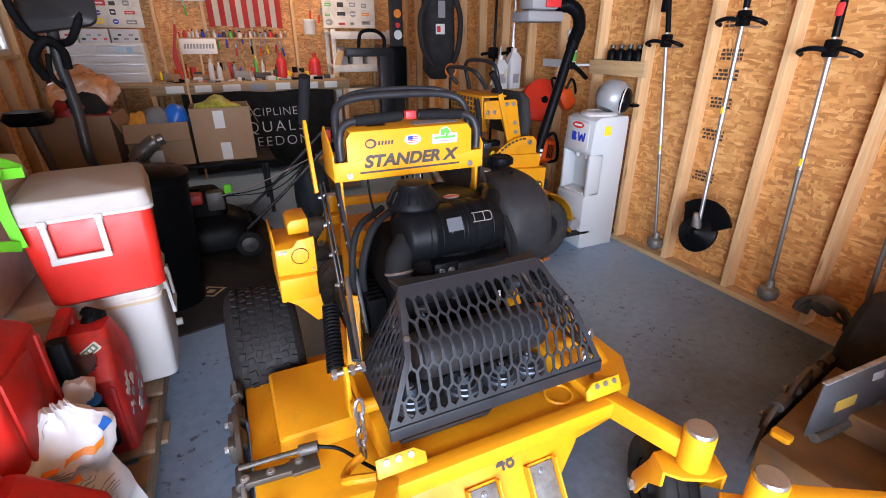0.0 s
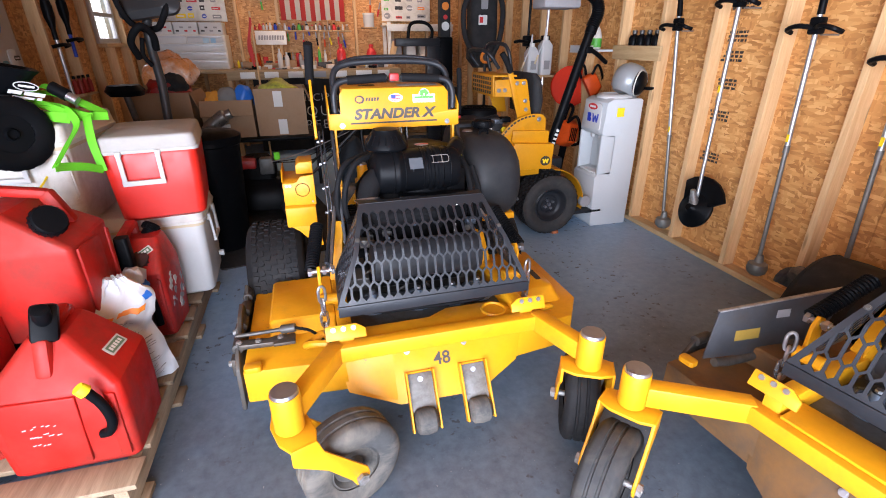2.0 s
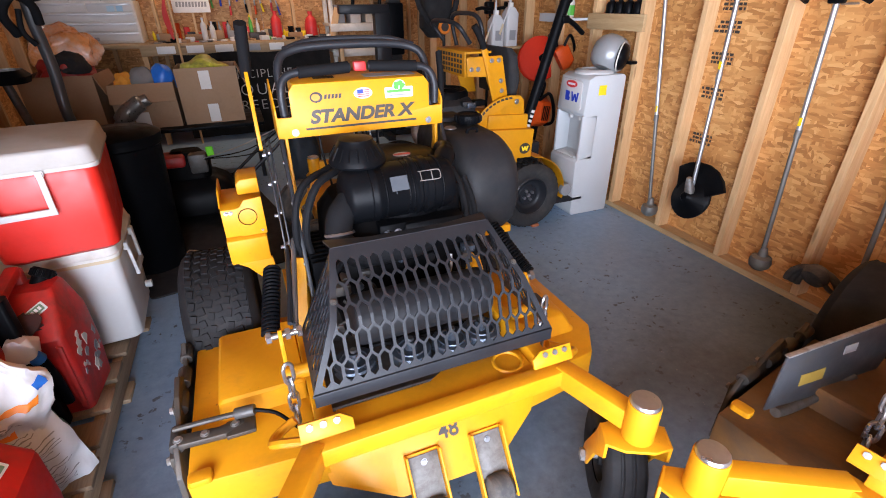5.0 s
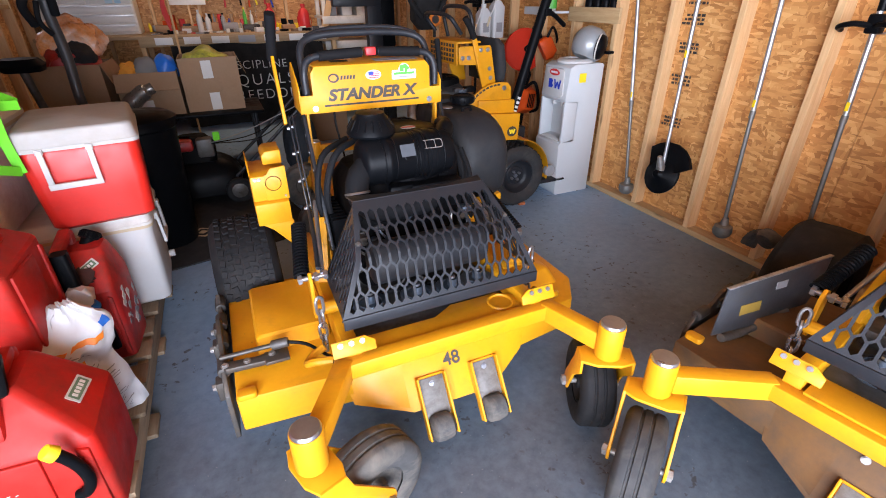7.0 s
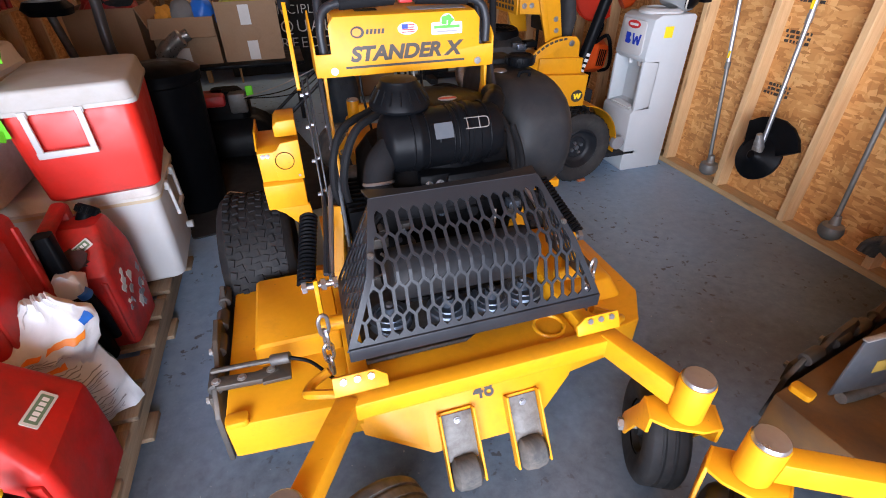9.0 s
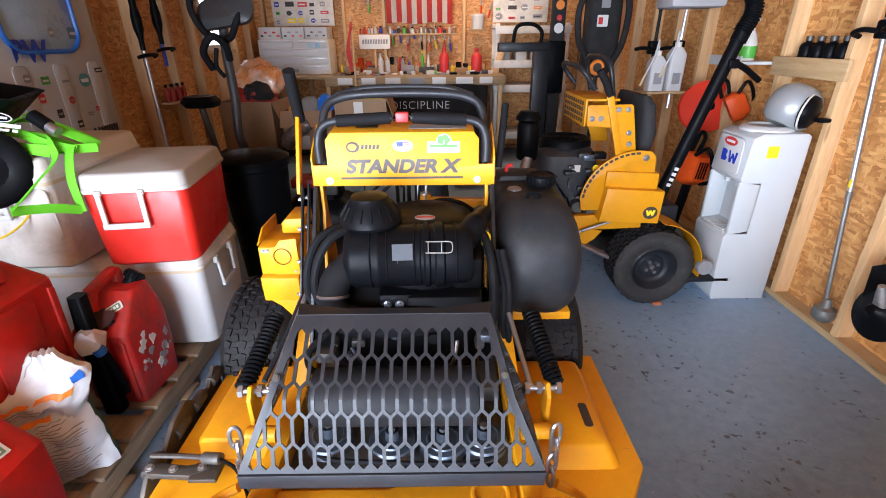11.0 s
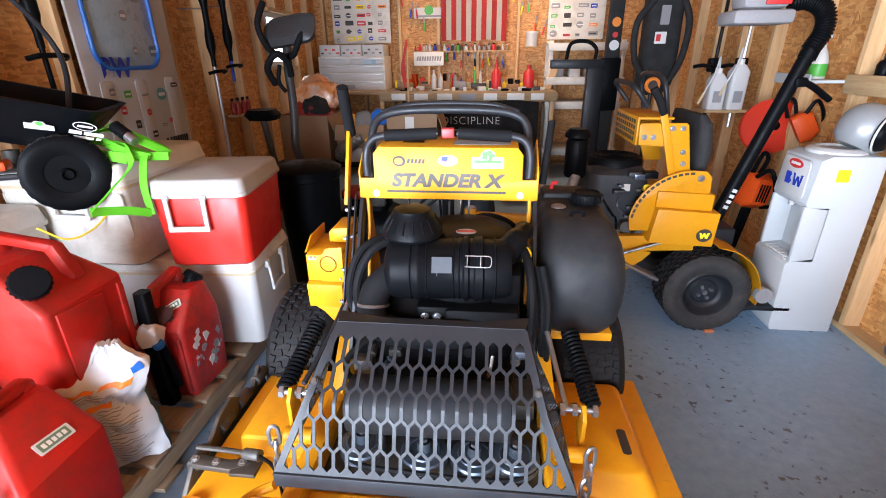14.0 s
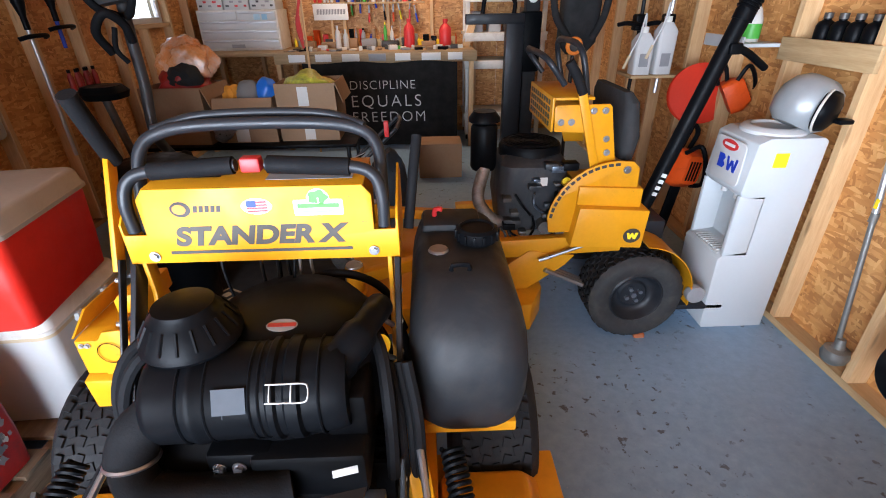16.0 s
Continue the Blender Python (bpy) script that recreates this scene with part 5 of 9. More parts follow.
    for k in range(14):
        same_part("grip_rib", nib, cap, Matrix.Translation((0.480, 0.735, 0)) @ Matrix.Rotation(2 * math.pi * k / 14, 4, "Z"))
    bm = B()
    lathe(bm, [(0.026, 0.985), (0.026, 1.004), (0.022, 1.008), (0.0, 1.008)], 18, Matrix.Translation((0.379, 0.690, 0.0)))
    part("fuel_gauge", bm, STEEL, tank)
    bm = B()
    tube(bm, [(0.408, 0.592, 0.995), (0.408, 0.585, 1.018), (0.446, 0.585, 1.018), (0.446, 0.592, 0.995)], 0.006, 6, 2)
    part("handle", bm, BLACK, tank)
    bm = B()
    tube(bm, [(0.372, 0.86, 1.02), (0.374, 0.85, 1.045), (0.392, 0.84, 1.05)], 0.007, 6, 2)
    part("fuel_valve", bm, PRINT_RED, tank)
    # shelf that carries the tank
    bm = B()
    box(bm, (0.300, 0.47, 0.600), (0.560, 0.86, 0.632), 0.004)
    box(bm, (0.300, 0.46, 0.50), (0.312, 0.56, 0.66), 0.002)
    part("tank_shelf", bm, paint, t)
    drive_wheel(t, -0.604, 0.80, 0.288, 0.268, -1, not chute)
    drive_wheel(t, 0.530, 0.80, 0.288, 0.262, 1, not chute)
    # chute latch assembly at the side of the deck
    bm = B()
    prism(bm, [(-0.02, 0.13), (0.50, 0.12), (0.53, 0.30), (0.50, 0.40), (0.44, 0.345), (0.36, 0.36), (0.30, 0.415), (0.22, 0.40), (0.14, 0.345), (0.06, 0.36), (0.0, 0.30)], 0.016, Matrix.Translation((-0.742, 0, 0)) @ Matrix(((0, 0, 1, 0), (1, 0, 0, 0), (0, 1, 0, 0), (0, 0, 0, 1))), 0.003)
    latch = part("chute_bracket", bm, GRIMY_STEEL, t, "greasy dark steel chute bracket")
    for y in (0.06, 0.21, 0.33, 0.46):
        bm = B()
        cyl(bm, (-0.732, y, 0.352), (-0.732, y + 0.075, 0.352), 0.021, seg=12, bev=0.003)
        part("hinge_knuckle", bm, GRIMY_STEEL, latch)
    for y, z in ((0.10, 0.25), (0.28, 0.28), (0.42, 0.26)):
        bm = B()
        box(bm, (-0.775, y, z - 0.05), (-0.738, y + 0.05, z + 0.03), 0.006)
        bk = part("hinge_block", bm, GRIMY_STEEL, latch)
        bolt(bk, (-0.776, y + 0.025, z), (-1, 0, 0), 0.012, 0.012, STEEL_DULL)
    if chute:
        lean = Matrix.Translation((-0.622, -0.062, 0.388)) @ Matrix.Rotation(radians(-14), 4, "Z") @ Matrix.Rotation(radians(-5), 4, "Y")
        bm = B()
        prism(bm, [(0.0, 0.0), (0.46, -0.02), (0.53, 0.10), (0.55, 0.205), (0.035, 0.178)], 0.007, lean @ Matrix(((0, 0, 1, 0), (1, 0, 0, 0), (0, 1, 0, 0), (0, 0, 0, 1))), 0.002)
        ch = part("discharge_chute", bm, SHEET, t, "scuffed grey discharge chute flipped up")
        bm = B()
        beam(bm, (0.003, 0.035, 0.180), (0.003, 0.55, 0.207), 0.016, 0.006, 0.002)
        bm.transform(lean)
        part("rim", bm, STEEL_DULL, ch, "bare worn steel edge")
        bm = B()
        prism(bm, [(0.0, 0.0), (0.10, 0.0), (0.10, 0.04), (0.0, 0.04)], 0.0015, lean @ Matrix.Translation((0.0072, 0.115, 0.055)) @ Matrix(((0, 0, 1, 0), (1, 0, 0, 0), (0, 1, 0, 0), (0, 0, 0, 1))))
        part("warning_label", bm, surface("faded_yellow_label", (0.28, 0.18, 0.03), 0.6, vary=0.2), ch)
        bm = B()
        prism(bm, [(0.0, 0.0), (0.055, 0.0), (0.055, 0.03), (0.0, 0.03)], 0.0015, lean @ Matrix.Translation((0.0072, 0.275, 0.125)) @ Matrix(((0, 0, 1, 0), (1, 0, 0, 0), (0, 1, 0, 0), (0, 0, 0, 1))))
        part("label", bm, PRINT_GREY, ch)
        bm = B()
        tube(bm, [(-0.60, -0.02, 0.37), (-0.585, 0.06, 0.36), (-0.55, 0.20, 0.38), (-0.53, 0.30, 0.40)], 0.016, 10, 5)
        part("hinge_rod", bm, GREY_METAL, ch)
    if not chute:
        bm = B()
        prism(bm, [(-0.735, 0.050), (-0.725, 0.030), (-0.60, 0.022), (-0.55, 0.045), (-0.55, 0.075), (-0.62, 0.060), (-0.72, 0.072)], 0.022, Matrix.Translation((0, 0.02, 0.352)), 0.005)
        cl = part("clamp_lever", bm, GRIMY_STEEL, latch, "dull steel toggle clamp")
        bm = B()
        tube(bm, [(-0.738, 0.105, 0.384), (-0.64, 0.098, 0.388), (-0.545, 0.078, 0.402)], 0.008, 8, 2)
        part("clamp_rod", bm, GRIMY_STEEL, cl)
        bm = B()
        cyl(bm, (-0.57, 0.083, 0.398), (-0.515, 0.072, 0.405), 0.017, seg=10, bev=0.002)
        part("adjuster_nut", bm, GREY_METAL, cl)
        bm = B()
        box(bm, (-0.60, 0.03, 0.358), (-0.52, 0.09, 0.372), 0.003)
        part("clamp_base", bm, GRIMY_STEEL, cl)
        for q in ((-0.725, 0.07), (-0.655, 0.065), (-0.575, 0.07)):
            bolt(cl, (q[0], q[1], 0.374), (0, 0, 1), 0.009, 0.008, STEEL_DULL)
        bm = B()
        tube(bm, [(-0.52, 0.072, 0.405), (-0.46, 0.04, 0.40), (-0.41, -0.02, 0.385), (-0.38, -0.08, 0.40)], 0.006, 6, 4)
        part("cable", bm, BLACK, latch)
    bm = B()
    prism(bm, rounded(-0.70, -0.075, -0.64, -0.035, 0.012), 0.022, Matrix.Translation((0, 0, 0.331)), 0.003)
    part("deck_tab", bm, paint, deck)
    # operator platform at the back
    bm = B()
    box(bm, (-0.28, 0.85, 0.14), (0.28, 1.25, 0.165), 0.006)
    box(bm, (-0.30, 0.66, 0.14), (0.30, 0.85, 0.48), 0.01)
    part("platform", bm, BLACK_POWDER, t)
    return t


mower_near = mower(pose(0.795, 1.5, 0), "yellow stand-on mower with black guard and fuel tank", YELLOW, RUBBER_DUSTY, ((20, 0.165), 62), ((0.143, -0.24), (0.063, -0.23)), number="48")
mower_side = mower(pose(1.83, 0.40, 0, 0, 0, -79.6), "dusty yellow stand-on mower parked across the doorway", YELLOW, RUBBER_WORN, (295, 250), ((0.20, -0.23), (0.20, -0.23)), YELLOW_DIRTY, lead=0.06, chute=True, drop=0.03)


# ---------------------------------------------------------------- right-hand wall
YZ = Matrix(((0, 0, 1, 0), (1, 0, 0, 0), (0, 1, 0, 0), (0, 0, 0, 1)))   # outline x, y -> world y, z; thickness along x


def water_cooler():
    t = thing("water_cooler", "white upright water cooler with a dispenser recess", "water cooler", pose(2.58, 3.10, 0))
    bm = B()
    # side profile seen along y: x outwards, z up
    prof = [(0.0, 0.0), (0.32, 0.0), (0.32, 0.995), (0.30, 1.01), (0.06, 1.01), (0.012, 0.985), (-0.005, 0.76), (0.012, 0.735), (0.105, 0.725), (0.105, 0.455), (0.0, 0.440), (-0.022, 0.415), (-0.012, 0.03)]
    prism(bm, prof, 0.31, Matrix.Translation((0, 0.31, 0)) @ Matrix.Rotation(radians(90), 4, "X"), 0.006)
    body = part("body", bm, WHITE_CLEAN, t)
    bm = B()
    box(bm, (-0.004, 0.0, 0.43), (0.12, 0.025, 0.745), 0.006)
    part("side_cheek", bm, WHITE_CLEAN, t)
    bm = B()
    box(bm, (-0.004, 0.285, 0.43), (0.12, 0.31, 0.745), 0.006)
    part("side_cheek", bm, WHITE_CLEAN, t)
    bm = B()
    for k in range(9):
        box(bm, (-0.008, 0.05 + 0.023 * k, 0.438), (0.095, 0.062 + 0.023 * k, 0.450), 0.002)
    box(bm, (-0.015, 0.035, 0.430), (0.10, 0.275, 0.440), 0.003)
    part("drip_tray", bm, WHITE, t)
    for y in (0.10, 0.20):
        bm = B()
        cyl(bm, (0.05, y, 0.70), (0.05, y, 0.735), 0.016, seg=12)
        part("tap", bm, WHITE, t)
    bm = B()
    prism(bm, rounded(0.04, 0.77, 0.27, 0.975, 0.03), 0.010, Matrix.Translation((-0.012, 0, 0)) @ YZ, 0.004)
    face = part("front_panel", bm, WHITE, t)
    bm = B()
    lathe(bm, [(0.135, 1.005), (0.135, 1.020), (0.120, 1.034), (0.095, 1.036), (0.085, 1.026), (0.0, 1.024)], 32, Matrix.Translation((0.165, 0.155, 0)))
    part("bottle_collar", bm, WHITE, t)
    fm = Matrix.Translation((-0.0145, 0, 0)) @ YZ
    sticker(face, [(0.155 + 0.062 * math.cos(a), 0.945 + 0.024 * math.sin(a)) for a in (math.pi * k / 10 for k in range(20))], fm, PRINT_RED, h=0.0015)
    sticker(face, rounded(0.115, 0.938, 0.195, 0.952, 0.003), Matrix.Translation((-0.0015, 0, 0)) @ fm, CHALK, h=0.001)
    for pts in ([(0.215, 0.83), (0.215, 0.895), (0.175, 0.895), (0.165, 0.880), (0.175, 0.863), (0.160, 0.847), (0.172, 0.83)],
                [(0.150, 0.895), (0.138, 0.83), (0.120, 0.83), (0.108, 0.865), (0.096, 0.83), (0.080, 0.83), (0.066, 0.895), (0.082, 0.895), (0.090, 0.855), (0.100, 0.882), (0.116, 0.882), (0.128, 0.855), (0.136, 0.895)]):
        sticker(face, pts, fm, PRINT_BLUE, h=0.0015)
    sticker(body, rounded(0.100, 0.880, 0.162, 0.945, 0.002), Matrix.Translation((0, -0.0005, 0)) @ Matrix.Rotation(radians(90), 4, "X"), PRINT_YELLOW, "paper_note", 0.0012)
    return t


water_cooler()


def helmet():
    t = thing("helmet", "silver helmet with black visor on top of the water cooler", "helmet", pose(2.795, 3.220, 1.037) @ Matrix.Scale(0.93, 4))
    bm = B()
    lathe(bm, [(0.085, 0.0), (0.118, 0.03), (0.132, 0.09), (0.128, 0.15), (0.105, 0.20), (0.065, 0.232), (0.0, 0.242)], 30, Matrix.Rotation(radians(24), 4, "Y") @ Matrix.Diagonal((1.08, 1, 1, 1)))
    part("shell", bm, SILVER, t)
    bm = B()
    m = pose(0.062, -0.074, 0.088, 0, 98, -52)
    lathe(bm, [(0.094, 0.0), (0.096, 0.020), (0.084, 0.046), (0.052, 0.064), (0.0, 0.068)], 24, m @ Matrix.Diagonal((1.0, 1.15, 1, 1)))
    part("visor", bm, BLACK, t)
    bm = B()
    torus(bm, 0.097, 0.006, m @ Matrix.Translation((0, 0, 0.012)) @ Matrix.Diagonal((1.0, 1.12, 1, 1)), 28, 6)
    part("visor_trim", bm, WHITE_GRIMY, t)
    bm = B()
    box(bm, (0.10, -0.16, 0.035), (0.17, -0.10, 0.058), 0.008)
    part("peak", bm, BLACK, t)
    return t


helmet()


def string_trimmer(label, top, foot, upper, lower, split, head, loop_z, red=True):
    """A long-shafted garden tool hung on the studs."""
    t = thing("string_trimmer", label, "string trimmer", group="garden tools on the stud wall")
    top, foot = Vector(top), Vector(foot)
    mid = top.lerp(foot, split)
    bm = B()
    tube(bm, [top, mid], 0.0125, 10, 1)
    shaft = part("shaft", bm, upper, t, "bright aluminium shaft")
    bm = B()
    tube(bm, [mid, foot], 0.0115, 10, 1)
    cyl(bm, mid + Vector((0, 0, 0.02)), mid - Vector((0, 0, 0.02)), 0.015, seg=10)
    part("lower_shaft", bm, lower, t)
    sticker(shaft, [(-0.008, -0.02), (0.008, -0.02), (0.008, 0.02), (-0.008, 0.02)], Matrix.Translation(mid + Vector((-0.0142, 0, 0.06))) @ Matrix.Rotation(radians(-90), 4, "Y") @ Matrix.Rotation(radians(90), 4, "Z"), PRINT_YELLOW)
    lp = top.lerp(foot, (top.z - loop_z) / (top.z - foot.z))
    bm = B()
    for s in (-1, 1):
        tube(bm, [lp + Vector((-0.01, 0, 0.0)), lp + Vector((-0.05, s * 0.06, 0.01)), lp + Vector((-0.045, s * 0.12, -0.005)), lp + Vector((0.0, s * 0.13, -0.02))], 0.012, 8, 4)
    box(bm, lp - Vector((0.025, 0.03, 0.03)), lp + Vector((0.025, 0.03, 0.05)), 0.010)
    part("loop_handle", bm, BLACK, t)
    bm = B()
    up = lp + Vector((0, 0, 0.06))
    tube(bm, [up, lp.lerp(top, 0.55) + Vector((0, 0, 0.03)), top], 0.017, 10, 4)
    box(bm, top - Vector((0.028, 0.022, 0.12)), top + Vector((0.016, 0.022, 0.02)), 0.010)
    part("rear_grip", bm, BLACK, t)
    if red:
        bm = B()
        q = lp.lerp(top, 0.45)
        box(bm, q - Vector((0.024, 0.016, 0.03)), q + Vector((0.0, 0.016, 0.03)), 0.008)
        part("trigger_housing", bm, PRINT_RED, t)
    if head == "bump":
        bm = B()
        lathe(bm, [(0.016, 0.10), (0.026, 0.055), (0.050, 0.045), (0.056, 0.015), (0.050, -0.01), (0.030, -0.028), (0.0, -0.030)], 22, Matrix.Translation(foot))
        part("line_head", bm, SHAFT_DARK, t)
    elif head == "guard":
        hm = Matrix.Translation(foot) @ Matrix.Rotation(radians(-72), 4, "Y")
        bm = B()
        lathe(bm, [(0.02, 0.06), (0.045, 0.03), (0.118, 0.012), (0.128, 0.0), (0.122, -0.02), (0.06, -0.024), (0.0, -0.026)], 30, hm)
        part("line_head", bm, BLACK, t)
        bm = B()
        wing = [(0.10 * math.cos(a), 0.10 * math.sin(a)) for a in (radians(d) for d in range(-20, 150, 17))]
        wing += [(0.215 * math.cos(a), 0.215 * math.sin(a)) for a in (radians(d) for d in range(95, -31, -18))]
        prism(bm, wing, 0.03, hm @ Matrix.Rotation(radians(-50), 4, "Z") @ Matrix.Translation((0, 0, -0.012)), 0.006)
        part("debris_guard", bm, BLACK, t)
        bm = B()
        lathe(bm, [(0.014, 0.14), (0.022, 0.10), (0.030, 0.05), (0.036, 0.03)], 14, Matrix.Translation(foot) @ Matrix.Rotation(radians(-20), 4, "Y"))
        part("gearbox", bm, STEEL_DULL, t)
    else:
        bm = B()
        tube(bm, [foot, foot + Vector((-0.02, 0.02, -0.05)), foot + Vector((-0.05, 0.06, -0.05)), foot + Vector((-0.08, 0.10, 0.0))], 0.0115, 8, 5)
        part("curved_shaft", bm, lower, t)
        bm = B()
        for k in range(3):
            a = [(0.15 * math.cos(q), 0.15 * math.sin(q)) for q in (radians(d) for d in range(0, 190, 15))]
            tube(bm, [foot + Vector((-0.08 + 0.02 * k, 0.12 + x * (0.85 - 0.1 * k), -0.07 + z * 0.75 - 0.01 * k)) for x, z in a], 0.018, 8, 1)
        lathe(bm, [(0.05, 0.03), (0.06, 0.0), (0.05, -0.03), (0.0, -0.035)], 18, Matrix.Translation(foot + Vector((-0.10, 0.12, 0.02))) @ Matrix.Rotation(radians(60), 4, "Y"))
        part("debris_guard", bm, RUBBER_DUSTY, t)
    bm = B()
    hz = lp + Vector((0.04, 0, -0.03))
    tube(bm, [hz, hz + Vector((0.06, 0, 0)), hz + Vector((0.12, 0, 0.0))], 0.005, 6, 1)
    part("hook", bm, STEEL_DULL, t)
    return t


string_trimmer("string trimmer with weathered green-grey lower shaft and round head", (2.93, 2.965, 1.80), (2.935, 2.70, 0.13), ALU, SHAFT_DARK, 0.62, "bump", 1.50, False)
string_trimmer("string trimmer with bright shaft and round black guard", (2.85, 2.365, 1.92), (2.80, 2.300, 0.40), ALU, ALU, 0.55, "guard", 1.61, False)
string_trimmer("string trimmer with long pale shaft and dusty round head", (2.90, 1.93, 1.86), (2.905, 1.850, 0.15), ALU, SHAFT_DARK, 0.58, "bump", 1.465)
string_trimmer("string trimmer with curved lower shaft and black guard", (2.90, 1.485, 1.66), (2.90, 1.405, 0.26), ALU, SHAFT_DARK, 0.52, "curved", 1.33)

# printed grade stamps on the sheathing
for k, z in enumerate((1.62, 1.437, 1.321, 1.154, 0.955, 0.678)):
    random.seed(20 + k)
    for r in range(3):
        y = 2.46
        while y < 2.60:
            w = random.uniform(0.008, 0.03)
            bm = B()
            box(bm, (3.0625, y, z - 0.035 + 0.024 * r), (3.0638, y + w, z - 0.020 + 0.024 * r))
            part("stamp_bar", bm, INK, wall_east)
            y += w + random.uniform(0.004, 0.012)


def plank_shelf():
    t = thing("wall_shelf", "short pine plank shelf nailed between wall studs", "shelf")
    bm = B()
    box(bm, (2.95, 3.08, 1.270), (2.974, 3.66, 1.375), 0.003)
    part("front_board", bm, PINE_Y, t)
    bm = B()
    box(bm, (2.976, 3.16, 1.335), (3.06, 3.62, 1.353), 0.002)
    part("shelf_board", bm, PINE_Y, t)
    return t


plank_shelf()
for k in range(4):
    t = thing("bottle", "small black bottle with a dark cap on a plank shelf", "bottle", pose(3.018, 3.22 + 0.09 * k, 1.354), "black bottles on the plank shelf")
    bm = B()
    lathe(bm, [(0.036, 0.0), (0.038, 0.01), (0.038, 0.075), (0.030, 0.092), (0.016, 0.10), (0.016, 0.108)], 18)
    part("bottle_body", bm, BLACK, t)
    bm = B()
    lathe(bm, [(0.019, 0.106), (0.019, 0.130), (0.0, 0.131)], 14)
    part("cap", bm, GREY_METAL, t)

t = thing("wall_shelf", "small white shelf bracket holding a spray bottle", "shelf")
bm = B()
box(bm, (2.76, 3.66, 1.325), (2.974, 4.02, 1.343), 0.003)
box(bm, (2.755, 3.66, 1.315), (2.764, 4.02, 1.375), 0.002)
part("tray", bm, WHITE_CLEAN, t)
t = thing("spray_bottle", "clear spray bottle with white trigger and green liquid", "spray bottle", pose(2.87, 3.80, 1.344))
bm = B()
lathe(bm, [(0.044, 0.0), (0.046, 0.02), (0.045, 0.10), (0.030, 0.15), (0.015, 0.175), (0.014, 0.20)], 20)
part("bottle_body", bm, WHITE_GRIMY, t)
bm = B()
lathe(bm, [(0.0465, 0.015), (0.0468, 0.05), (0.0463, 0.085)], 20)
part("liquid_band", bm, PRINT_GREEN, t)
bm = B()
cyl(bm, (0, 0, 0.198), (0, 0, 0.222), 0.018, seg=14)
part("collar", bm, PRINT_RED, t)
bm = B()
box(bm, (-0.055, -0.012, 0.222), (0.03, 0.012, 0.252), 0.006)
box(bm, (-0.05, -0.008, 0.175), (-0.04, 0.008, 0.226), 0.003)
part("trigger", bm, WHITE, t)

# sprayer jugs in a holder
t = thing("jug_holder", "pine ledge on a stud holding sprayer jugs", "shelf")
bm = B()
box(bm, (2.50, 4.34, 1.085), (2.976, 4.60, 1.105), 0.002)
part("ledge", bm, PINE_X, t)
for k, (x, h) in enumerate(((2.575, 0.20), (2.715, 0.26))):
    t = thing("spray_jug", "white plastic sprayer jug with hose and nozzle", "jug", pose(x, 4.42, 1.106), "sprayer jugs on the ledge")
    bm = B()
    loft(bm, [(0, rounded(-0.058, -0.055, 0.058, 0.055, 0.02)), (h, rounded(-0.060, -0.057, 0.060, 0.057, 0.02)), (h + 0.05, rounded(-0.03, -0.03, 0.03, 0.03, 0.012))])
    part("jug_body", bm, WHITE, t)
    bm = B()
    cyl(bm, (0, 0, h + 0.05), (0, 0, h + 0.085), 0.025, seg=14)
    part("cap", bm, WHITE_GRIMY, t)
    bm = B()
    tube(bm, [(0, 0, h + 0.08), (-0.02, -0.03, h + 0.16), (-0.05, -0.06, h + 0.05), (-0.10, -0.06, h - 0.08)], 0.006, 8, 5)
    part("hose", bm, WHITE, t)
    bm = B()
    tube(bm, [(-0.10, -0.06, h - 0.08), (-0.13, -0.06, h - 0.16)], 0.010, 8, 1)
    part("nozzle", bm, CREAM, t)
    sticker(t, rounded(-0.03, 0.05, 0.03, 0.13, 0.004), Matrix.Translation((0, -0.0575, 0)) @ Matrix.Rotation(radians(90), 4, "X"), PRINT_GREY, "label")

# red hose reel and orange saw on the wall
t = thing("cord_reel", "round red plastic cord reel hung on the wall", "reel", pose(2.90, 4.20, 1.005))
bm = B()
lathe(bm, [(0.05, -0.05), (0.175, -0.045), (0.185, -0.03), (0.175, -0.02), (0.06, -0.015), (0.06, 0.03), (0.175, 0.035), (0.185, 0.045), (0.0, 0.05)], 36, Matrix.Rotation(radians(75), 4, "X") @ Matrix.Rotation(radians(-14), 4, "Y"))
part("drum", bm, REEL_RED, t)
bm = B()
lathe(bm, [(0.03, 0.0), (0.032, 0.02), (0.0, 0.024)], 16, Matrix.Rotation(radians(75), 4, "X") @ Matrix.Translation((0, 0, 0.048)))
part("hub", bm, BLACK, t)


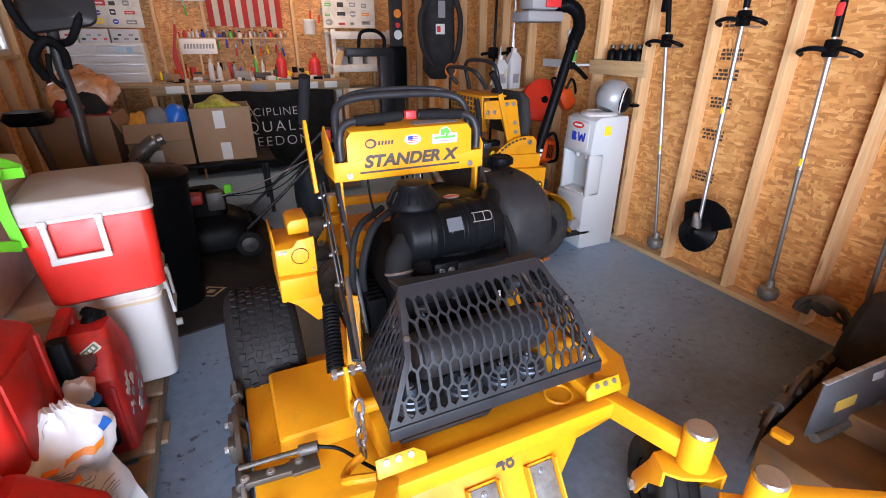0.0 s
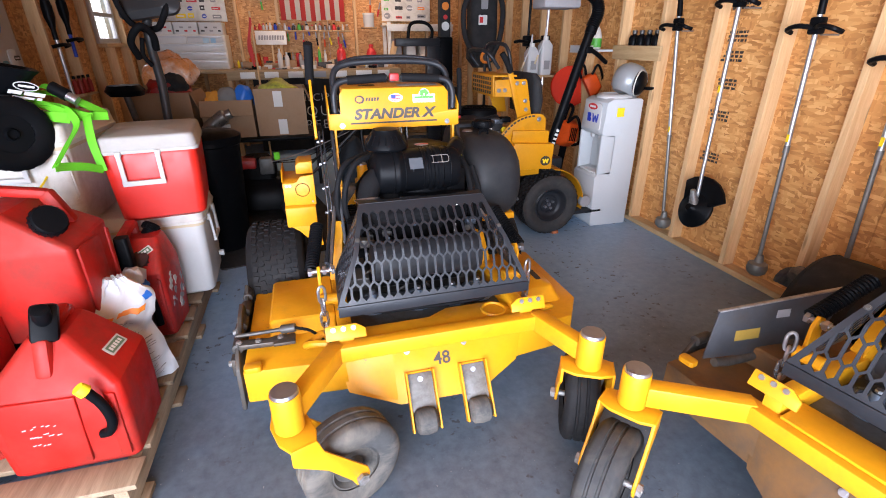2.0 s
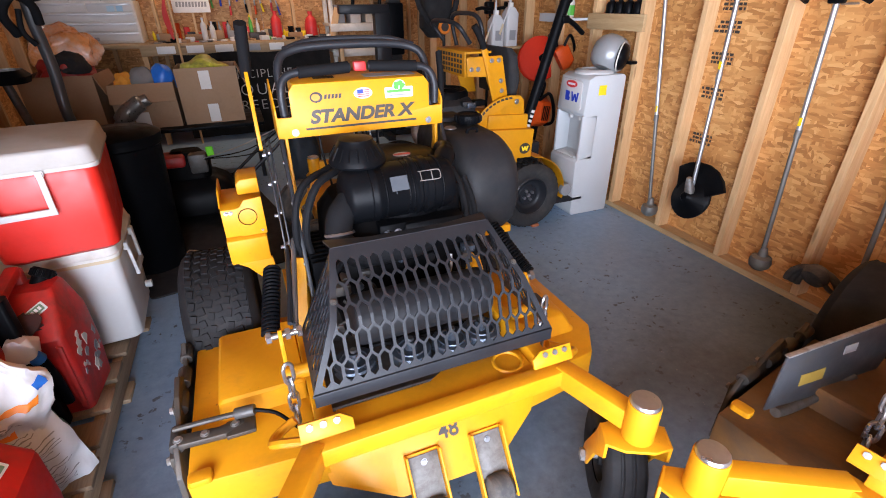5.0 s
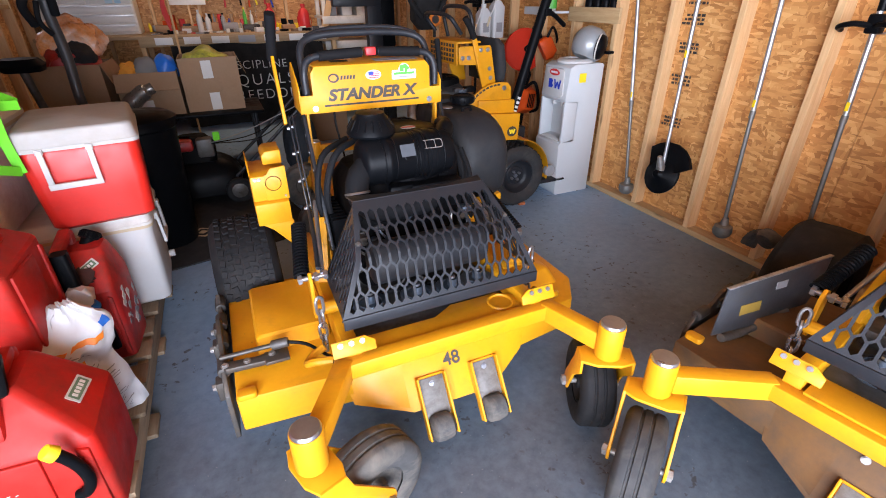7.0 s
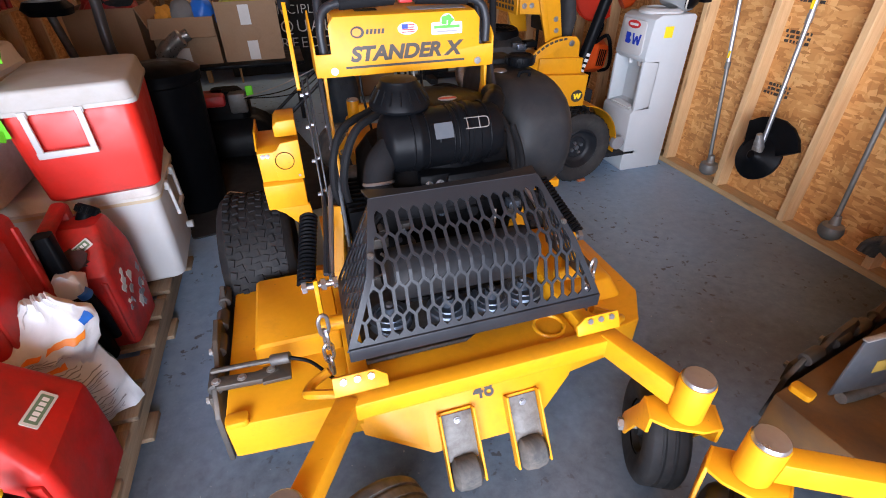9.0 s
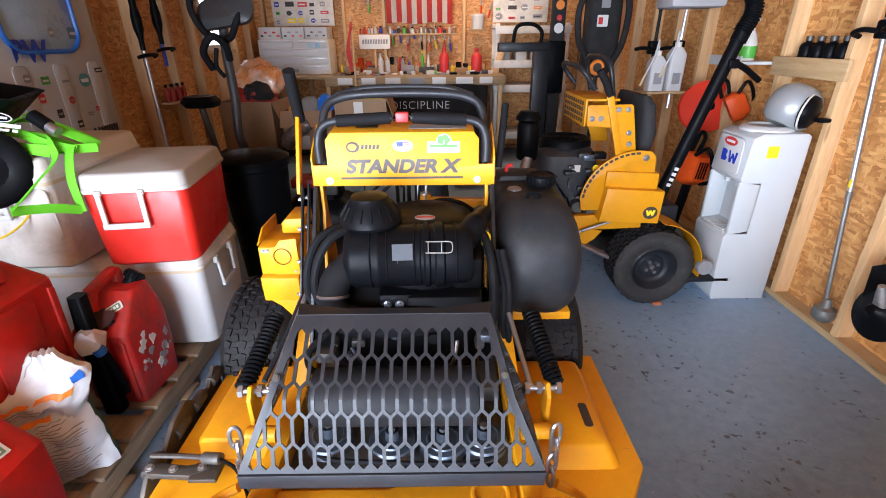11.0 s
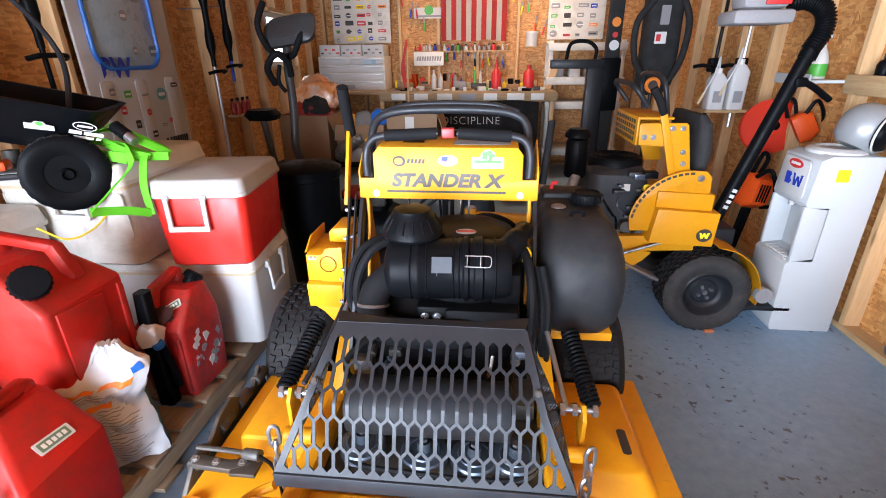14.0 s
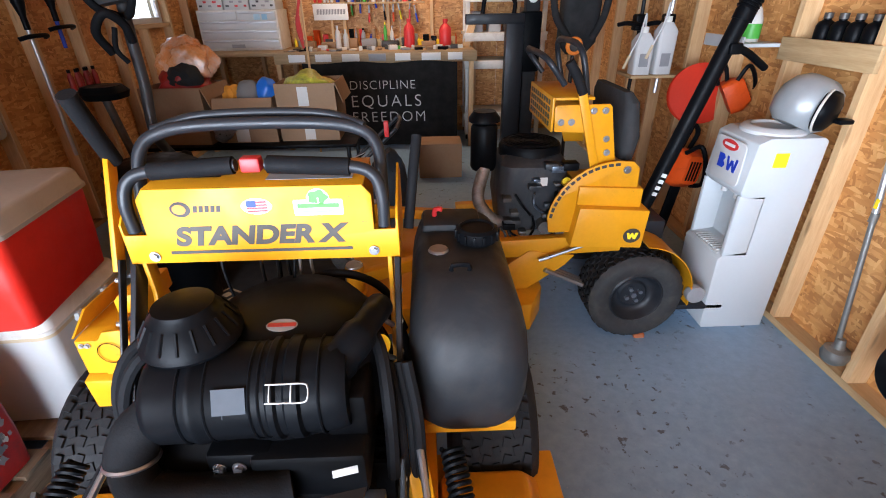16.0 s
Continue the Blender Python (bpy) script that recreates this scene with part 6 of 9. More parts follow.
def chainsaw(label, m, bar):
    t = thing("chainsaw", label, "chainsaw", m, "saws on the wall")
    bm = B()
    loft(bm, [(0.0, rounded(-0.08, -0.11, 0.08, 0.11, 0.03)), (0.07, rounded(-0.085, -0.12, 0.085, 0.12, 0.04)), (0.14, rounded(-0.06, -0.08, 0.06, 0.09, 0.03))])
    part("engine_housing", bm, ORANGE, t)
    bm = B()
    tube(bm, [(-0.06, 0.10, 0.10), (-0.06, 0.16, 0.19), (0.0, 0.06, 0.21), (0.06, -0.06, 0.18), (0.06, -0.10, 0.10)], 0.014, 8, 5)
    tube(bm, [(0, 0.11, 0.05), (0, 0.22, 0.07), (0, 0.25, 0.02), (0, 0.11, -0.01)], 0.014, 8, 5)
    part("handle", bm, BLACK, t)
    if bar:
        bm = B()
        prism(bm, rounded(-0.04, -0.52, 0.04, -0.10, 0.038), 0.012, Matrix.Translation((0.03, 0, 0.02)), 0.002)
        part("guide_bar_cover", bm, BLACK, t)
    for k in range(4):
        bm = B()
        box(bm, (-0.04 + 0.022 * k, -0.06, 0.1405), (-0.028 + 0.022 * k, 0.06, 0.146), 0.002)
        part("cooling_slot", bm, BLACK, t)
    return t


chainsaw("orange chainsaw hung beside the red reel", pose(2.92, 3.95, 1.02, 60, 0, 70) @ Matrix.Scale(0.82, 4), False)
chainsaw("orange chainsaw with black bar cover hung upright", pose(2.72, 3.95, 0.62, 90, 10, 15), True)

# leaf blower with its long black tube
t = thing("leaf_blower", "grey and black leaf blower with a long black tube", "leaf blower")
bm = B()
tube(bm, [(2.604, 3.45, 1.53), (2.335, 3.46, 0.617), (2.26, 3.47, 0.36)], 0.037, 18, 1)
cyl(bm, (2.598, 3.45, 1.50), (2.586, 3.45, 1.46), 0.044, seg=20)
tub = part("blower_tube", bm, BLACK, t, "glossy black plastic tube")
bm = B()
pts = curve_points([(2.598, 3.45, 1.51), (2.635, 3.45, 1.60), (2.62, 3.46, 1.69), (2.54, 3.47, 1.74), (2.45, 3.48, 1.73)], 7)
tube(bm, pts, 0.04, 16, 1)
for a, b in zip(pts, pts[1:]):
    q = (b - a).to_track_quat("Z", "Y").to_matrix().to_4x4()
    q.translation = a
    torus(bm, 0.042, 0.006, q, 18, 6)
part("flexible_hose", bm, BLACK, t)
bm = B()
box(bm, (2.16, 3.40, 1.63), (2.46, 3.62, 1.70), 0.02)
box(bm, (2.20, 3.42, 1.70), (2.44, 3.60, 1.95), 0.04)
part("fan_housing", bm, PRINT_GREY, t)
bm = B()
box(bm, (2.30, 3.395, 1.72), (2.42, 3.41, 1.86), 0.004)
part("cover", bm, PRINT_RED, t)
bm = B()
tube(bm, [(2.56, 3.43, 1.36), (2.66, 3.45, 1.32), (2.78, 3.48, 1.25)], 0.017, 10, 4)
box(bm, (2.54, 3.40, 1.32), (2.60, 3.44, 1.37), 0.01)
part("control_grip", bm, BLACK, t)
d = (Vector((2.335, 3.46, 0.617)) - Vector((2.604, 3.45, 1.53))).normalized()
for k in range(4):
    p = Vector((2.342, 3.42, 0.64)) - d * (0.035 * k)
    bm = B()
    box(bm, (-0.013, -0.002, -0.010), (0.013, 0.002, 0.010), 0.0, Matrix.Translation(p) @ Matrix.Rotation(radians(17), 4, "Y"))
    part("print_bar", bm, CHALK, tub)
bm = B()
tube(bm, [(2.95, 3.56, 1.90), (2.5, 3.54, 1.90)], 0.012, 8, 1)
part("wall_bracket", bm, STEEL_DULL, t)

# pole tools hanging further back
for x, z0, z1 in ((2.80, 0.95, 1.95), (2.60, 0.5, 2.0)):
    t = thing("pole_tool", "thin metal pole tool hanging on the back studs", "pole tool", group="pole tools")
    bm = B()
    tube(bm, [(x, 4.60, z0), (x + 0.02, 4.60, z1)], 0.013, 8, 1)
    part("pole", bm, ALU if x > 2.7 else BLACK, t)
    bm = B()
    tube(bm, [(x - 0.02, 4.54, 1.40), (x - 0.12, 4.50, 1.41), (x - 0.16, 4.54, 1.40)], 0.014, 8, 4)
    box(bm, (x - 0.03, 4.57, 1.36), (x + 0.04, 4.65, 1.46), 0.012)
    part("handle", bm, BLACK, t)
    bm = B()
    tube(bm, [(x, 4.60, 1.90), (2.985, 4.60, 1.90)], 0.006, 6, 1)
    part("hook", bm, STEEL_DULL, t)


# ---------------------------------------------------------------- mower beside the water cooler
def side_mower():
    t = thing("stand_on_mower", "yellow stand-on mower standing sideways before the cooler", "mower", group="stand-on mowers")
    for yy, side in ((3.145, 1), (3.95, -1)):
        m = Matrix.Translation((2.165, yy, 0.238)) @ Matrix.Rotation(radians(-90 * side), 4, "Z")
        tyre = part("drive_wheel", tyre_mesh(B(), 0.238, 0.235, 0.132, m), RUBBER_WORN, t, "treaded turf tyre on a black rim")
        if side > 0:
            tread(tyre, 0.238, 0.235, m, 30, 0.009, 6)
        turn = m @ Matrix.Rotation(radians(90), 4, "Y")
        bm = B()
        lathe(bm, [(0.136, 0.096), (0.128, 0.102), (0.120, 0.094), (0.110, 0.062), (0.088, 0.046), (0.074, 0.046), (0.064, 0.056), (0.0, 0.056)], 32, turn, False)
        part("rim", bm, BLACK_POWDER, tyre)
        for k in range(5):
            rr = 0.036 if k < 4 else 0
            a = Vector((rr * math.cos(1.571 * k + 0.5), rr * math.sin(1.571 * k + 0.5), 0.056))
            bm = B()
            cyl(bm, a, a + Vector((0, 0, 0.018)), 0.011 if k < 4 else 0.015, seg=6, m=turn)
            part("lug_nut", bm, STEEL, tyre)
    XZ = Matrix.Rotation(radians(90), 4, "X")   # outline x, y -> world x, z; thickness along -y
    def plate(name, pts, y, h, bev=0.004, mat=YELLOW):
        bm = B()
        prism(bm, pts, h, Matrix.Translation((0, y + h, 0)) @ XZ, bev)
        return part(name, bm, mat, t)
    pod = plate("side_pod", [(1.775, 0.575), (2.105, 0.560), (2.115, 0.745), (1.80, 0.765)], 3.02, 0.30)
    plate("pod_step", [(1.795, 0.765), (2.085, 0.745), (2.085, 0.835), (1.80, 0.850)], 3.06, 0.26)
    arch = [(1.70, 0.60)] + [(1.985 + 0.30 * math.cos(radians(a)), 0.635 + 0.30 * math.sin(radians(a))) for a in range(172, 88, -9)] + [(2.045, 0.93), (2.075, 0.90), (2.08, 0.80), (1.82, 0.80), (1.80, 0.60)]
    ar = plate("arch_plate", arch, 3.08, 0.012, 0.002)
    bolt(ar, (2.02, 3.079, 0.895), (0, -1, 0), 0.012)
    for k in range(14):
        a = radians(170 - 6 * k)
        bm = B()
        box(bm, (-0.010, -0.002, -0.006), (0.010, 0.002, 0.006), 0, Matrix.Translation((1.985 + 0.285 * math.cos(a), 3.078, 0.635 + 0.285 * math.sin(a))) @ Matrix.Rotation(-a + radians(90), 4, "Y"))
        part("scale_mark", bm, INK, ar)
    sticker(pod, [(2.052 + 0.040 * math.cos(a), 0.625 + 0.036 * math.sin(a)) for a in (math.pi * k / 10 for k in range(20))], Matrix.Translation((0, 3.0195, 0)) @ XZ, INK, "logo")
    sticker(pod, [(2.026, 0.640), (2.036, 0.608), (2.046, 0.608), (2.053, 0.622), (2.060, 0.608), (2.070, 0.608), (2.080, 0.640), (2.066, 0.640), (2.062, 0.626), (2.055, 0.640), (2.048, 0.640), (2.042, 0.626), (2.038, 0.640)], Matrix.Translation((0, 3.0180, 0)) @ XZ, PRINT_YELLOW, "logo")
    tw = plate("tower", [(1.822, 0.88), (1.925, 0.88), (1.918, 0.92), (1.872, 1.150), (1.862, 1.161), (1.640, 1.160), (1.630, 1.150), (1.636, 1.050), (1.763, 1.043)], 3.085, 0.012, 0.002)
    for x, z in ((1.865, 1.015), (1.875, 0.955), (1.795, 1.135), (1.845, 1.135), (1.660, 1.090), (1.705, 1.090)):
        bolt(tw, (x, 3.084, z), (0, -1, 0), 0.010)
    plate("tower", [(1.822, 0.88), (1.925, 0.88), (1.872, 1.150), (1.640, 1.160), (1.636, 1.050), (1.763, 1.043)], 3.55, 0.012, 0.002)
    bm = B()
    box(bm, (1.622, 3.10, 1.045), (1.634, 3.55, 1.190), 0.004)
    con = part("console", bm, YELLOW, t)
    bm = B()
    box(bm, (1.634, 3.10, 1.176), (1.80, 3.55, 1.188), 0.003)
    part("console_top", bm, YELLOW, con)
    for r in range(4):
        for k in range(9):
            bm = B()
            box(bm, (1.6205, 3.14 + 0.044 * k, 1.062 + 0.030 * r), (1.6220, 3.168 + 0.044 * k, 1.082 + 0.030 * r))
            part("slot", bm, INK, con)
    bm = B()
    beam(bm, (1.828, 3.075, 0.885), (1.730, 3.075, 1.225), 0.012, 0.036, 0.002, up=(1, 0, 0))
    lv = part("height_lever", bm, YELLOW, t)
    bm = B()
    tube(bm, [(1.738, 3.075, 1.205), (1.705, 3.075, 1.275), (1.668, 3.075, 1.330)], 0.020, 12, 3)
    part("grip", bm, GRIP, lv)
    bm = B()
    tube(bm, [(1.68, 3.15, 1.23), (1.60, 3.16, 1.33), (1.58, 3.36, 1.35), (1.60, 3.56, 1.33), (1.68, 3.57, 1.23)], 0.013, 10, 5)
    tube(bm, [(1.78, 3.15, 1.19), (1.74, 3.16, 1.36), (1.73, 3.36, 1.39), (1.74, 3.56, 1.36), (1.78, 3.57, 1.19)], 0.013, 10, 5)
    part("grab_bar", bm, BLACK_POWDER, t)
    bm = B()
    loft(bm, [(0.90, rounded(1.965, 3.14, 2.03, 3.60, 0.03)), (1.00, rounded(1.960, 3.13, 2.045, 3.61, 0.04)), (1.15, rounded(1.955, 3.14, 2.02, 3.60, 0.03)), (1.19, rounded(1.955, 3.18, 1.995, 3.56, 0.02))])
    part("hip_pad", bm, CLOTH_BLACK, t, "black padded operator cushion")
    # engine
    bm = B()
    loft(bm, [(0.56, rounded(1.44, 3.20, 1.74, 3.52, 0.05)), (0.70, rounded(1.42, 3.18, 1.76, 3.54, 0.06)), (0.88, rounded(1.43, 3.18, 1.75, 3.54, 0.08)), (0.92, rounded(1.46, 3.22, 1.72, 3.50, 0.10))])
    eng = part("engine", bm, DUSTY_ENGINE, t, "dusty grey-black petrol engine with a round fan cover")
    eng.location.x = 0.055
    bm = B()
    lathe(bm, [(0.150, 0.90), (0.150, 0.935), (0.140, 0.955), (0.0, 0.960)], 30, Matrix.Translation((1.59, 3.36, 0)))
    for k in range(5):
        torus(bm, 0.03 + 0.024 * k, 0.003, Matrix.Translation((1.59, 3.36, 0.960)), 26, 5)
    part("fan_cover", bm, BLACK, eng)
    sticker(eng, rounded(1.60, 0.795, 1.645, 0.835, 0.003), Matrix.Translation((0, 3.176, 0)) @ XZ, TAPE, "label")
    bm = B()
    lathe(bm, [(0.016, 0.0), (0.020, 0.02), (0.020, 0.04), (0.0, 0.042)], 14, pose(1.725, 3.18, 0.81, 70, 0, 0))
    part("oil_cap", bm, PRINT_YELLOW, eng)
    bm = B()
    tube(bm, [(1.66, 3.17, 0.62), (1.69, 3.15, 0.70), (1.71, 3.17, 0.78)], 0.012, 8, 3)
    cyl(bm, (1.64, 3.19, 0.60), (1.64, 3.13, 0.60), 0.032, seg=16)
    cyl(bm, (1.72, 3.19, 0.56), (1.72, 3.14, 0.56), 0.026, seg=16)
    part("oil_filter", bm, GREY_METAL, eng)
    rnd = random.Random(31)
    for k in range(26):
        x, z = rnd.uniform(1.43, 1.75), rnd.uniform(0.56, 0.90)
        w = rnd.uniform(0.010, 0.035)
        bm = B()
        if k % 3:
            box(bm, (x - w, 3.155 - rnd.uniform(0, 0.02), z - w * 0.5), (x + w, 3.20, z + w * 0.5), 0.004)
        else:
            tube(bm, [(x, 3.165, z), (x + rnd.uniform(-0.06, 0.06), 3.145, z - 0.05), (x + rnd.uniform(-0.10, 0.10), 3.17, z - 0.11)], 0.006, 6, 4)
        part("engine_fitting", bm, rnd.choice((DUSTY_ENGINE, GREY_METAL, BLACK, DUSTY_ENGINE, PULLEY)), eng)
    bm = B()
    lathe(bm, [(0.0, -0.11), (0.055, -0.105), (0.062, -0.09), (0.062, 0.09), (0.055, 0.105), (0.0, 0.11)], 24, pose(1.36, 3.30, 0.95, 0, 0, 0))
    lathe(bm, [(0.035, 0.10), (0.072, 0.12), (0.072, 0.135), (0.05, 0.165), (0.0, 0.168)], 24, pose(1.36, 3.30, 0.95, 0, 0, 0))
    part("air_cleaner", bm, BLACK, eng)
    bm = B()
    tube(bm, [(1.36, 3.26, 0.86), (1.33, 3.22, 0.72), (1.40, 3.20, 0.62), (1.46, 3.22, 0.60)], 0.03, 12, 5)
    part("exhaust_pipe", bm, STEEL_DULL, eng)
    # frame
    bm = B()
    beam(bm, (1.30, 3.12, 0.50), (2.06, 3.12, 0.53), 0.05, 0.09, 0.004)
    part("frame_rail", bm, YELLOW, t)
    bm = B()
    beam(bm, (1.30, 3.60, 0.50), (2.06, 3.60, 0.53), 0.05, 0.09, 0.004)
    part("frame_rail", bm, YELLOW, t)
    bm = B()
    prism(bm, [(1.50, 0.20), (1.80, 0.42), (1.84, 0.47), (1.62, 0.50), (1.40, 0.34)], 0.012, Matrix.Translation((0, 3.10, 0)) @ XZ, 0.002)
    prism(bm, [(0.72, 2.95), (1.62, 2.95), (1.70, 3.10), (1.70, 3.75), (1.60, 3.85), (0.72, 3.85)], 0.15, Matrix.Translation((0.0, 0, 0.14)), 0.006)
    part("deck", bm, YELLOW, t)
    bm = B()
    tube(bm, [(1.66, 3.05, 0.47), (1.90, 3.06, 0.55)], 0.008, 8, 1)
    part("linkage", bm, STEEL, t)
    for k in range(3):
        bm = B()
        tube(bm, [(1.70, 3.08 + 0.03 * k, 0.40), (1.90, 3.09 + 0.03 * k, 0.30)], 0.012, 8, 1)
        part("linkage", bm, STEEL, t)
    bm = B()
    pts = [(0.282 * math.cos(radians(a)), 0.282 * math.sin(radians(a))) for a in range(-12, 96, 9)]
    prism(bm, pts + [(x * 0.985, z * 0.985) for x, z in pts[::-1]], 0.20, Matrix.Translation((2.165, 3.255, 0.238)) @ XZ)
    part("fender", bm, YELLOW, t)
    bm = B()
    box(bm, (2.36, 3.10, 0.12), (2.66, 3.88, 0.15), 0.006)
    box(bm, (2.20, 3.28, 0.15), (2.36, 3.84, 0.55), 0.01)
    part("platform", bm, BLACK_POWDER, t)
    bm = B()
    lathe(bm, [(0.0, -0.02), (0.045, -0.018), (0.048, 0.0), (0.045, 0.018), (0.0, 0.02)], 20, pose(2.47, 3.07, 0.24, 90, 0, 0))
    part("trailing_wheel", bm, PRINT_GREY, t)
    for yy in (3.02, 3.78):
        caster(t, 0.80, yy, 0.50, 180, YELLOW, RUBBER_DUSTY)
        bm = B()
        beam(bm, (0.84, yy, 0.43), (1.35, yy * 0.5 + 1.68, 0.48), 0.05, 0.06, 0.004)
        part("arm", bm, YELLOW, t)
    for ob in t.children:
        kind = ob.name.split(".")[0]
        if kind in ("tower", "console", "height_lever", "grab_bar", "hip_pad"):
            ob.location = (0.058, 0.04, 0.006)
        elif kind in ("side_pod", "pod_step"):
            ob.location = (0.015, 0.0, -0.022)
    return t


side_mower()
bm = B()
box(bm, (2.19, 3.03, 0.0), (2.245, 3.09, 0.022), 0.004)
solid("wheel_chock", bm, surface("rusty_orange_block", (0.42, 0.13, 0.05), 0.8, vary=0.3), "small rust-orange block beside the mower tyre", "block")


# ---------------------------------------------------------------- coolers, cans and bag on the pallet
def pallet(x0, y0, x1, y1, boards):
    t = thing("pallet", "weathered wooden pallet with grey-brown deck boards", "pallet")
    for k in range(3):
        x = x0 + 0.02 + (x1 - x0 - 0.08) * k / 2
        bm = B()
        box(bm, (x, y0, 0.022), (x + 0.04, y1, 0.118), 0.003)
        part("stringer", bm, PALLET, t)
    random.seed(5)
    y = y0
    step = (y1 - y0) / boards
    for k in range(boards):
        w = step * random.uniform(0.62, 0.74)
        for z in (0.0, 0.118):
            if z == 0.0 and k % 3:
                continue
            bm = B()
            j = random.uniform(-0.012, 0.012)
            box(bm, (x0, y + k * step, z), (x1 + j, y + k * step + w, z + 0.020), 0.002)
            part("plank", bm, PALLET, t)
    return t


pallet(-1.35, 1.22, -0.245, 2.93, 10)


def ice_chest(label, x0, x1, y0, y1, z0, z1, body_mat, lid_mat, lid_h, end, taper=0.02, band=None, rz=0, shift=0.0, moulded=False):
    """A picnic cooler; end: which face carries the bail handle (-y or +x)."""
    t = thing("ice_chest", label, "cooler", pose((x0 + x1) / 2, (y0 + y1) / 2, z0, 0, 0, rz), "ice chests on the pallet")
    w, d, h = (x1 - x0) / 2, (y1 - y0) / 2, z1 - z0 - lid_h
    bm = B()
    loft(bm, [(0, rounded(-w + taper + 0.02, -d + taper + 0.02, w - taper - 0.02, d - taper - 0.02, 0.03)), (0.015, rounded(-w + taper, -d + taper, w - taper, d - taper, 0.04)), (h * 0.45, rounded(-w + taper * 0.6, -d + taper * 0.6, w - taper * 0.6, d - taper * 0.6, 0.04)), (h - 0.012, rounded(-w + 0.006, -d + 0.006, w - 0.006, d - 0.006, 0.04)), (h, rounded(-w + 0.01, -d + 0.01, w - 0.01, d - 0.01, 0.04))])
    part("chest", bm, body_mat, t)
    bm = B()
    loft(bm, [(h + 0.003, rounded(-w - 0.004, -d - 0.004, w + 0.004, d + 0.004, 0.04)), (h + lid_h * 0.22, rounded(-w - 0.005, -d - 0.005, w + 0.005, d + 0.005, 0.042)), (h + lid_h * 0.27, rounded(-w - 0.001, -d - 0.001, w + 0.001, d + 0.001, 0.042)), (h + lid_h * 0.86, rounded(-w + 0.006, -d + 0.006, w - 0.006, d - 0.006, 0.045)), (h + lid_h * 0.96, rounded(-w + 0.012, -d + 0.012, w - 0.012, d - 0.012, 0.045)), (h + lid_h, rounded(-w + 0.026, -d + 0.026, w - 0.026, d - 0.026, 0.04))])
    lid = part("lid", bm, lid_mat, t)
    if band:
        bm = B()
        loft(bm, [(h - 0.012, rounded(-w - 0.002, -d - 0.002, w + 0.002, d + 0.002, 0.042)), (h + 0.006, rounded(-w - 0.002, -d - 0.002, w + 0.002, d + 0.002, 0.042))])
        part("gasket", bm, band, t)
    bm = B()
    if end == "-y":
        y = -d - 0.012
        for x in (shift - 0.078, shift + 0.078):
            beam(bm, (x, y, h + 0.012), (x * 0.98, y - 0.004, h - 0.122), 0.020, 0.013, 0.004, up=(0, 1, 0))
        beam(bm, (shift - 0.088, y - 0.004, h - 0.130), (shift + 0.088, y - 0.004, h - 0.130), 0.024, 0.015, 0.004, up=(0, 1, 0))
        for x in (shift - 0.078, shift + 0.078):
            mount = B()
            box(mount, (x - 0.013, y - 0.003, h - 0.006), (x + 0.013, -d + 0.004, h + 0.016), 0.004)
            part("handle_mount", mount, WHITE, t)
    else:
        x = w + 0.012
        for y in (-0.085, 0.085):
            beam(bm, (x, y, h - 0.02), (x + 0.004, y * 0.86, h - 0.15), 0.022, 0.014, 0.004, up=(1, 0, 0))
            box(bm, (w - 0.004, y - 0.02, h - 0.03), (x + 0.006, y + 0.02, h + 0.005), 0.005)
        beam(bm, (x + 0.004, -0.085, h - 0.15), (x + 0.004, 0.085, h - 0.15), 0.024, 0.016, 0.004, up=(1, 0, 0))
        plug = B()
        cyl(plug, (w - 0.01, 0.10, 0.10), (w + 0.018, 0.10, 0.10), 0.018, seg=14)
        part("drain_plug", plug, WHITE, t)
    part("bail_handle", bm, WHITE, t)
    if moulded:
        for xa, xb in ((-0.9, -0.42), (0.52, 0.94)):
            bm = B()
            ring = rounded(w * xa, h * 0.36, w * xb, h * 0.93, 0.02)
            tube(bm, [(x, -d + 0.006 + 0.024 * (1 - z / h), z) for x, z in ring + ring[:1]], 0.004, 6, 1)
            part("moulded_frame", bm, body_mat, t)
    return t


ice_chest("large white ice chest with yellowed gasket on the pallet", -1.04, -0.180, 2.455, 2.93, 0.139, 0.620, WHITE, WHITE_GRIMY, 0.070, "+x", band=CREAM, rz=3)
ice_chest("red ice chest with a white lid and handle", -0.541, -0.135, 2.370, 2.900, 0.6215, 1.025, RED, LID_WHITE, 0.078, "-y", taper=0.022, rz=7.5, shift=-0.042)
ice_chest("old off-white ice chest draped with green webbing", -1.20, -0.600, 2.340, 2.98, 0.6215, 1.092, WHITE_GRIMY, WHITE_GRIMY, 0.095, "-y", band=CREAM, shift=0.05, moulded=True)
ice_chest("off-white ice chest carrying a broadcast spreader", -1.42, -0.97, 1.78, 2.335, 0.139, 0.925, WHITE_GRIMY, WHITE_GRIMY, 0.09, "-y")


def ribbon(bm, pts, width, side, thick=0.003):
    """A flat strap along a curve; side: the direction of its width."""
    path = curve_points(pts, 6)
    s = Vector(side).normalized() * (width / 2)
    rings = []
    for i, p in enumerate(path):
        d = (path[min(i + 1, len(path) - 1)] - path[max(i - 1, 0)]).normalized()
        n = d.cross(s).normalized() * thick
        w = n.cross(d).normalized() * (width / 2)
        rings.append([bm.verts.new(q) for q in (p - w, p + w, p + w + n, p - w + n)])
    for a, b in zip(rings, rings[1:]):
        for k in range(4):
            bm.faces.new((a[k], a[(k + 1) % 4], b[(k + 1) % 4], b[k]))
    bm.faces.new(rings[0][::-1])
    bm.faces.new(rings[-1])


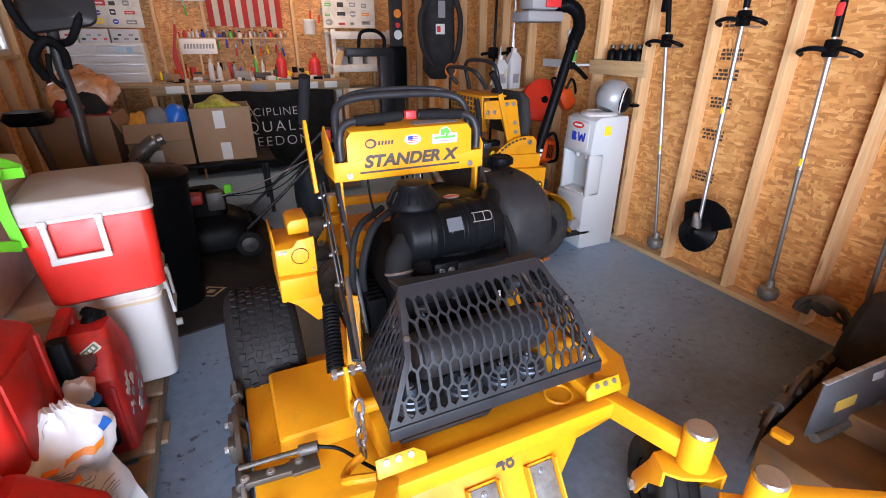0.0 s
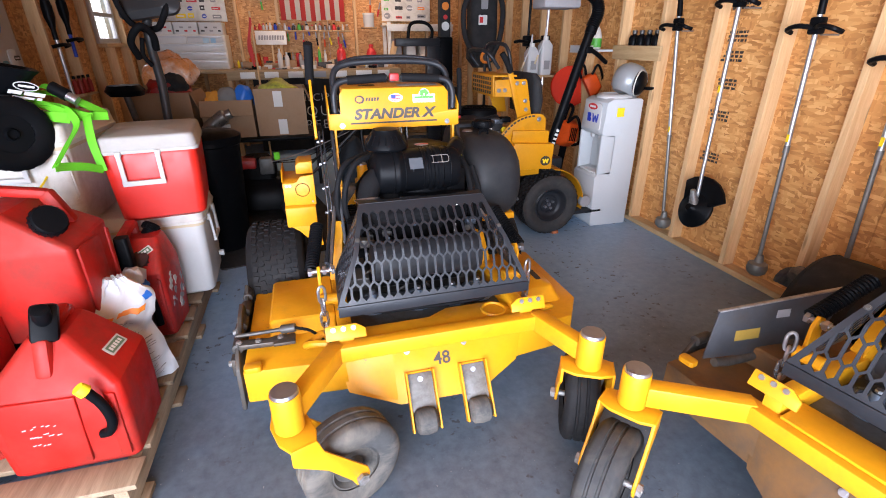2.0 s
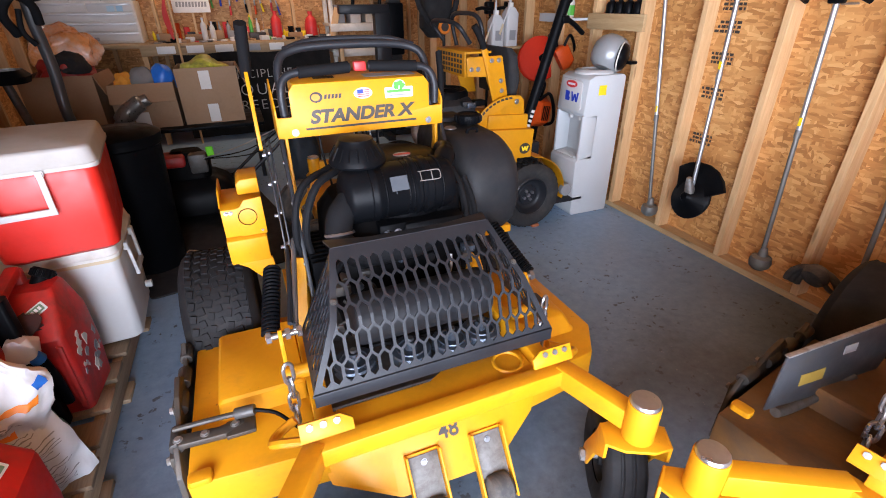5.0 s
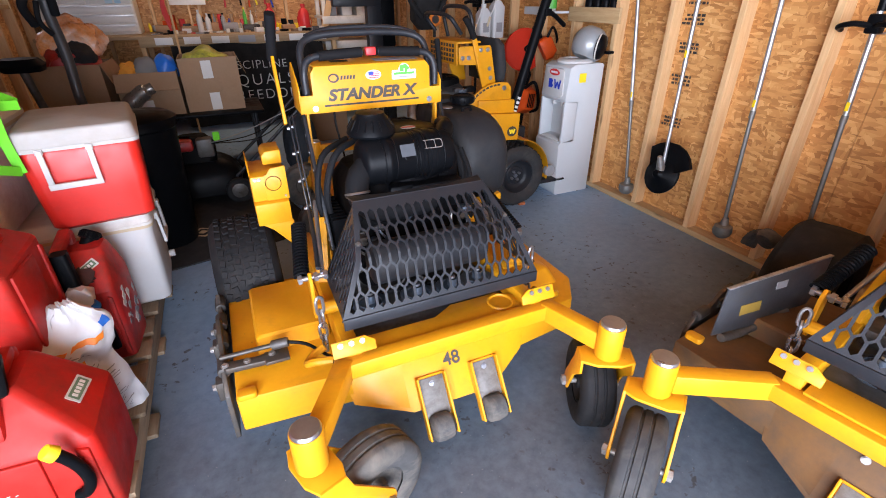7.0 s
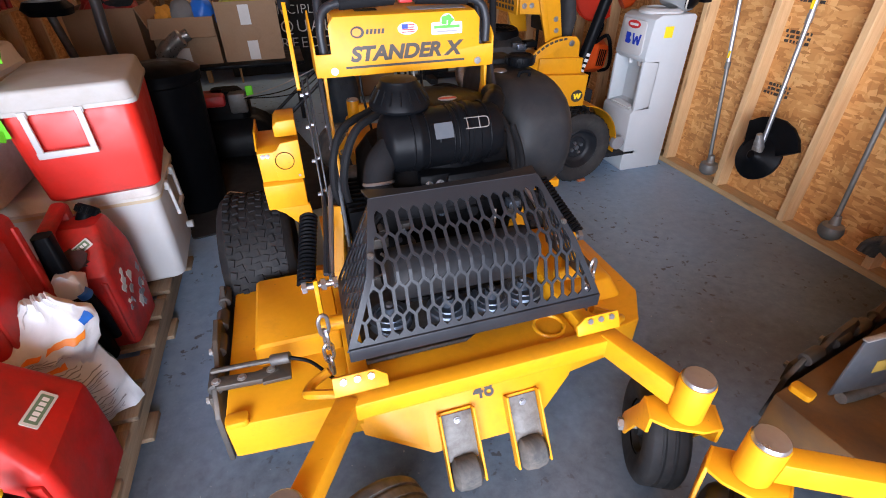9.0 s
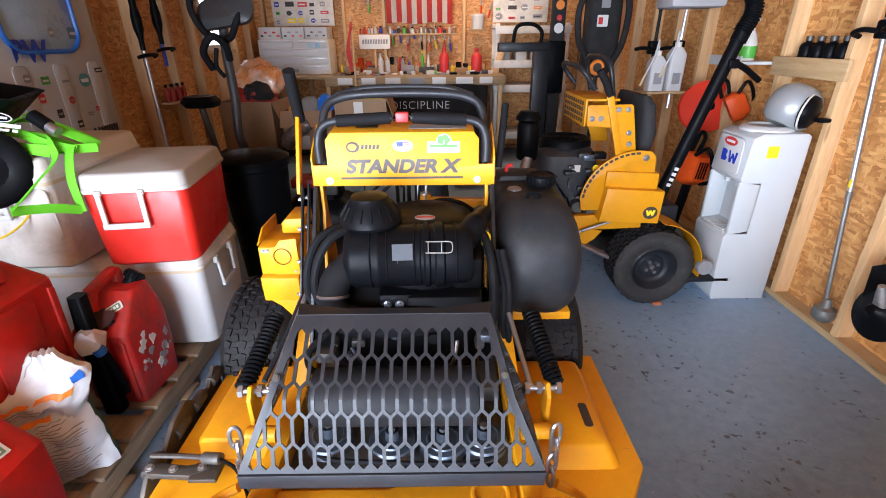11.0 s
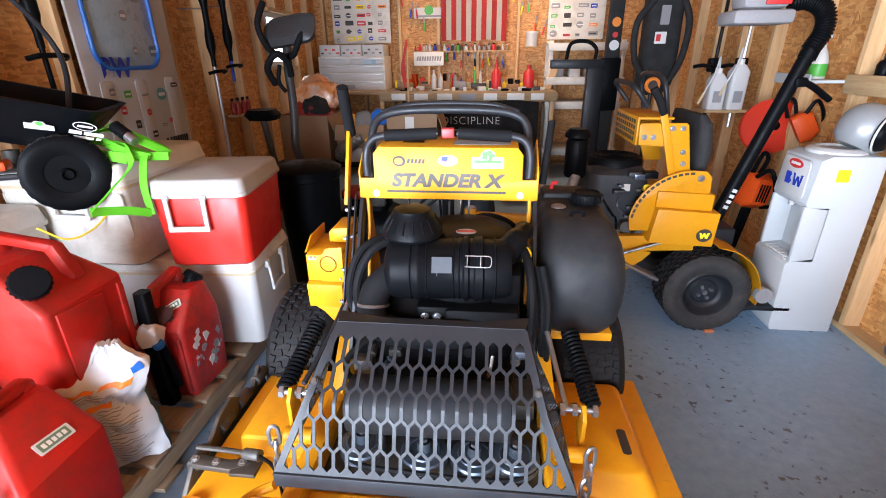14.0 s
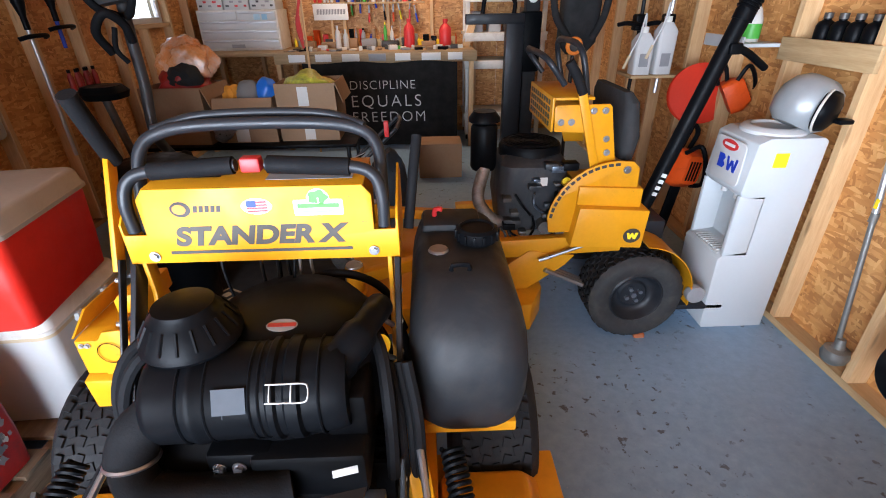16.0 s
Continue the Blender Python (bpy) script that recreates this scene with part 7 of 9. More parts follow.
t = thing("tie_down_strap", "bright lime green webbing strap draped over an ice chest", "strap", Matrix.Translation((0.03, -0.078, 0)))
for pts, side in (([(-0.66, 2.52, 1.155), (-0.60, 2.47, 1.135), (-0.572, 2.433, 1.085), (-0.588, 2.33, 1.02), (-0.604, 2.218, 0.956)], (1, 0, 0.6)),
                  ([(-0.604, 2.214, 0.956), (-0.585, 2.27, 0.945), (-0.55, 2.34, 0.925), (-0.517, 2.412, 0.893)], (0, 0, 1)),
                  ([(-0.56, 2.56, 1.118), (-0.547, 2.49, 1.112), (-0.535, 2.435, 1.02), (-0.525, 2.42, 0.95), (-0.517, 2.413, 0.886)], (1, 0, 0)),
                  ([(-0.90, 2.49, 1.155), (-0.76, 2.46, 1.140), (-0.62, 2.46, 1.120), (-0.49, 2.56, 1.104)], (0, 0.3, 1)),
                  ([(-0.86, 2.52, 1.180), (-0.72, 2.51, 1.225), (-0.67, 2.51, 1.240), (-0.58, 2.51, 1.185), (-0.50, 2.59, 1.108)], (0.3, 1, 0.4)),
                  ([(-0.92, 2.56, 1.115), (-0.80, 2.50, 1.165), (-0.68, 2.49, 1.170), (-0.56, 2.54, 1.112)], (0, 1, 0.5)),
                  ([(-0.84, 2.46, 1.110), (-0.74, 2.48, 1.180), (-0.63, 2.48, 1.140), (-0.53, 2.50, 1.108)], (0, 0.6, 0.8)),
                  ([(-0.92, 2.45, 1.112), (-0.80, 2.455, 1.135), (-0.70, 2.45, 1.125), (-0.60, 2.46, 1.105)], (0, 0.5, 0.8)),
                  ([(-0.96, 2.64, 1.110), (-0.82, 2.56, 1.195), (-0.69, 2.58, 1.205), (-0.56, 2.66, 1.110)], (0, 1, 0.3))):
    bm = B()
    ribbon(bm, pts, 0.034, side)
    part("strap_run", bm, GREEN, t)
bm = B()
tube(bm, [(-0.645, 2.49, 1.240), (-0.590, 2.48, 1.203)], 0.026, 12, 1)
r = part("ratchet", bm, BLACK, t)
bm = B()
cyl(bm, (-0.590, 2.48, 1.203), (-0.558, 2.475, 1.180), 0.020, seg=12)
part("ratchet_end", bm, STEEL, r)


def spreader():
    t = thing("broadcast_spreader", "black plastic broadcast spreader with hopper and wheels", "spreader", pose(-1.085, 2.37, 0.926, 0, 0, 26))
    bm = B()
    outer = [(0.19, rounded(-0.16, -0.13, 0.22, 0.13, 0.05)), (0.26, rounded(-0.24, -0.20, 0.33, 0.20, 0.06)), (0.37, rounded(-0.32, -0.24, 0.40, 0.24, 0.06)), (0.385, rounded(-0.335, -0.255, 0.412, 0.255, 0.06)), (0.385, rounded(-0.31, -0.23, 0.39, 0.23, 0.05)), (0.28, rounded(-0.24, -0.18, 0.31, 0.18, 0.05)), (0.22, rounded(-0.12, -0.10, 0.18, 0.10, 0.04))]
    tip = Matrix.Translation((0.25, 0, 0.36)) @ Matrix.Rotation(radians(14), 4, "Y") @ Matrix.Translation((-0.25, 0, -0.36))
    loft(bm, [(z + 0.030, pts) for z, pts in outer], tip)
    hop = part("hopper", bm, BLACK, t)
    m = tip @ Matrix.Translation((0.15, -0.220, 0.345)) @ Matrix.Rotation(radians(90 + 20), 4, "X")
    m = m @ Matrix.Translation((0, 0, 0.012))
    oval = [(math.cos(math.pi * k / 10), math.sin(math.pi * k / 10)) for k in range(20)]
    sticker(hop, [(0.02, -0.034), (0.115, -0.028), (0.115, -0.008), (0.09, -0.006), (0.082, 0.004), (0.056, 0.003), (0.046, -0.008), (0.02, -0.010)], m, PRINT_GREY_LIGHT, "label")
    sticker(hop, [(0.069 + 0.012 * x, -0.006 + 0.008 * y) for x, y in oval], m, PRINT_GREEN, "decal", h=0.0016)
    sticker(hop, [(0.215 + 0.040 * x, 0.012 + 0.019 * y) for x, y in oval], m, PRINT_GREY_LIGHT, "label")
    sticker(hop, [(0.215 + 0.036 * x, 0.012 + 0.0155 * y) for x, y in oval], m, BLACK, "decal", h=0.0014)
    sticker(hop, [(0.190, 0.008), (0.240, 0.008), (0.242, 0.017), (0.192, 0.017)], m, PRINT_GREY_LIGHT, "print_bar", h=0.0022)
    for x0, x1, y0, y1 in ((0.158, 0.200, -0.026, -0.010), (0.207, 0.272, -0.026, -0.010), (0.170, 0.238, -0.043, -0.033), (0.246, 0.262, -0.043, -0.031)):
        sticker(hop, [(x0, y0), (x1, y0), (x1 + 0.004, y1), (x0 + 0.004, y1)], m, PRINT_GREY_LIGHT, "print_bar")
    for x in (-0.35, 0.255):
        wm = Matrix.Translation((x, -0.235, 0.150)) @ Matrix.Rotation(radians(-71), 4, "Z")
        w = part("wheel", tyre_mesh(B(), 0.150, 0.085, 0.075, wm), BLACK, t, "black plastic wheel with a lugged tread")
        tread(w, 0.150, 0.085, wm, 20, 0.010, 2)
        bm = B()
        lathe(bm, [(0.076, -0.03), (0.03, -0.02), (0.02, -0.045), (0.02, 0.045), (0.03, 0.02), (0.076, 0.03)], 18, wm @ Matrix.Rotation(radians(90), 4, "Y"))
        part("hub", bm, BLACK, w)
    bm = B()
    tube(bm, [(-0.35, -0.235, 0.150), (0.255, -0.235, 0.150)], 0.012, 8, 1)
    tube(bm, [(-0.15, 0.05, 0.16), (-0.20, 0.10, 0.30), (-0.20, 0.24, 0.60), (0.0, 0.28, 0.86), (0.20, 0.24, 0.60), (0.20, 0.10, 0.30), (0.15, 0.05, 0.16)], 0.012, 8, 6)
    part("frame", bm, BLACK_POWDER, t)
    bm = B()
    lathe(bm, [(0.10, 0.14), (0.11, 0.15), (0.10, 0.16), (0.03, 0.165), (0.03, 0.22)], 20)
    part("spinner", bm, GREY_METAL, t)
    bm = B()
    box(bm, (-0.20, -0.20, 0.165), (0.05, -0.13, 0.205), 0.012)
    part("deflector", bm, ORANGE, t)
    return t


spreader()


def fuel_can(label, m, sx, sy, sz, material, cap, spout, scuffed=False, handle=(-0.30, 0.25), ring=None):
    """A red fuel can: upright front, sloped shoulder, loop handle, recessed rib, cap, spout; local front is -y."""
    t = thing("fuel_can", label, "fuel can", m, "red fuel cans")
    w, d = sx / 2, sy / 2
    bm = B()
    r = 0.024
    ring = ring or ((0.0, 0.88, 0.88, 0.88, 0.90), (0.012, 0.93, 0.93, 0.93, 0.95), (0.30, 1, 1, 1, 1), (0.60, 1, 1, 1, 1), (0.635, 1, 1, 0.99, 1), (0.655, 0.985, 0.96, 0.98, 1), (0.855, 0.80, 0.04, 0.72, 0.96), (0.880, 0.75, -0.06, 0.66, 0.88))
    loft(bm, [(sz * z, rounded(-w * a, -d * b, w * c, d * e, r, 5)) for z, a, b, c, e in ring])
    tank = new("tank", mesh_of("tank", bm, material, 23))
    tank.parent = t
    tagged(tank)
    # moulded loop handle along the top
    hx, hy = handle[0] * w, handle[1] * d
    bm = B()
    beam(bm, (hx, -d * 0.42, sz * 0.915), (hx, d * 0.84, sz * 0.975), 0.044, 0.036, 0.012)
    beam(bm, (hx, -d * 0.66, sz * 0.70), (hx, -d * 0.34, sz * 0.935), 0.046, 0.050, 0.014)
    beam(bm, (hx, d * 0.78, sz * 0.74), (hx, d * 0.80, sz * 0.985), 0.046, 0.044, 0.014)
    part("handle", bm, material, t)
    # raised panel on the front, leaving a channel for the hose
    bm = B()
    prism(bm, [(-w * 0.80, sz * 0.06), (w * 0.26, sz * 0.06), (w * 0.34, sz * 0.60), (-w * 0.80, sz * 0.62)], 0.014, Matrix.Translation((0, -d + 0.006, 0)) @ Matrix.Rotation(radians(90), 4, "X"), 0.006)
    part("moulded_panel", bm, material, t)
    bm = B()
    prism(bm, [(w * 0.68, sz * 0.06), (w * 0.86, sz * 0.06), (w * 0.90, sz * 0.58), (w * 0.74, sz * 0.60)], 0.014, Matrix.Translation((0, -d + 0.006, 0)) @ Matrix.Rotation(radians(90), 4, "X"), 0.006)
    part("moulded_rib", bm, material, t)
    if cap:
        cm = Matrix.Translation(cap[:3]) @ Euler([radians(a) for a in cap[3:6]]).to_matrix().to_4x4()
        k = cap[6]
        bm = B()
        lathe(bm, [(0.036 * k, -0.03), (0.038 * k, 0.0), (0.050 * k, 0.002), (0.051 * k, 0.028), (0.046 * k, 0.035), (0.0, 0.037)], 28, cm)
        cp = part("cap", bm, BLACK, t, "ribbed black screw cap")
        rib = B()
        cyl(rib, (0.051 * k, 0, 0.004), (0.051 * k, 0, 0.027), 0.003, seg=5)
        rib = mesh_of("grip_rib", rib, BLACK)
        for q in range(20):
            same_part("grip_rib", rib, cp, cm @ Matrix.Rotation(2 * math.pi * q / 20, 4, "Z"))
    if spout:
        pts, tip, rad = spout
        bm = B()
        tube(bm, pts, rad, 12, 6)
        sp = part("spout", bm, BLACK, t)
        bm = B()
        a, b = Vector(pts[0]), Vector(pts[1])
        q = (a - b).normalized()
        cyl(bm, a - q * 0.012, a + q * 0.016, rad * 1.45, rad * 1.25, seg=18, bev=0.002)
        part("spout_cap", bm, tip, sp)
    if scuffed:
        random.seed(14)
        for k in range(22):
            y, z = random.uniform(-d * 0.7, d * 0.75), random.uniform(sz * 0.10, sz * 0.60)
            r = random.uniform(0.006, 0.024)
            pts = [(y + r * random.uniform(0.4, 1.2) * math.cos(a), z + 1.3 * r * random.uniform(0.4, 1.2) * math.sin(a)) for a in (2 * math.pi * q / 9 for q in range(9))]
            sticker(t, pts, Matrix.Translation((w * (0.995 if z > sz * 0.28 else 0.985) - 0.0005, 0, 0)) @ Matrix(((0, 0, 1, 0), (1, 0, 0, 0), (0, 1, 0, 0), (0, 0, 0, 1))), PRINT_GREY if k % 3 else TAPE, "label_scrap", 0.0025)
    return t


HIPPED = ((0.0, 0.92, 0.90, 0.90, 0.90), (0.03, 0.98, 0.96, 0.96, 0.96), (0.30, 1, 1, 1, 1), (0.60, 1, 0.99, 1, 1), (0.635, 0.985, 0.955, 0.98, 1), (0.895, 0.42, 0.34, 0.28, 1), (0.925, 0.34, 0.26, 0.20, 0.95))
can = fuel_can("red fuel can with a white label and black spout", pose(-0.4275, 1.4775, 0.139), 0.375, 0.285, 0.48, RED_CAN, None,
               ([(0.112, -0.186, 0.335), (0.122, -0.182, 0.318), (0.142, -0.174, 0.262), (0.148, -0.168, 0.195), (0.130, -0.164, 0.150), (0.105, -0.158, 0.140)], PRINT_YELLOW, 0.0145), handle=(-0.06, 0.25), ring=HIPPED)
bm = B()
box(bm, (-0.045, -0.030, -0.075), (0.045, 0.030, 0.075), 0.014, pose(-0.005, -0.020, 0.485, -28, 12, 20) @ Matrix.Scale(0.8, 4))
cyl(bm, (0.010, -0.045, 0.545), (-0.003, -0.023, 0.495), 0.024, seg=16, bev=0.003)
part("vent_cap", bm, BLACK, can, "black plastic spout holder")
fuel_can("large red fuel can with a big black cap", pose(-0.585, 1.860, 0.4195, 0, 0, 90), 0.325, 0.345, 0.54, RED_CAN, (-0.110, -0.108, 0.432, 58, 0, -38, 1.05), None, handle=(0.25, 0.3))
dark_can = fuel_can("grimy red fuel can with torn labels and blue-tipped spout", pose(-0.395, 2.215, 0.139, 0, 0, -3), 0.225, 0.255, 0.515, RED_GRIMED, (0.020, 0.105, 0.455, -35, 30, 0, 0.72),
         ([(0.055, -0.190, 0.315), (0.058, -0.178, 0.290), (0.062, -0.160, 0.19), (0.060, -0.150, 0.085)], BLUE, 0.016), True, handle=(-0.40, 0.2))
fuel_can("red fuel can at the edge of the pallet", pose(-0.84, 1.56, 0.139, 0, 0, 5), 0.34, 0.28, 0.66, RED_CAN, None, None)
for parent, (cx, cy, cz), tilt, size, seed in ((dark_can, (0.0, -0.098, 0.386), 41, 0.062, 5), (dark_can, (0.03, -0.088, 0.372), 41, 0.030, 6)):
    random.seed(seed)
    pts = [(size * random.uniform(0.55, 1.25) * math.cos(a), 0.8 * size * random.uniform(0.55, 1.25) * math.sin(a)) for a in (2 * math.pi * q / 18 for q in range(18))]
    sticker(parent, pts, pose(cx, cy, cz, tilt, 0, 0), GRIMY_RED, "oil_stain", 0.002)
random.seed(31)
for k in range(16):
    x, z = -0.09 + 0.014 * (k % 6) + random.uniform(-0.006, 0.006), 0.20 - 0.035 * (k // 6) + random.uniform(-0.006, 0.006)
    w = random.uniform(0.006, 0.016)
    sticker(can, [(x, z), (x + w, z + 0.002), (x + w, z + 0.005), (x, z + 0.003)], Matrix.Translation((0, -0.1515, 0)) @ Matrix.Rotation(radians(90), 4, "X"), PRINT_GREY_LIGHT, "scratch", 0.0006)
t = thing("storage_tote", "black plastic tote under a fuel can", "tote", pose(-0.585, 1.87, 0.139))
bm = B()
loft(bm, [(0, rounded(-0.16, -0.11, 0.16, 0.11, 0.02)), (0.25, rounded(-0.175, -0.12, 0.175, 0.12, 0.02)), (0.25, rounded(-0.185, -0.13, 0.185, 0.13, 0.02)), (0.28, rounded(-0.185, -0.13, 0.185, 0.13, 0.02))])
part("tub", bm, BLACK, t)


def paper_label(parent, m, w=0.10, h=0.045):
    lb = sticker(parent, rounded(-w / 2, -h / 2, w / 2, h / 2, 0.004), m, TAPE, "label", 0.0012)
    sticker(lb, rounded(-w * 0.42, -h * 0.36, w * 0.42, h * 0.36, 0.003), m @ Matrix.Translation((0, 0, 0.0012)), FADED_GREEN, "label_band", 0.0006)
    for k in range(5):
        sticker(lb, rounded(-w * 0.34 + w * 0.145 * k, -h * 0.18, -w * 0.24 + w * 0.145 * k, h * 0.18, 0.001), m @ Matrix.Translation((0, 0, 0.0018)), CHALK, "print_bar", 0.0005)


cans = [o for o in scene.objects if o.name.startswith("fuel_can")]
slope = Euler((radians(41), 0, 0)).to_matrix().to_4x4()
paper_label(cans[0], Matrix.Translation((0.138, 0.022, 0.3505)) @ Matrix.Rotation(radians(43.6), 4, "Y") @ Matrix.Rotation(radians(84), 4, "Z"), 0.105, 0.040)
paper_label(cans[2], Matrix.Translation((0.030, -0.054, 0.4035)) @ slope @ Matrix.Rotation(radians(40), 4, "Z"), 0.085, 0.036)

# fertiliser bag slumped against the dark can
t = thing("seed_bag", "crumpled white bag with orange stripes and blue corner", "bag", pose(-0.342, 1.748, 0.139, 0, 0, 30))
EDGE = ((0.0, -0.195, 0.128, 0.000), (0.30, -0.215, 0.112, 0.020), (0.56, -0.215, 0.090, 0.045), (0.66, -0.195, 0.108, 0.030), (0.78, -0.150, 0.128, 0.036), (0.90, -0.060, 0.090, 0.055), (1.0, -0.020, 0.050, 0.075))


def bag_point(u, v, front):
    """u across, v up; the bag leans back, pinches and folds over at the top."""
    k = max(i for i in range(len(EDGE) - 1) if EDGE[i][0] <= v + 1e-6)
    f = (v - EDGE[k][0]) / (EDGE[k + 1][0] - EDGE[k][0])
    f = f * f * (3 - 2 * f)
    a, b, y = (EDGE[k][q] + (EDGE[k + 1][q] - EDGE[k][q]) * f for q in (1, 2, 3))
    n = noise.noise(Vector((u * 5, v * 7, 3.1))) * 0.020 + noise.noise(Vector((u * 13, v * 17, 7.7))) * 0.010 + abs(noise.noise(Vector((u * 9 + v * 12, v * 4, 1.3)))) * 0.012
    bulge = (max(0.05, math.sin(math.pi * min(1, 0.08 + v * 1.0))) ** 0.7) * (1 - (2 * u - 1) ** 4) * 0.050
    return Vector((a + (b - a) * u, y + (-bulge if front else bulge * 0.6 + 0.03) + n, max(0.004, 0.445 * v + n * 0.5)))


def bag_sheet(bm, u0, u1, v0, v1, nu, nv, front, lift=0.0):
    grid = [[bm.verts.new(bag_point(u0 + (u1 - u0) * i / nu, v0 + (v1 - v0) * j / nv, front) + Vector((0, -lift, lift * 0.3))) for i in range(nu + 1)] for j in range(nv + 1)]
    for j in range(nv):
        for i in range(nu):
            bm.faces.new((grid[j][i], grid[j][i + 1], grid[j + 1][i + 1], grid[j + 1][i]))
    return grid


BAG = surface("woven_white_bag", (0.62, 0.65, 0.68), 0.45, vary=0.08, dirt=(0.42, 0.40, 0.36), dirt_amount=0.3, dirt_scale=7, bump=0.3)
bm = B()
g1 = bag_sheet(bm, 0, 1, 0, 1, 26, 34, True)
g2 = bag_sheet(bm, 0, 1, 0, 1, 26, 34, False)
for j in range(34):
    bm.faces.new((g1[j][0], g1[j + 1][0], g2[j + 1][0], g2[j][0]))
for j in range(19, 34):
    bm.faces.new((g1[j][26], g1[j + 1][26], g2[j + 1][26], g2[j][26]))
for i in range(26):
    bm.faces.new((g1[34][i], g1[34][i + 1], g2[34][i + 1], g2[34][i]))
    bm.faces.new((g1[0][i], g1[0][i + 1], g2[0][i + 1], g2[0][i]))
bag = part("sack", bm, BAG, t)
bm = B()
side = [[bm.verts.new(bag_point(1, j / 34, f)) for f in (True, False)] for j in range(20)]
for p, q in zip(side, side[1:]):
    bm.faces.new((p[0], p[1], q[1], q[0]))
part("gusset", bm, surface("dark_green_print", (0.02, 0.10, 0.035), 0.5, vary=0.2), bag, "dark green side gusset")
for u0, u1, v0, v1, mat in ((0.04, 0.46, 0.695, 0.735, PRINT_ORANGE), (0.50, 0.84, 0.715, 0.755, PRINT_ORANGE), (0.04, 0.70, 0.545, 0.58, PRINT_ORANGE), (0.84, 0.95, 0.775, 0.83, BLUE)):
    bm = B()
    bag_sheet(bm, u0, u1, v0, v1, 12, 4, True, 0.0022)
    part("stripe", bm, mat, bag)
random.seed(3)
for k in range(22):
    v = 0.05 + 0.0225 * k
    for u0, u1 in ((0.12, random.uniform(0.40, 0.50)), (0.54, random.uniform(0.70, 0.92))):
        bm = B()
        bag_sheet(bm, u0, u1, v, v + 0.006, 8, 1, True, 0.0022)
        part("text_line", bm, PRINT_GREY, bag)
for k in range(4):
    bm = B()
    bag_sheet(bm, 0.2, 0.72 - 0.06 * k, 0.625 + 0.017 * k, 0.632 + 0.017 * k, 8, 1, True, 0.0022)
    part("text_line", bm, PRINT_GREY, bag)
t = thing("rag", "dirty white rag tucked behind the seed bag", "rag")
bm = B()
loft(bm, [(0.45, rounded(-0.415, 2.00, -0.345, 2.06, 0.02)), (0.50, rounded(-0.43, 1.99, -0.335, 2.075, 0.025)), (0.535, rounded(-0.405, 2.0, -0.35, 2.06, 0.02))])
for v in bm.verts:
    v.co += Vector((1, 1, 1)) * noise.noise(v.co * 30) * 0.015
part("cloth", bm, BAG, t)
t = thing("torch", "black hand lamp standing behind the seed bag", "torch")
bm = B()
loft(bm, [(0.139, rounded(-0.435, 2.03, -0.365, 2.09, 0.015)), (0.50, rounded(-0.435, 2.03, -0.365, 2.09, 0.015)), (0.52, rounded(-0.43, 2.035, -0.37, 2.085, 0.012)), (0.66, rounded(-0.425, 2.045, -0.375, 2.095, 0.012))])
part("housing", bm, BLACK, t)

# thin yellow cord trailing from the strap
bm = B()
tube(bm, [(-0.70, 2.38, 0.90), (-0.74, 2.30, 0.83), (-0.82, 2.24, 0.80), (-0.90, 2.20, 0.862)], 0.004, 6, 6)
solid("cord", bm, PRINT_YELLOW, "thin yellow cord hanging across an ice chest", "cord")

# ---------------------------------------------------------------- left wall
t = thing("moulded_board", "white moulded panel covered with stickers on the wall", "panel", pose(-1.455, 3.72, 1.42))
bm = B()
prism(bm, rounded(-0.44, -0.58, 0.42, 0.85, 0.04), 0.020, Matrix.Rotation(radians(0), 4, "Z") @ YZ @ Matrix.Translation((0, 0, -0.02)), 0.006)
pan = part("sheet", bm, WHITE, t)
for y in (-0.30, 0.0, 0.30):
    bm = B()
    prism(bm, rounded(y - 0.055, -0.50, y + 0.055, -0.05, 0.03), 0.008, YZ, 0.003)
    part("moulded_ridge", bm, WHITE, pan)
bm = B()
ring = rounded(-0.34, 0.02, 0.24, 0.74, 0.12, 6)
tube(bm, [(0.012, y, z) for y, z in ring + ring[:1]], 0.014, 8, 1)
part("blue_outline", bm, BLUE, t)
bm = B()
prism(bm, rounded(-0.33, 0.03, 0.23, 0.73, 0.11, 6), 0.006, YZ, 0.001)
part("tinted_window", bm, surface("tinted_sheet", (0.36, 0.48, 0.57), 0.3, vary=0.15), t)
letters("lettering", "BW", 0.16, Matrix.Translation((0.0205, -0.20, 0.02)) @ YZ, PRINT_BLUE, pan, bold=0.006)
random.seed(9)
spots = [(0.30, -0.12, 0.09, 0.04, INK), (-0.30, -0.14, 0.06, 0.06, PRINT_GREY), (-0.18, -0.16, 0.08, 0.06, PRINT_GREEN), (-0.02, -0.16, 0.08, 0.02, PRINT_GREY), (0.13, -0.20, 0.12, 0.11, surface("teal_print", (0.10, 0.32, 0.36), 0.5)), (-0.24, -0.26, 0.06, 0.07, PRINT_RED), (-0.01, -0.29, 0.06, 0.06, PRINT_RED), (-0.14, -0.36, 0.06, 0.07, INK), (0.20, -0.36, 0.05, 0.04, PRINT_RED), (0.12, -0.38, 0.06, 0.03, PRINT_GREY), (0.0, -0.44, 0.06, 0.06, INK), (0.16, 0.09, 0.12, 0.09, surface("slate_print", (0.12, 0.18, 0.22), 0.5)), (-0.05, 0.30, 0.08, 0.09, PRINT_GREY), (0.08, 0.42, 0.10, 0.05, PRINT_GREY), (-0.24, 0.46, 0.13, 0.04, PRINT_BLUE), (0.0, 0.10, 0.05, 0.07, PRINT_GREY), (-0.10, 0.50, 0.06, 0.12, PRINT_GREY)]
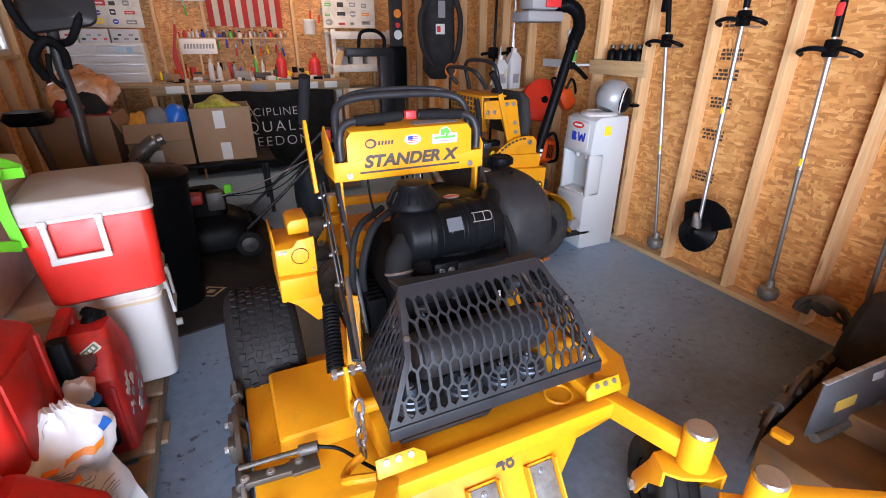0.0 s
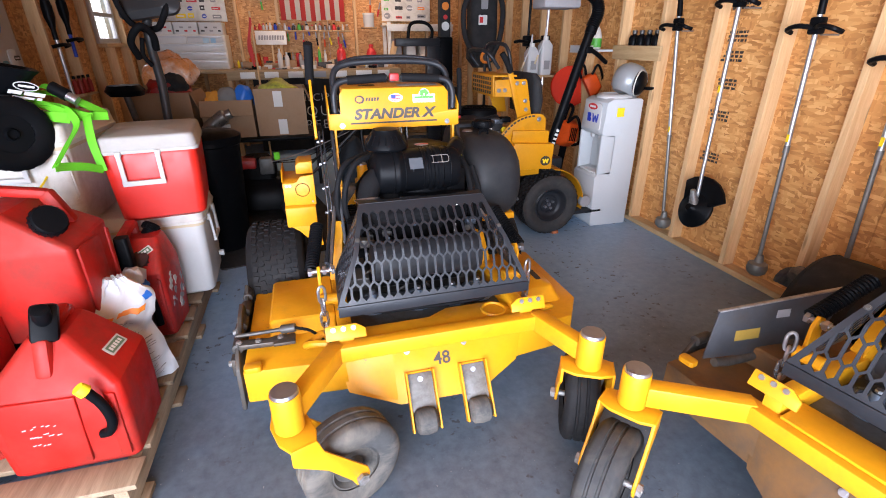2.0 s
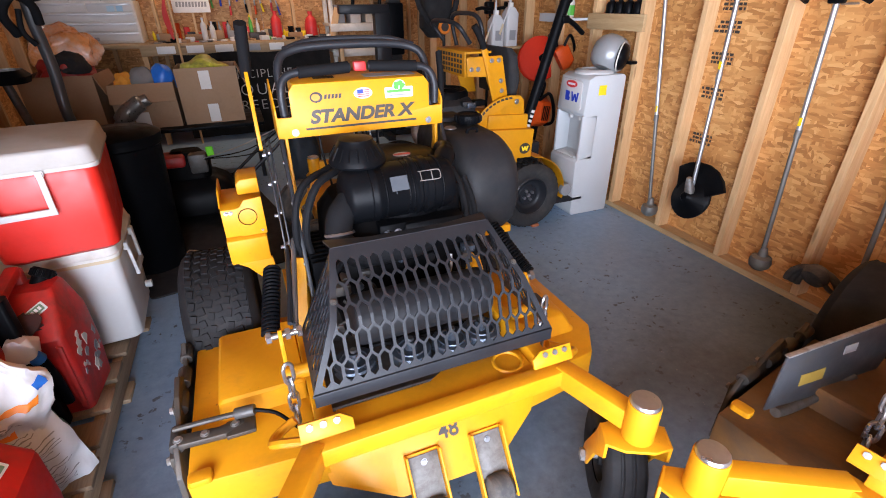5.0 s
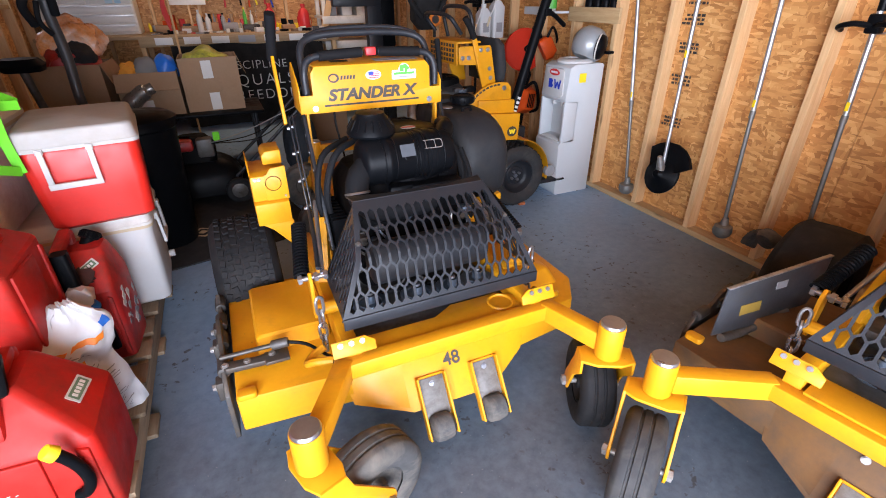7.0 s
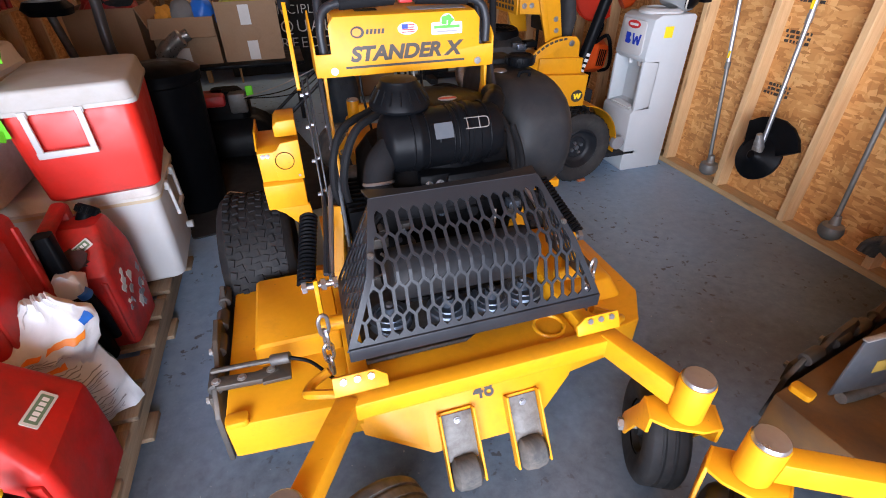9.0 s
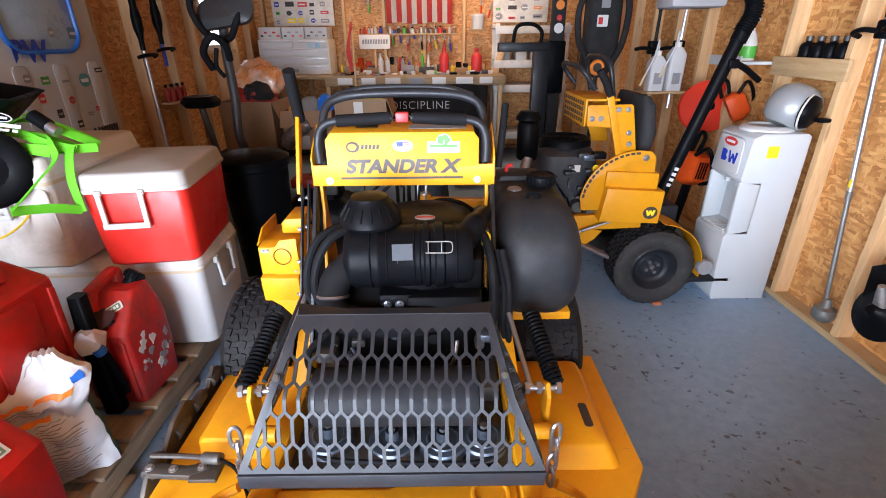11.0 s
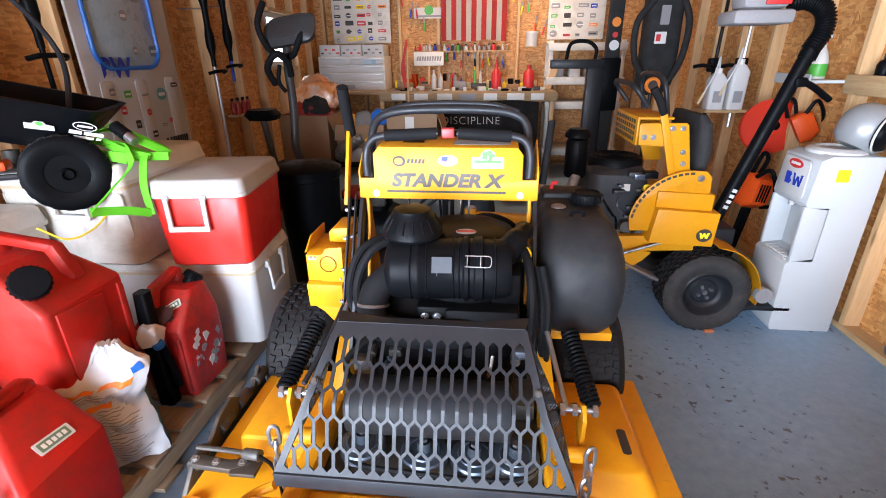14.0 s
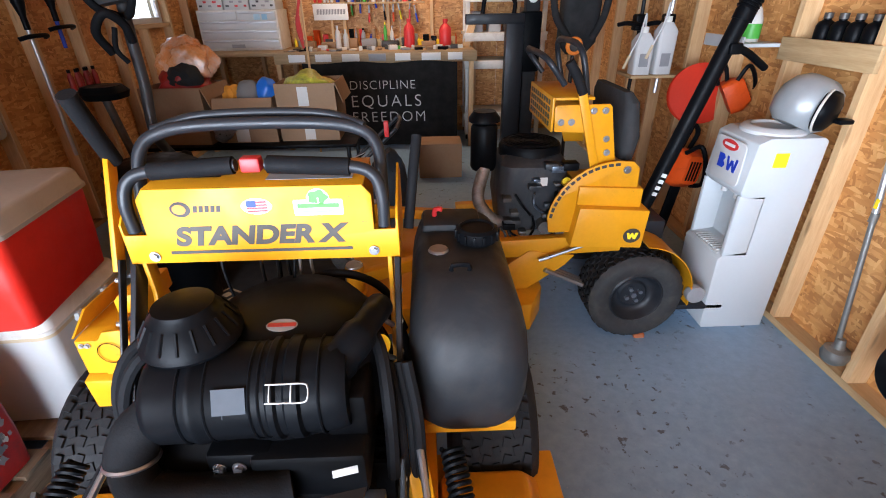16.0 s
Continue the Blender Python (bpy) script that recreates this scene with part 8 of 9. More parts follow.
for y, z, w, h, mat in spots:
    inside = z > 0.03
    mm = Matrix.Translation((0.0070 if inside else 0.0090, 0, 0)) @ YZ
    sticker(pan, rounded(y, z, y + w * 0.8, z + h * 0.75, min(w, h) * random.choice((0.08, 0.2, 0.34))), mm, mat, "sticker")
    sticker(pan, rounded(y + w * 0.12, z + h * 0.26, y + w * 0.68, z + h * 0.46, 0.002), mm @ Matrix.Translation((0, 0, 0.0009)), random.choice((CHALK, TAPE, CHALK, PRINT_GREY)), "print_bar")
for r in range(3):
    for c in range(4):
        if (r + c) % 2:
            sticker(pan, [(0.10 + 0.022 * c, -0.53 + 0.022 * r), (0.122 + 0.022 * c, -0.53 + 0.022 * r), (0.122 + 0.022 * c, -0.508 + 0.022 * r), (0.10 + 0.022 * c, -0.508 + 0.022 * r)], Matrix.Translation((0.0090, 0, 0)) @ YZ, INK, "print_bar")
for k in range(7):
    sticker(pan, rounded(0.195 + 0.026 * k, -0.52, 0.217 + 0.026 * k, -0.465, 0.002), Matrix.Translation((0.0090, 0, 0)) @ YZ, INK, "print_bar")


def hung_tool(label, y, x, z0, z1, shaft):
    t = thing("pole_tool", label, "pole tool", pose(x, y, 0), "pole tools")
    bm = B()
    tube(bm, [(0.0, 0.0, z0), (0.0, 0.01, z1)], 0.013, 10, 1)
    part("pole", bm, shaft, t)
    bm = B()
    tube(bm, [(0, 0.005, z1 - 0.55), (0.0, 0.01, z1 - 0.25), (0, 0.012, z1)], 0.030, 12, 4, radii=[0.018, 0.036, 0.024, 0.034])
    part("motor_housing", bm, BLACK, t)
    bm = B()
    tube(bm, [(0.0, -0.10, z1 - 0.60), (0.05, -0.06, z1 - 0.585), (0.05, 0.08, z1 - 0.585), (0.0, 0.13, z1 - 0.60)], 0.013, 8, 5)
    part("loop_handle", bm, BLACK, t)
    bm = B()
    tube(bm, [(0, 0.01, z1 - 0.12), (XL - DEEP - x - 0.004, 0.01, z1 - 0.12)], 0.006, 6, 1)
    part("hook", bm, STEEL_DULL, t)
    return t


hung_tool("string trimmer with pale shaft hung on the west wall", 4.50, -1.36, 0.62, 1.98, ALU)
hung_tool("stick vacuum with blue-black body hung on a stud", 4.80, -1.37, 1.30, 2.02, PRINT_BLUE)
hung_tool("black pole tool hung near the doorway", 2.95, -1.36, 0.95, 2.10, BLACK)
t = thing("wall_shelf", "small pine ledge between studs on the west wall", "shelf")
bm = B()
box(bm, (-1.52, 4.84, 0.985), (-1.41, 5.16, 1.003), 0.002)
part("shelf_board", bm, PINE_Y, t)
for k in range(6):
    t = thing("bottle", "small red-capped bottle on a wall ledge", "bottle", pose(-1.465 + 0.02 * (k % 2), 4.87 + 0.05 * k, 1.004), "bottles on the west ledge")
    bm = B()
    lathe(bm, [(0.020, 0), (0.021, 0.09), (0.010, 0.115), (0.010, 0.125)], 14)
    part("bottle_body", bm, RED_DARK, t)
    bm = B()
    lathe(bm, [(0.012, 0.122), (0.012, 0.145), (0.0, 0.146)], 12)
    part("cap", bm, BLACK, t)

# exercise bike
t = thing("exercise_bike", "black and grey exercise bike with curved mast", "exercise bike", pose(-0.72, 4.42, 0))
bm = B()
tube(bm, [(0.06, 0.30, 0.34), (0.05, 0.06, 0.60), (0.03, -0.05, 0.80), (0.03, 0.0, 1.10), (0.0, 0.06, 1.40), (0.02, 0.04, 1.58)], 0.034, 12, 6)
part("mast", bm, BIKE_GREY, t, "grey curved steel mast")
bm = B()
loft(bm, [(0.0, rounded(-0.22, -0.10, 0.20, 0.10, 0.06)), (0.05, rounded(-0.24, -0.12, 0.22, 0.12, 0.07)), (0.10, rounded(-0.16, -0.09, 0.14, 0.09, 0.05))], Matrix.Translation((0.10, 0.0, 1.66)) @ Euler((radians(58), radians(-8), radians(-10))).to_matrix().to_4x4())
part("display_console", bm, BIKE_GREY, t)
bm = B()
tube(bm, [(0.0, 0.0, 1.50), (-0.07, -0.10, 1.56), (-0.11, -0.14, 1.72), (-0.08, -0.06, 1.88)], 0.023, 10, 6)
tube(bm, [(0.05, 0.0, 1.50), (0.13, -0.10, 1.52), (0.20, -0.14, 1.62), (0.24, -0.06, 1.74)], 0.023, 10, 6)
tube(bm, [(-0.06, -0.08, 1.30), (-0.07, -0.16, 1.42), (0.02, -0.18, 1.52), (0.07, -0.10, 1.46), (0.06, -0.04, 1.36)], 0.026, 10, 6)
tube(bm, [(-0.02, -0.05, 1.44), (-0.03, -0.08, 1.32), (0.01, -0.06, 1.24)], 0.016, 10, 6)
part("handlebar", bm, GRIP, t)
bm = B()
loft(bm, [(1.02, rounded(-0.34, -0.13, -0.12, 0.11, 0.08)), (1.06, rounded(-0.37, -0.15, -0.11, 0.13, 0.09)), (1.10, rounded(-0.35, -0.12, -0.14, 0.10, 0.08))])
part("seat", bm, BLACK, t)
bm = B()
tube(bm, [(-0.24, -0.02, 1.03), (-0.20, 0.0, 0.70), (-0.16, 0.02, 0.36)], 0.026, 10, 3)
part("seat_post", bm, GREY_METAL, t)
bm = B()
lathe(bm, [(0.0, -0.05), (0.22, -0.045), (0.24, 0.0), (0.22, 0.045), (0.0, 0.05)], 28, pose(0.02, 0.28, 0.34, 0, 90, 30))
part("flywheel_cover", bm, BLACK, t)
bm = B()
tube(bm, [(-0.22, -0.02, 0.40), (0.05, 0.25, 0.36)], 0.035, 10, 1)
box(bm, (-0.40, -0.12, 0.0), (-0.33, 0.22, 0.05), 0.012)
box(bm, (0.16, 0.10, 0.0), (0.23, 0.56, 0.05), 0.012)
tube(bm, [(-0.36, 0.02, 0.04), (-0.16, 0.02, 0.38)], 0.03, 10, 1)
tube(bm, [(0.20, 0.30, 0.04), (0.05, 0.28, 0.34)], 0.03, 10, 1)
part("base_frame", bm, GREY_METAL, t)

# bin behind the coolers
t = thing("waste_bin", "large black plastic bin with a lid", "bin", pose(-0.27, 3.52, 0))
bm = B()
lathe(bm, [(0.15, 0.0), (0.165, 0.02), (0.205, 0.76), (0.215, 0.77), (0.215, 0.80), (0.20, 0.805)], 30)
part("barrel", bm, BLACK, t)
bm = B()
lathe(bm, [(0.218, 0.795), (0.222, 0.825), (0.18, 0.85), (0.0, 0.865)], 30)
part("lid", bm, BLACK, t)

# flattened sign by the tyre
t = thing("floor_sign", "black mat printed with a pale diamond, lengthened as floor shade", "mat", pose(0.0, 3.55, 0.0, 0, 0, 12))
bm = B()
# mat drawn longer towards the table; its black stands in for shade there
prism(bm, rounded(-0.36, -0.42, 0.62, 1.25, 0.03), 0.010, None, 0.002)
mat_ob = part("rubber_mat", bm, CLOTH_BLACK, t)
for s, c in ((0.085, CREAM), (0.062, CLOTH_BLACK), (0.03, CREAM)):
    sticker(mat_ob, [(0.02 + s * 1.15, 0), (0.02, s), (0.02 - s * 1.15, 0), (0.02, -s)], Matrix.Translation((-0.10, 0.015, 0.0104 + 0.0008 * (0.09 - s) * 30)), c, "print")

# ---------------------------------------------------------------- black table, boxes and walk-behind mower
t = thing("folding_table", "black folding table loaded with cardboard boxes", "table", pose(0, 0, 0))
bm = B()
box(bm, (-1.20, 4.98, 0.495), (0.56, 5.66, 0.525), 0.006)
part("tabletop", bm, BLACK, t)
for x in (-1.12, 0.48):
    for y in (5.06, 5.58):
        bm = B()
        cyl(bm, (x, y, 0), (x, y, 0.495), 0.018, seg=12)
        part("leg", bm, BLACK_POWDER, t)


def carton(label, x0, x1, y0, y1, h, open_top, rz=0, flaps=(1, 1, 1, 1), tapes=()):
    t = thing("cardboard_box", label, "box", pose((x0 + x1) / 2, (y0 + y1) / 2, 0.526, 0, 0, rz), "cardboard boxes on the table")
    w, d, th = (x1 - x0) / 2, (y1 - y0) / 2, 0.006
    bm = B()
    box(bm, (-w, -d, 0), (w, -d + th, h))
    box(bm, (-w, d - th, 0), (w, d, h))
    box(bm, (-w, -d + th, 0), (-w + th, d - th, h))
    box(bm, (w - th, -d + th, 0), (w, d - th, h))
    box(bm, (-w + th, -d + th, 0), (w - th, d - th, th))
    if not open_top:
        box(bm, (-w + 0.001, -d + 0.001, h), (w - 0.001, d - 0.001, h + th))
    part("carton", bm, CARD, t)
    if open_top:
        for k, on in enumerate(flaps):
            if not on:
                continue
            bm = B()
            if k < 2:
                s = (-1, 1)[k]
                box(bm, (-w, 0, 0), (w, 0.16, th), 0, Matrix.Translation((0, s * d, h)) @ Matrix.Rotation(radians(0 if s > 0 else 180), 4, "Z") @ Matrix.Rotation(radians(-60 if s < 0 else 25), 4, "X"))
            else:
                s = (-1, 1)[k - 2]
                box(bm, (0, -d, 0), (0.16, d, th), 0, Matrix.Translation((s * w, 0, h)) @ Matrix.Rotation(radians(0 if s > 0 else 180), 4, "Z") @ Matrix.Rotation(radians(70), 4, "Y"))
            part("flap", bm, CARD, t)
    for x, z, a, b in tapes:
        sticker(t, [(x - a / 2, z - b / 2), (x + a / 2, z - b / 2), (x + a / 2, z + b / 2), (x - a / 2, z + b / 2)], Matrix.Translation((0, -d, 0)) @ Matrix.Rotation(radians(90), 4, "X"), TAPE, "tape", 0.0015)
    return t


carton("brown cardboard box with two white labels and yellow bag on top", -0.075, 0.41, 5.11, 5.55, 0.46, True, 0, (0, 0, 0, 1), ((-0.02, 0.36, 0.085, 0.15), (0.0, 0.085, 0.085, 0.15)))
carton("open cardboard box holding caps and gloves", -0.575, -0.10, 5.09, 5.52, 0.36, True, 0, (1, 0, 0, 0), ((-0.05, 0.07, 0.11, 0.13),))
carton("open cardboard box holding red rags", -1.12, -0.62, 5.06, 5.52, 0.45, True, -4, (0, 0, 0, 1))


def rumpled(name, label, category, cx, cy, cz, sx, sy, sz, material, seed, amp=0.25):
    bm = B()
    bmesh.ops.create_icosphere(bm, subdivisions=4, radius=1)
    for v in bm.verts:
        n = noise.noise(v.co * 1.6 + Vector((seed, 0, 0))) * amp + noise.noise(v.co * 4.5 + Vector((0, seed, 0))) * amp * 0.45
        v.co = v.co * (1 + n)
        if v.co.z < -0.55:
            v.co.z = -0.55
        v.co = Vector((v.co.x * sx, v.co.y * sy, (v.co.z + 0.55) * sz))
    return solid(name, bm, material, label, category, m=Matrix.Translation((cx, cy, cz)))


HIVIS = surface("yellow_packaging", (0.62, 0.60, 0.06), 0.4, vary=0.3, coarse=9, dirt=(0.05, 0.05, 0.05), dirt_amount=0.7, dirt_scale=9, bump=0.2)
ORANGE_BAG = surface("orange_clear_bag", (0.78, 0.30, 0.10), 0.3, vary=0.3, coarse=9, dirt=(0.7, 0.62, 0.55), dirt_amount=0.6, dirt_scale=7, bump=0.3)
HAT = surface("grey_cap_cloth", (0.20, 0.19, 0.18), 0.8, vary=0.2, fine=200, bump=0.3)
rumpled("packaging_bag", "crumpled yellow and black packaging in a box", "bag", 0.16, 5.33, 0.80, 0.22, 0.19, 0.16, HIVIS, 1.0)
rumpled("cleaning_rag", "crumpled red cloth rag in a box", "rag", -0.86, 5.30, 0.78, 0.22, 0.20, 0.22, RED_DARK, 2.0)
rumpled("cleaning_rag", "black crumpled cloth on the red rag", "rag", -0.80, 5.22, 0.98, 0.13, 0.11, 0.10, CLOTH_BLACK, 7.0)
rumpled("plastic_bag", "clear and orange plastic bag on the rags", "bag", -0.84, 5.38, 1.02, 0.22, 0.17, 0.19, ORANGE_BAG, 4.0, 0.3)
rumpled("cap", "grey cloth cap on top of an open box", "cap", -0.34, 5.28, 0.80, 0.11, 0.10, 0.13, HAT, 5.0, 0.12)
rumpled("cap", "blue cloth cap on top of an open box", "cap", -0.19, 5.30, 0.80, 0.10, 0.10, 0.14, BLUE, 6.0, 0.12)
rumpled("work_glove", "orange work glove on an open box", "gloves", -0.47, 5.28, 0.80, 0.09, 0.09, 0.10, surface("orange_gloves", (0.75, 0.30, 0.03), 0.8), 8.0, 0.3)
t = thing("duct_elbow", "crushed foil duct elbow leaning on a box", "duct", pose(-0.37, 5.03, 0.526))
bm = B()
tube(bm, [(-0.18, 0.0, 0.05), (-0.12, -0.01, 0.13), (-0.02, -0.015, 0.21), (0.07, -0.01, 0.25)], 0.06, 14, 6, radii=[0.05, 0.07, 0.065, 0.045])
part("duct", bm, surface("crushed_foil", (0.30, 0.29, 0.27), 0.35, metal=0.7, vary=0.4, coarse=14, bump=0.5), t)

t = thing("push_mower", "black walk-behind mower with a red engine cover", "mower", pose(-0.05, 4.32, 0))
bm = B()
loft(bm, [(0.07, rounded(-0.34, -0.24, 0.30, 0.24, 0.12)), (0.20, rounded(-0.34, -0.24, 0.30, 0.24, 0.12)), (0.27, rounded(-0.29, -0.20, 0.25, 0.20, 0.10)), (0.32, rounded(-0.20, -0.15, 0.18, 0.15, 0.08))])
part("deck", bm, BLACK, t)
bm = B()
loft(bm, [(0.23, rounded(-0.16, -0.14, 0.14, 0.14, 0.05)), (0.42, rounded(-0.17, -0.15, 0.15, 0.15, 0.06)), (0.50, rounded(-0.10, -0.09, 0.09, 0.09, 0.05))])
eng = part("engine", bm, ENGINE, t)
bm = B()
box(bm, (-0.22, -0.18, 0.42), (0.0, 0.02, 0.50), 0.02)
part("engine_cover", bm, RED_DARK, eng)
bm = B()
box(bm, (0.02, -0.16, 0.36), (0.14, -0.05, 0.50), 0.015)
part("fuel_bowl", bm, GREY_METAL, eng)
bm = B()
box(bm, (0.15, -0.165, 0.48), (0.20, -0.150, 0.55), 0.008)
part("tag", bm, GREEN, eng)
for x in (-0.30, 0.26):
    for y in (-0.27, 0.27):
        wm = Matrix.Translation((x, y, 0.10)) @ Matrix.Rotation(radians(90), 4, "Z")
        w = part("wheel", tyre_mesh(B(), 0.10, 0.05, 0.06, wm, ribs=2), RUBBER, t)
        bm = B()
        lathe(bm, [(0.061, -0.012), (0.02, -0.02), (0.02, 0.02), (0.061, 0.012)], 16, wm @ Matrix.Rotation(radians(90), 4, "Y"))
        part("hub", bm, GREY_METAL, w)
for s in (-1, 1):
    bm = B()
    tube(bm, [(0.24, 0.20 * s, 0.18), (0.60, 0.20 * s, 0.48), (1.00, 0.20 * s, 0.84)], 0.013, 8, 3)
    part("handle_tube", bm, BLACK_POWDER, t)
bm = B()
tube(bm, [(1.00, -0.20, 0.84), (1.02, 0.0, 0.86), (1.00, 0.20, 0.84)], 0.013, 8, 3)
part("cross_bar", bm, BLACK_POWDER, t)
for k in range(3):
    bm = B()
    tube(bm, [(0.10, -0.15, 0.46), (0.40 + 0.05 * k, -0.22, 0.55 - 0.03 * k), (0.80, -0.21, 0.70)], 0.004, 6, 5)
    part("cable", bm, ALU if k == 0 else BLACK, t)
bm = B()
box(bm, (0.93, -0.225, 0.80), (0.96, -0.20, 0.90), 0.006)
part("bail_lever", bm, PRINT_RED, t)
rumpled("grass_bag", "dark folded grass bag beside the walk-behind mower", "bag", 0.82, 4.75, 0.0, 0.17, 0.15, 0.34, surface("blue_black_cloth", (0.020, 0.030, 0.040), 0.7, vary=0.4), 3.0, 0.2)
t = thing("cardboard_box", "plain flattened brown carton standing on the floor", "box", pose(1.24, 5.72, 0))
bm = B()
box(bm, (-0.18, -0.14, 0), (0.24, 0.16, 0.34), 0.004)
part("carton", bm, CARD, t)

# ---------------------------------------------------------------- workbench at the back
t = thing("workbench", "pine workbench with cluttered top and open frame", "workbench")
bm = B()
box(bm, (-1.44, 6.70, 1.045), (1.70, 7.50, 1.083), 0.004)
part("bench_top", bm, BENCH, t)
bm = B()
box(bm, (-0.50, 6.665, 0.965), (1.72, 6.699, 1.075), 0.003)
part("front_rail", bm, BENCH, t)
for x in (-1.40, -0.50, 1.64):
    for y in (6.70, 7.40):
        bm = B()
        box(bm, (x, y, 0), (x + 0.05, y + 0.089, 1.045), 0.003)
        part("leg", bm, PINE_Z, t)
bm = B()
box(bm, (-1.40, 6.80, 0.40), (-0.46, 7.45, 0.418), 0.002)
part("lower_shelf", bm, BENCH, t)

t = thing("banner", "black cloth banner lettered in white under the bench", "banner")
bm = B()
n = 40
top = [bm.verts.new((-0.20 + 1.70 * k / n, 6.640 + 0.006 * math.sin(k * 0.9), 0.975 - 0.010 * math.sin(k * 0.35))) for k in range(n + 1)]
mid = [bm.verts.new((-0.20 + 1.70 * k / n, 6.630 + 0.008 * math.sin(k * 0.7 + 1), 0.50)) for k in range(n + 1)]
low = [bm.verts.new((-0.20 + 1.70 * k / n, 6.632 + 0.014 * math.sin(k * 0.8 + 2), 0.06)) for k in range(n + 1)]
for a, b in ((top, mid), (mid, low)):
    for k in range(n):
        bm.faces.new((a[k], a[k + 1], b[k + 1], b[k]))
bmesh.ops.solidify(bm, geom=bm.faces[:], thickness=0.003)
cloth = part("cloth", bm, CLOTH_BLACK, t)
for text, x, z, size, wide in (("DISCIPLINE", 0.292, 0.735, 0.135, 1.12), ("EQUALS", 0.292, 0.560, 0.185, 1.28), ("FREEDOM", 0.292, 0.385, 0.165, 1.24)):
    letters("lettering", text, size, pose(x, 6.612, z, 90, 0, 0), CHALK, cloth, 0, 0.001, wide, -0.0022, "LEFT")


def tool_chest(label, x0, x1, y0, y1, z0, z1, rows):
    t = thing("tool_chest", label, "tool chest")
    bm = B()
    box(bm, (x0, y0 + 0.012, z0), (x1, y1, z1), 0.006)
    part("cabinet", bm, WHITE_GRIMY, t)
    z = z0 + 0.02
    hs = (z1 - z0 - 0.03) / rows
    for k in range(rows):
        halves = ((x0 + 0.02, x1 - 0.02),) if k < rows - 1 else ((x0 + 0.02, (x0 + x1) / 2 - 0.005), ((x0 + x1) / 2 + 0.005, x1 - 0.02))
        for a, b in halves:
            bm = B()
            box(bm, (a, y0 - 0.004, z + 0.005), (b, y0 + 0.011, z + hs - 0.005), 0.004)
            d = part("drawer", bm, WHITE, t)
            bm = B()
            box(bm, (a + 0.01, y0 - 0.012, z + hs - 0.028), (b - 0.01, y0 - 0.004, z + hs - 0.012), 0.003)
            part("handle", bm, ALU, d)
        z += hs
    return t


chest = tool_chest("white steel tool chest with wide drawers and stickers", -1.38, -0.49, 7.02, 7.46, 1.084, 1.50, 4)
sticker(chest, rounded(-1.05, 1.115, -0.90, 1.15, 0.004), Matrix.Translation((0, 7.0155, 0)) @ Matrix.Rotation(radians(90), 4, "X"), PRINT_GREY, "decal")
sticker(chest, rounded(-0.75, 1.40, -0.68, 1.455, 0.004), Matrix.Translation((0, 7.0155, 0)) @ Matrix.Rotation(radians(90), 4, "X"), surface("pale_blue_print", (0.35, 0.52, 0.62), 0.5), "decal")
sticker(chest, rounded(-0.66, 1.40, -0.60, 1.455, 0.004), Matrix.Translation((0, 7.0155, 0)) @ Matrix.Rotation(radians(90), 4, "X"), surface("sky_blue_print", (0.25, 0.45, 0.62), 0.5), "decal")
t = thing("box_row", "low white boxes with printed labels on a tool chest", "box")
for k in range(3):
    bm = B()
    box(bm, (-1.36 + 0.29 * k, 7.06, 1.501), (-1.085 + 0.29 * k, 7.40, 1.64), 0.004)
    p = part("carton", bm, WHITE, t)
    random.seed(60 + k)
    for q in range(5):
        x = -1.34 + 0.29 * k + 0.05 * q
        sticker(p, rounded(x, 1.53 + 0.04 * (q % 2), x + random.uniform(0.03, 0.045), 1.55 + 0.04 * (q % 2), 0.003), Matrix.Translation((0, 7.0595, 0)) @ Matrix.Rotation(radians(90), 4, "X"), random.choice((PRINT_RED, INK, PRINT_GREY, PRINT_RED)), "print_bar")


def sticker_board(label, x0, x1, z0, z1, y, seed, count):
    t = thing("notice_board", label, "board")
    bm = B()
    box(bm, (x0, y, z0), (x1, y + 0.015, z1), 0.003)
    b = part("sheet", bm, WHITE_GRIMY, t)
    rnd = random.Random(seed)
    cols = max(3, int(count ** 0.5))
    k = 0
    for r in range(cols + 2):
        for c in range(cols):
            w, h = rnd.uniform(0.05, (x1 - x0) / cols * 0.85), rnd.uniform(0.03, 0.06)
            x = x0 + 0.03 + (x1 - x0 - 0.06) / cols * c + rnd.uniform(0, 0.02)
            z = z0 + 0.03 + (z1 - z0 - 0.06) / (cols + 2) * r + rnd.uniform(0, 0.015)
            mat = rnd.choice((INK, PRINT_GREY, INK, PRINT_RED, PRINT_YELLOW, PRINT_BLUE, PRINT_GREY, PRINT_ORANGE, PRINT_GREEN))
            if rnd.random() < 0.15:
                pts = [(x + h * 0.8 + h * 0.8 * math.cos(a), z + h / 2 + h * 0.7 * math.sin(a)) for a in (math.pi * q / 7 for q in range(14))]
            else:
                pts = rounded(x, z, min(x + w, x1 - 0.01), z + h, 0.006)
            st = sticker(b, pts, Matrix.Translation((0, y - 0.0002, 0)) @ Matrix.Rotation(radians(90), 4, "X"), mat, "sticker")
            sticker(st, rounded(x + 0.012, z + h * 0.35, min(x + w * 0.8, x1 - 0.02), z + h * 0.62, 0.002), Matrix.Translation((0, y - 0.0014, 0)) @ Matrix.Rotation(radians(90), 4, "X"), rnd.choice((CHALK, TAPE, CHALK, INK)), "print_bar")
            k += 1
    return t


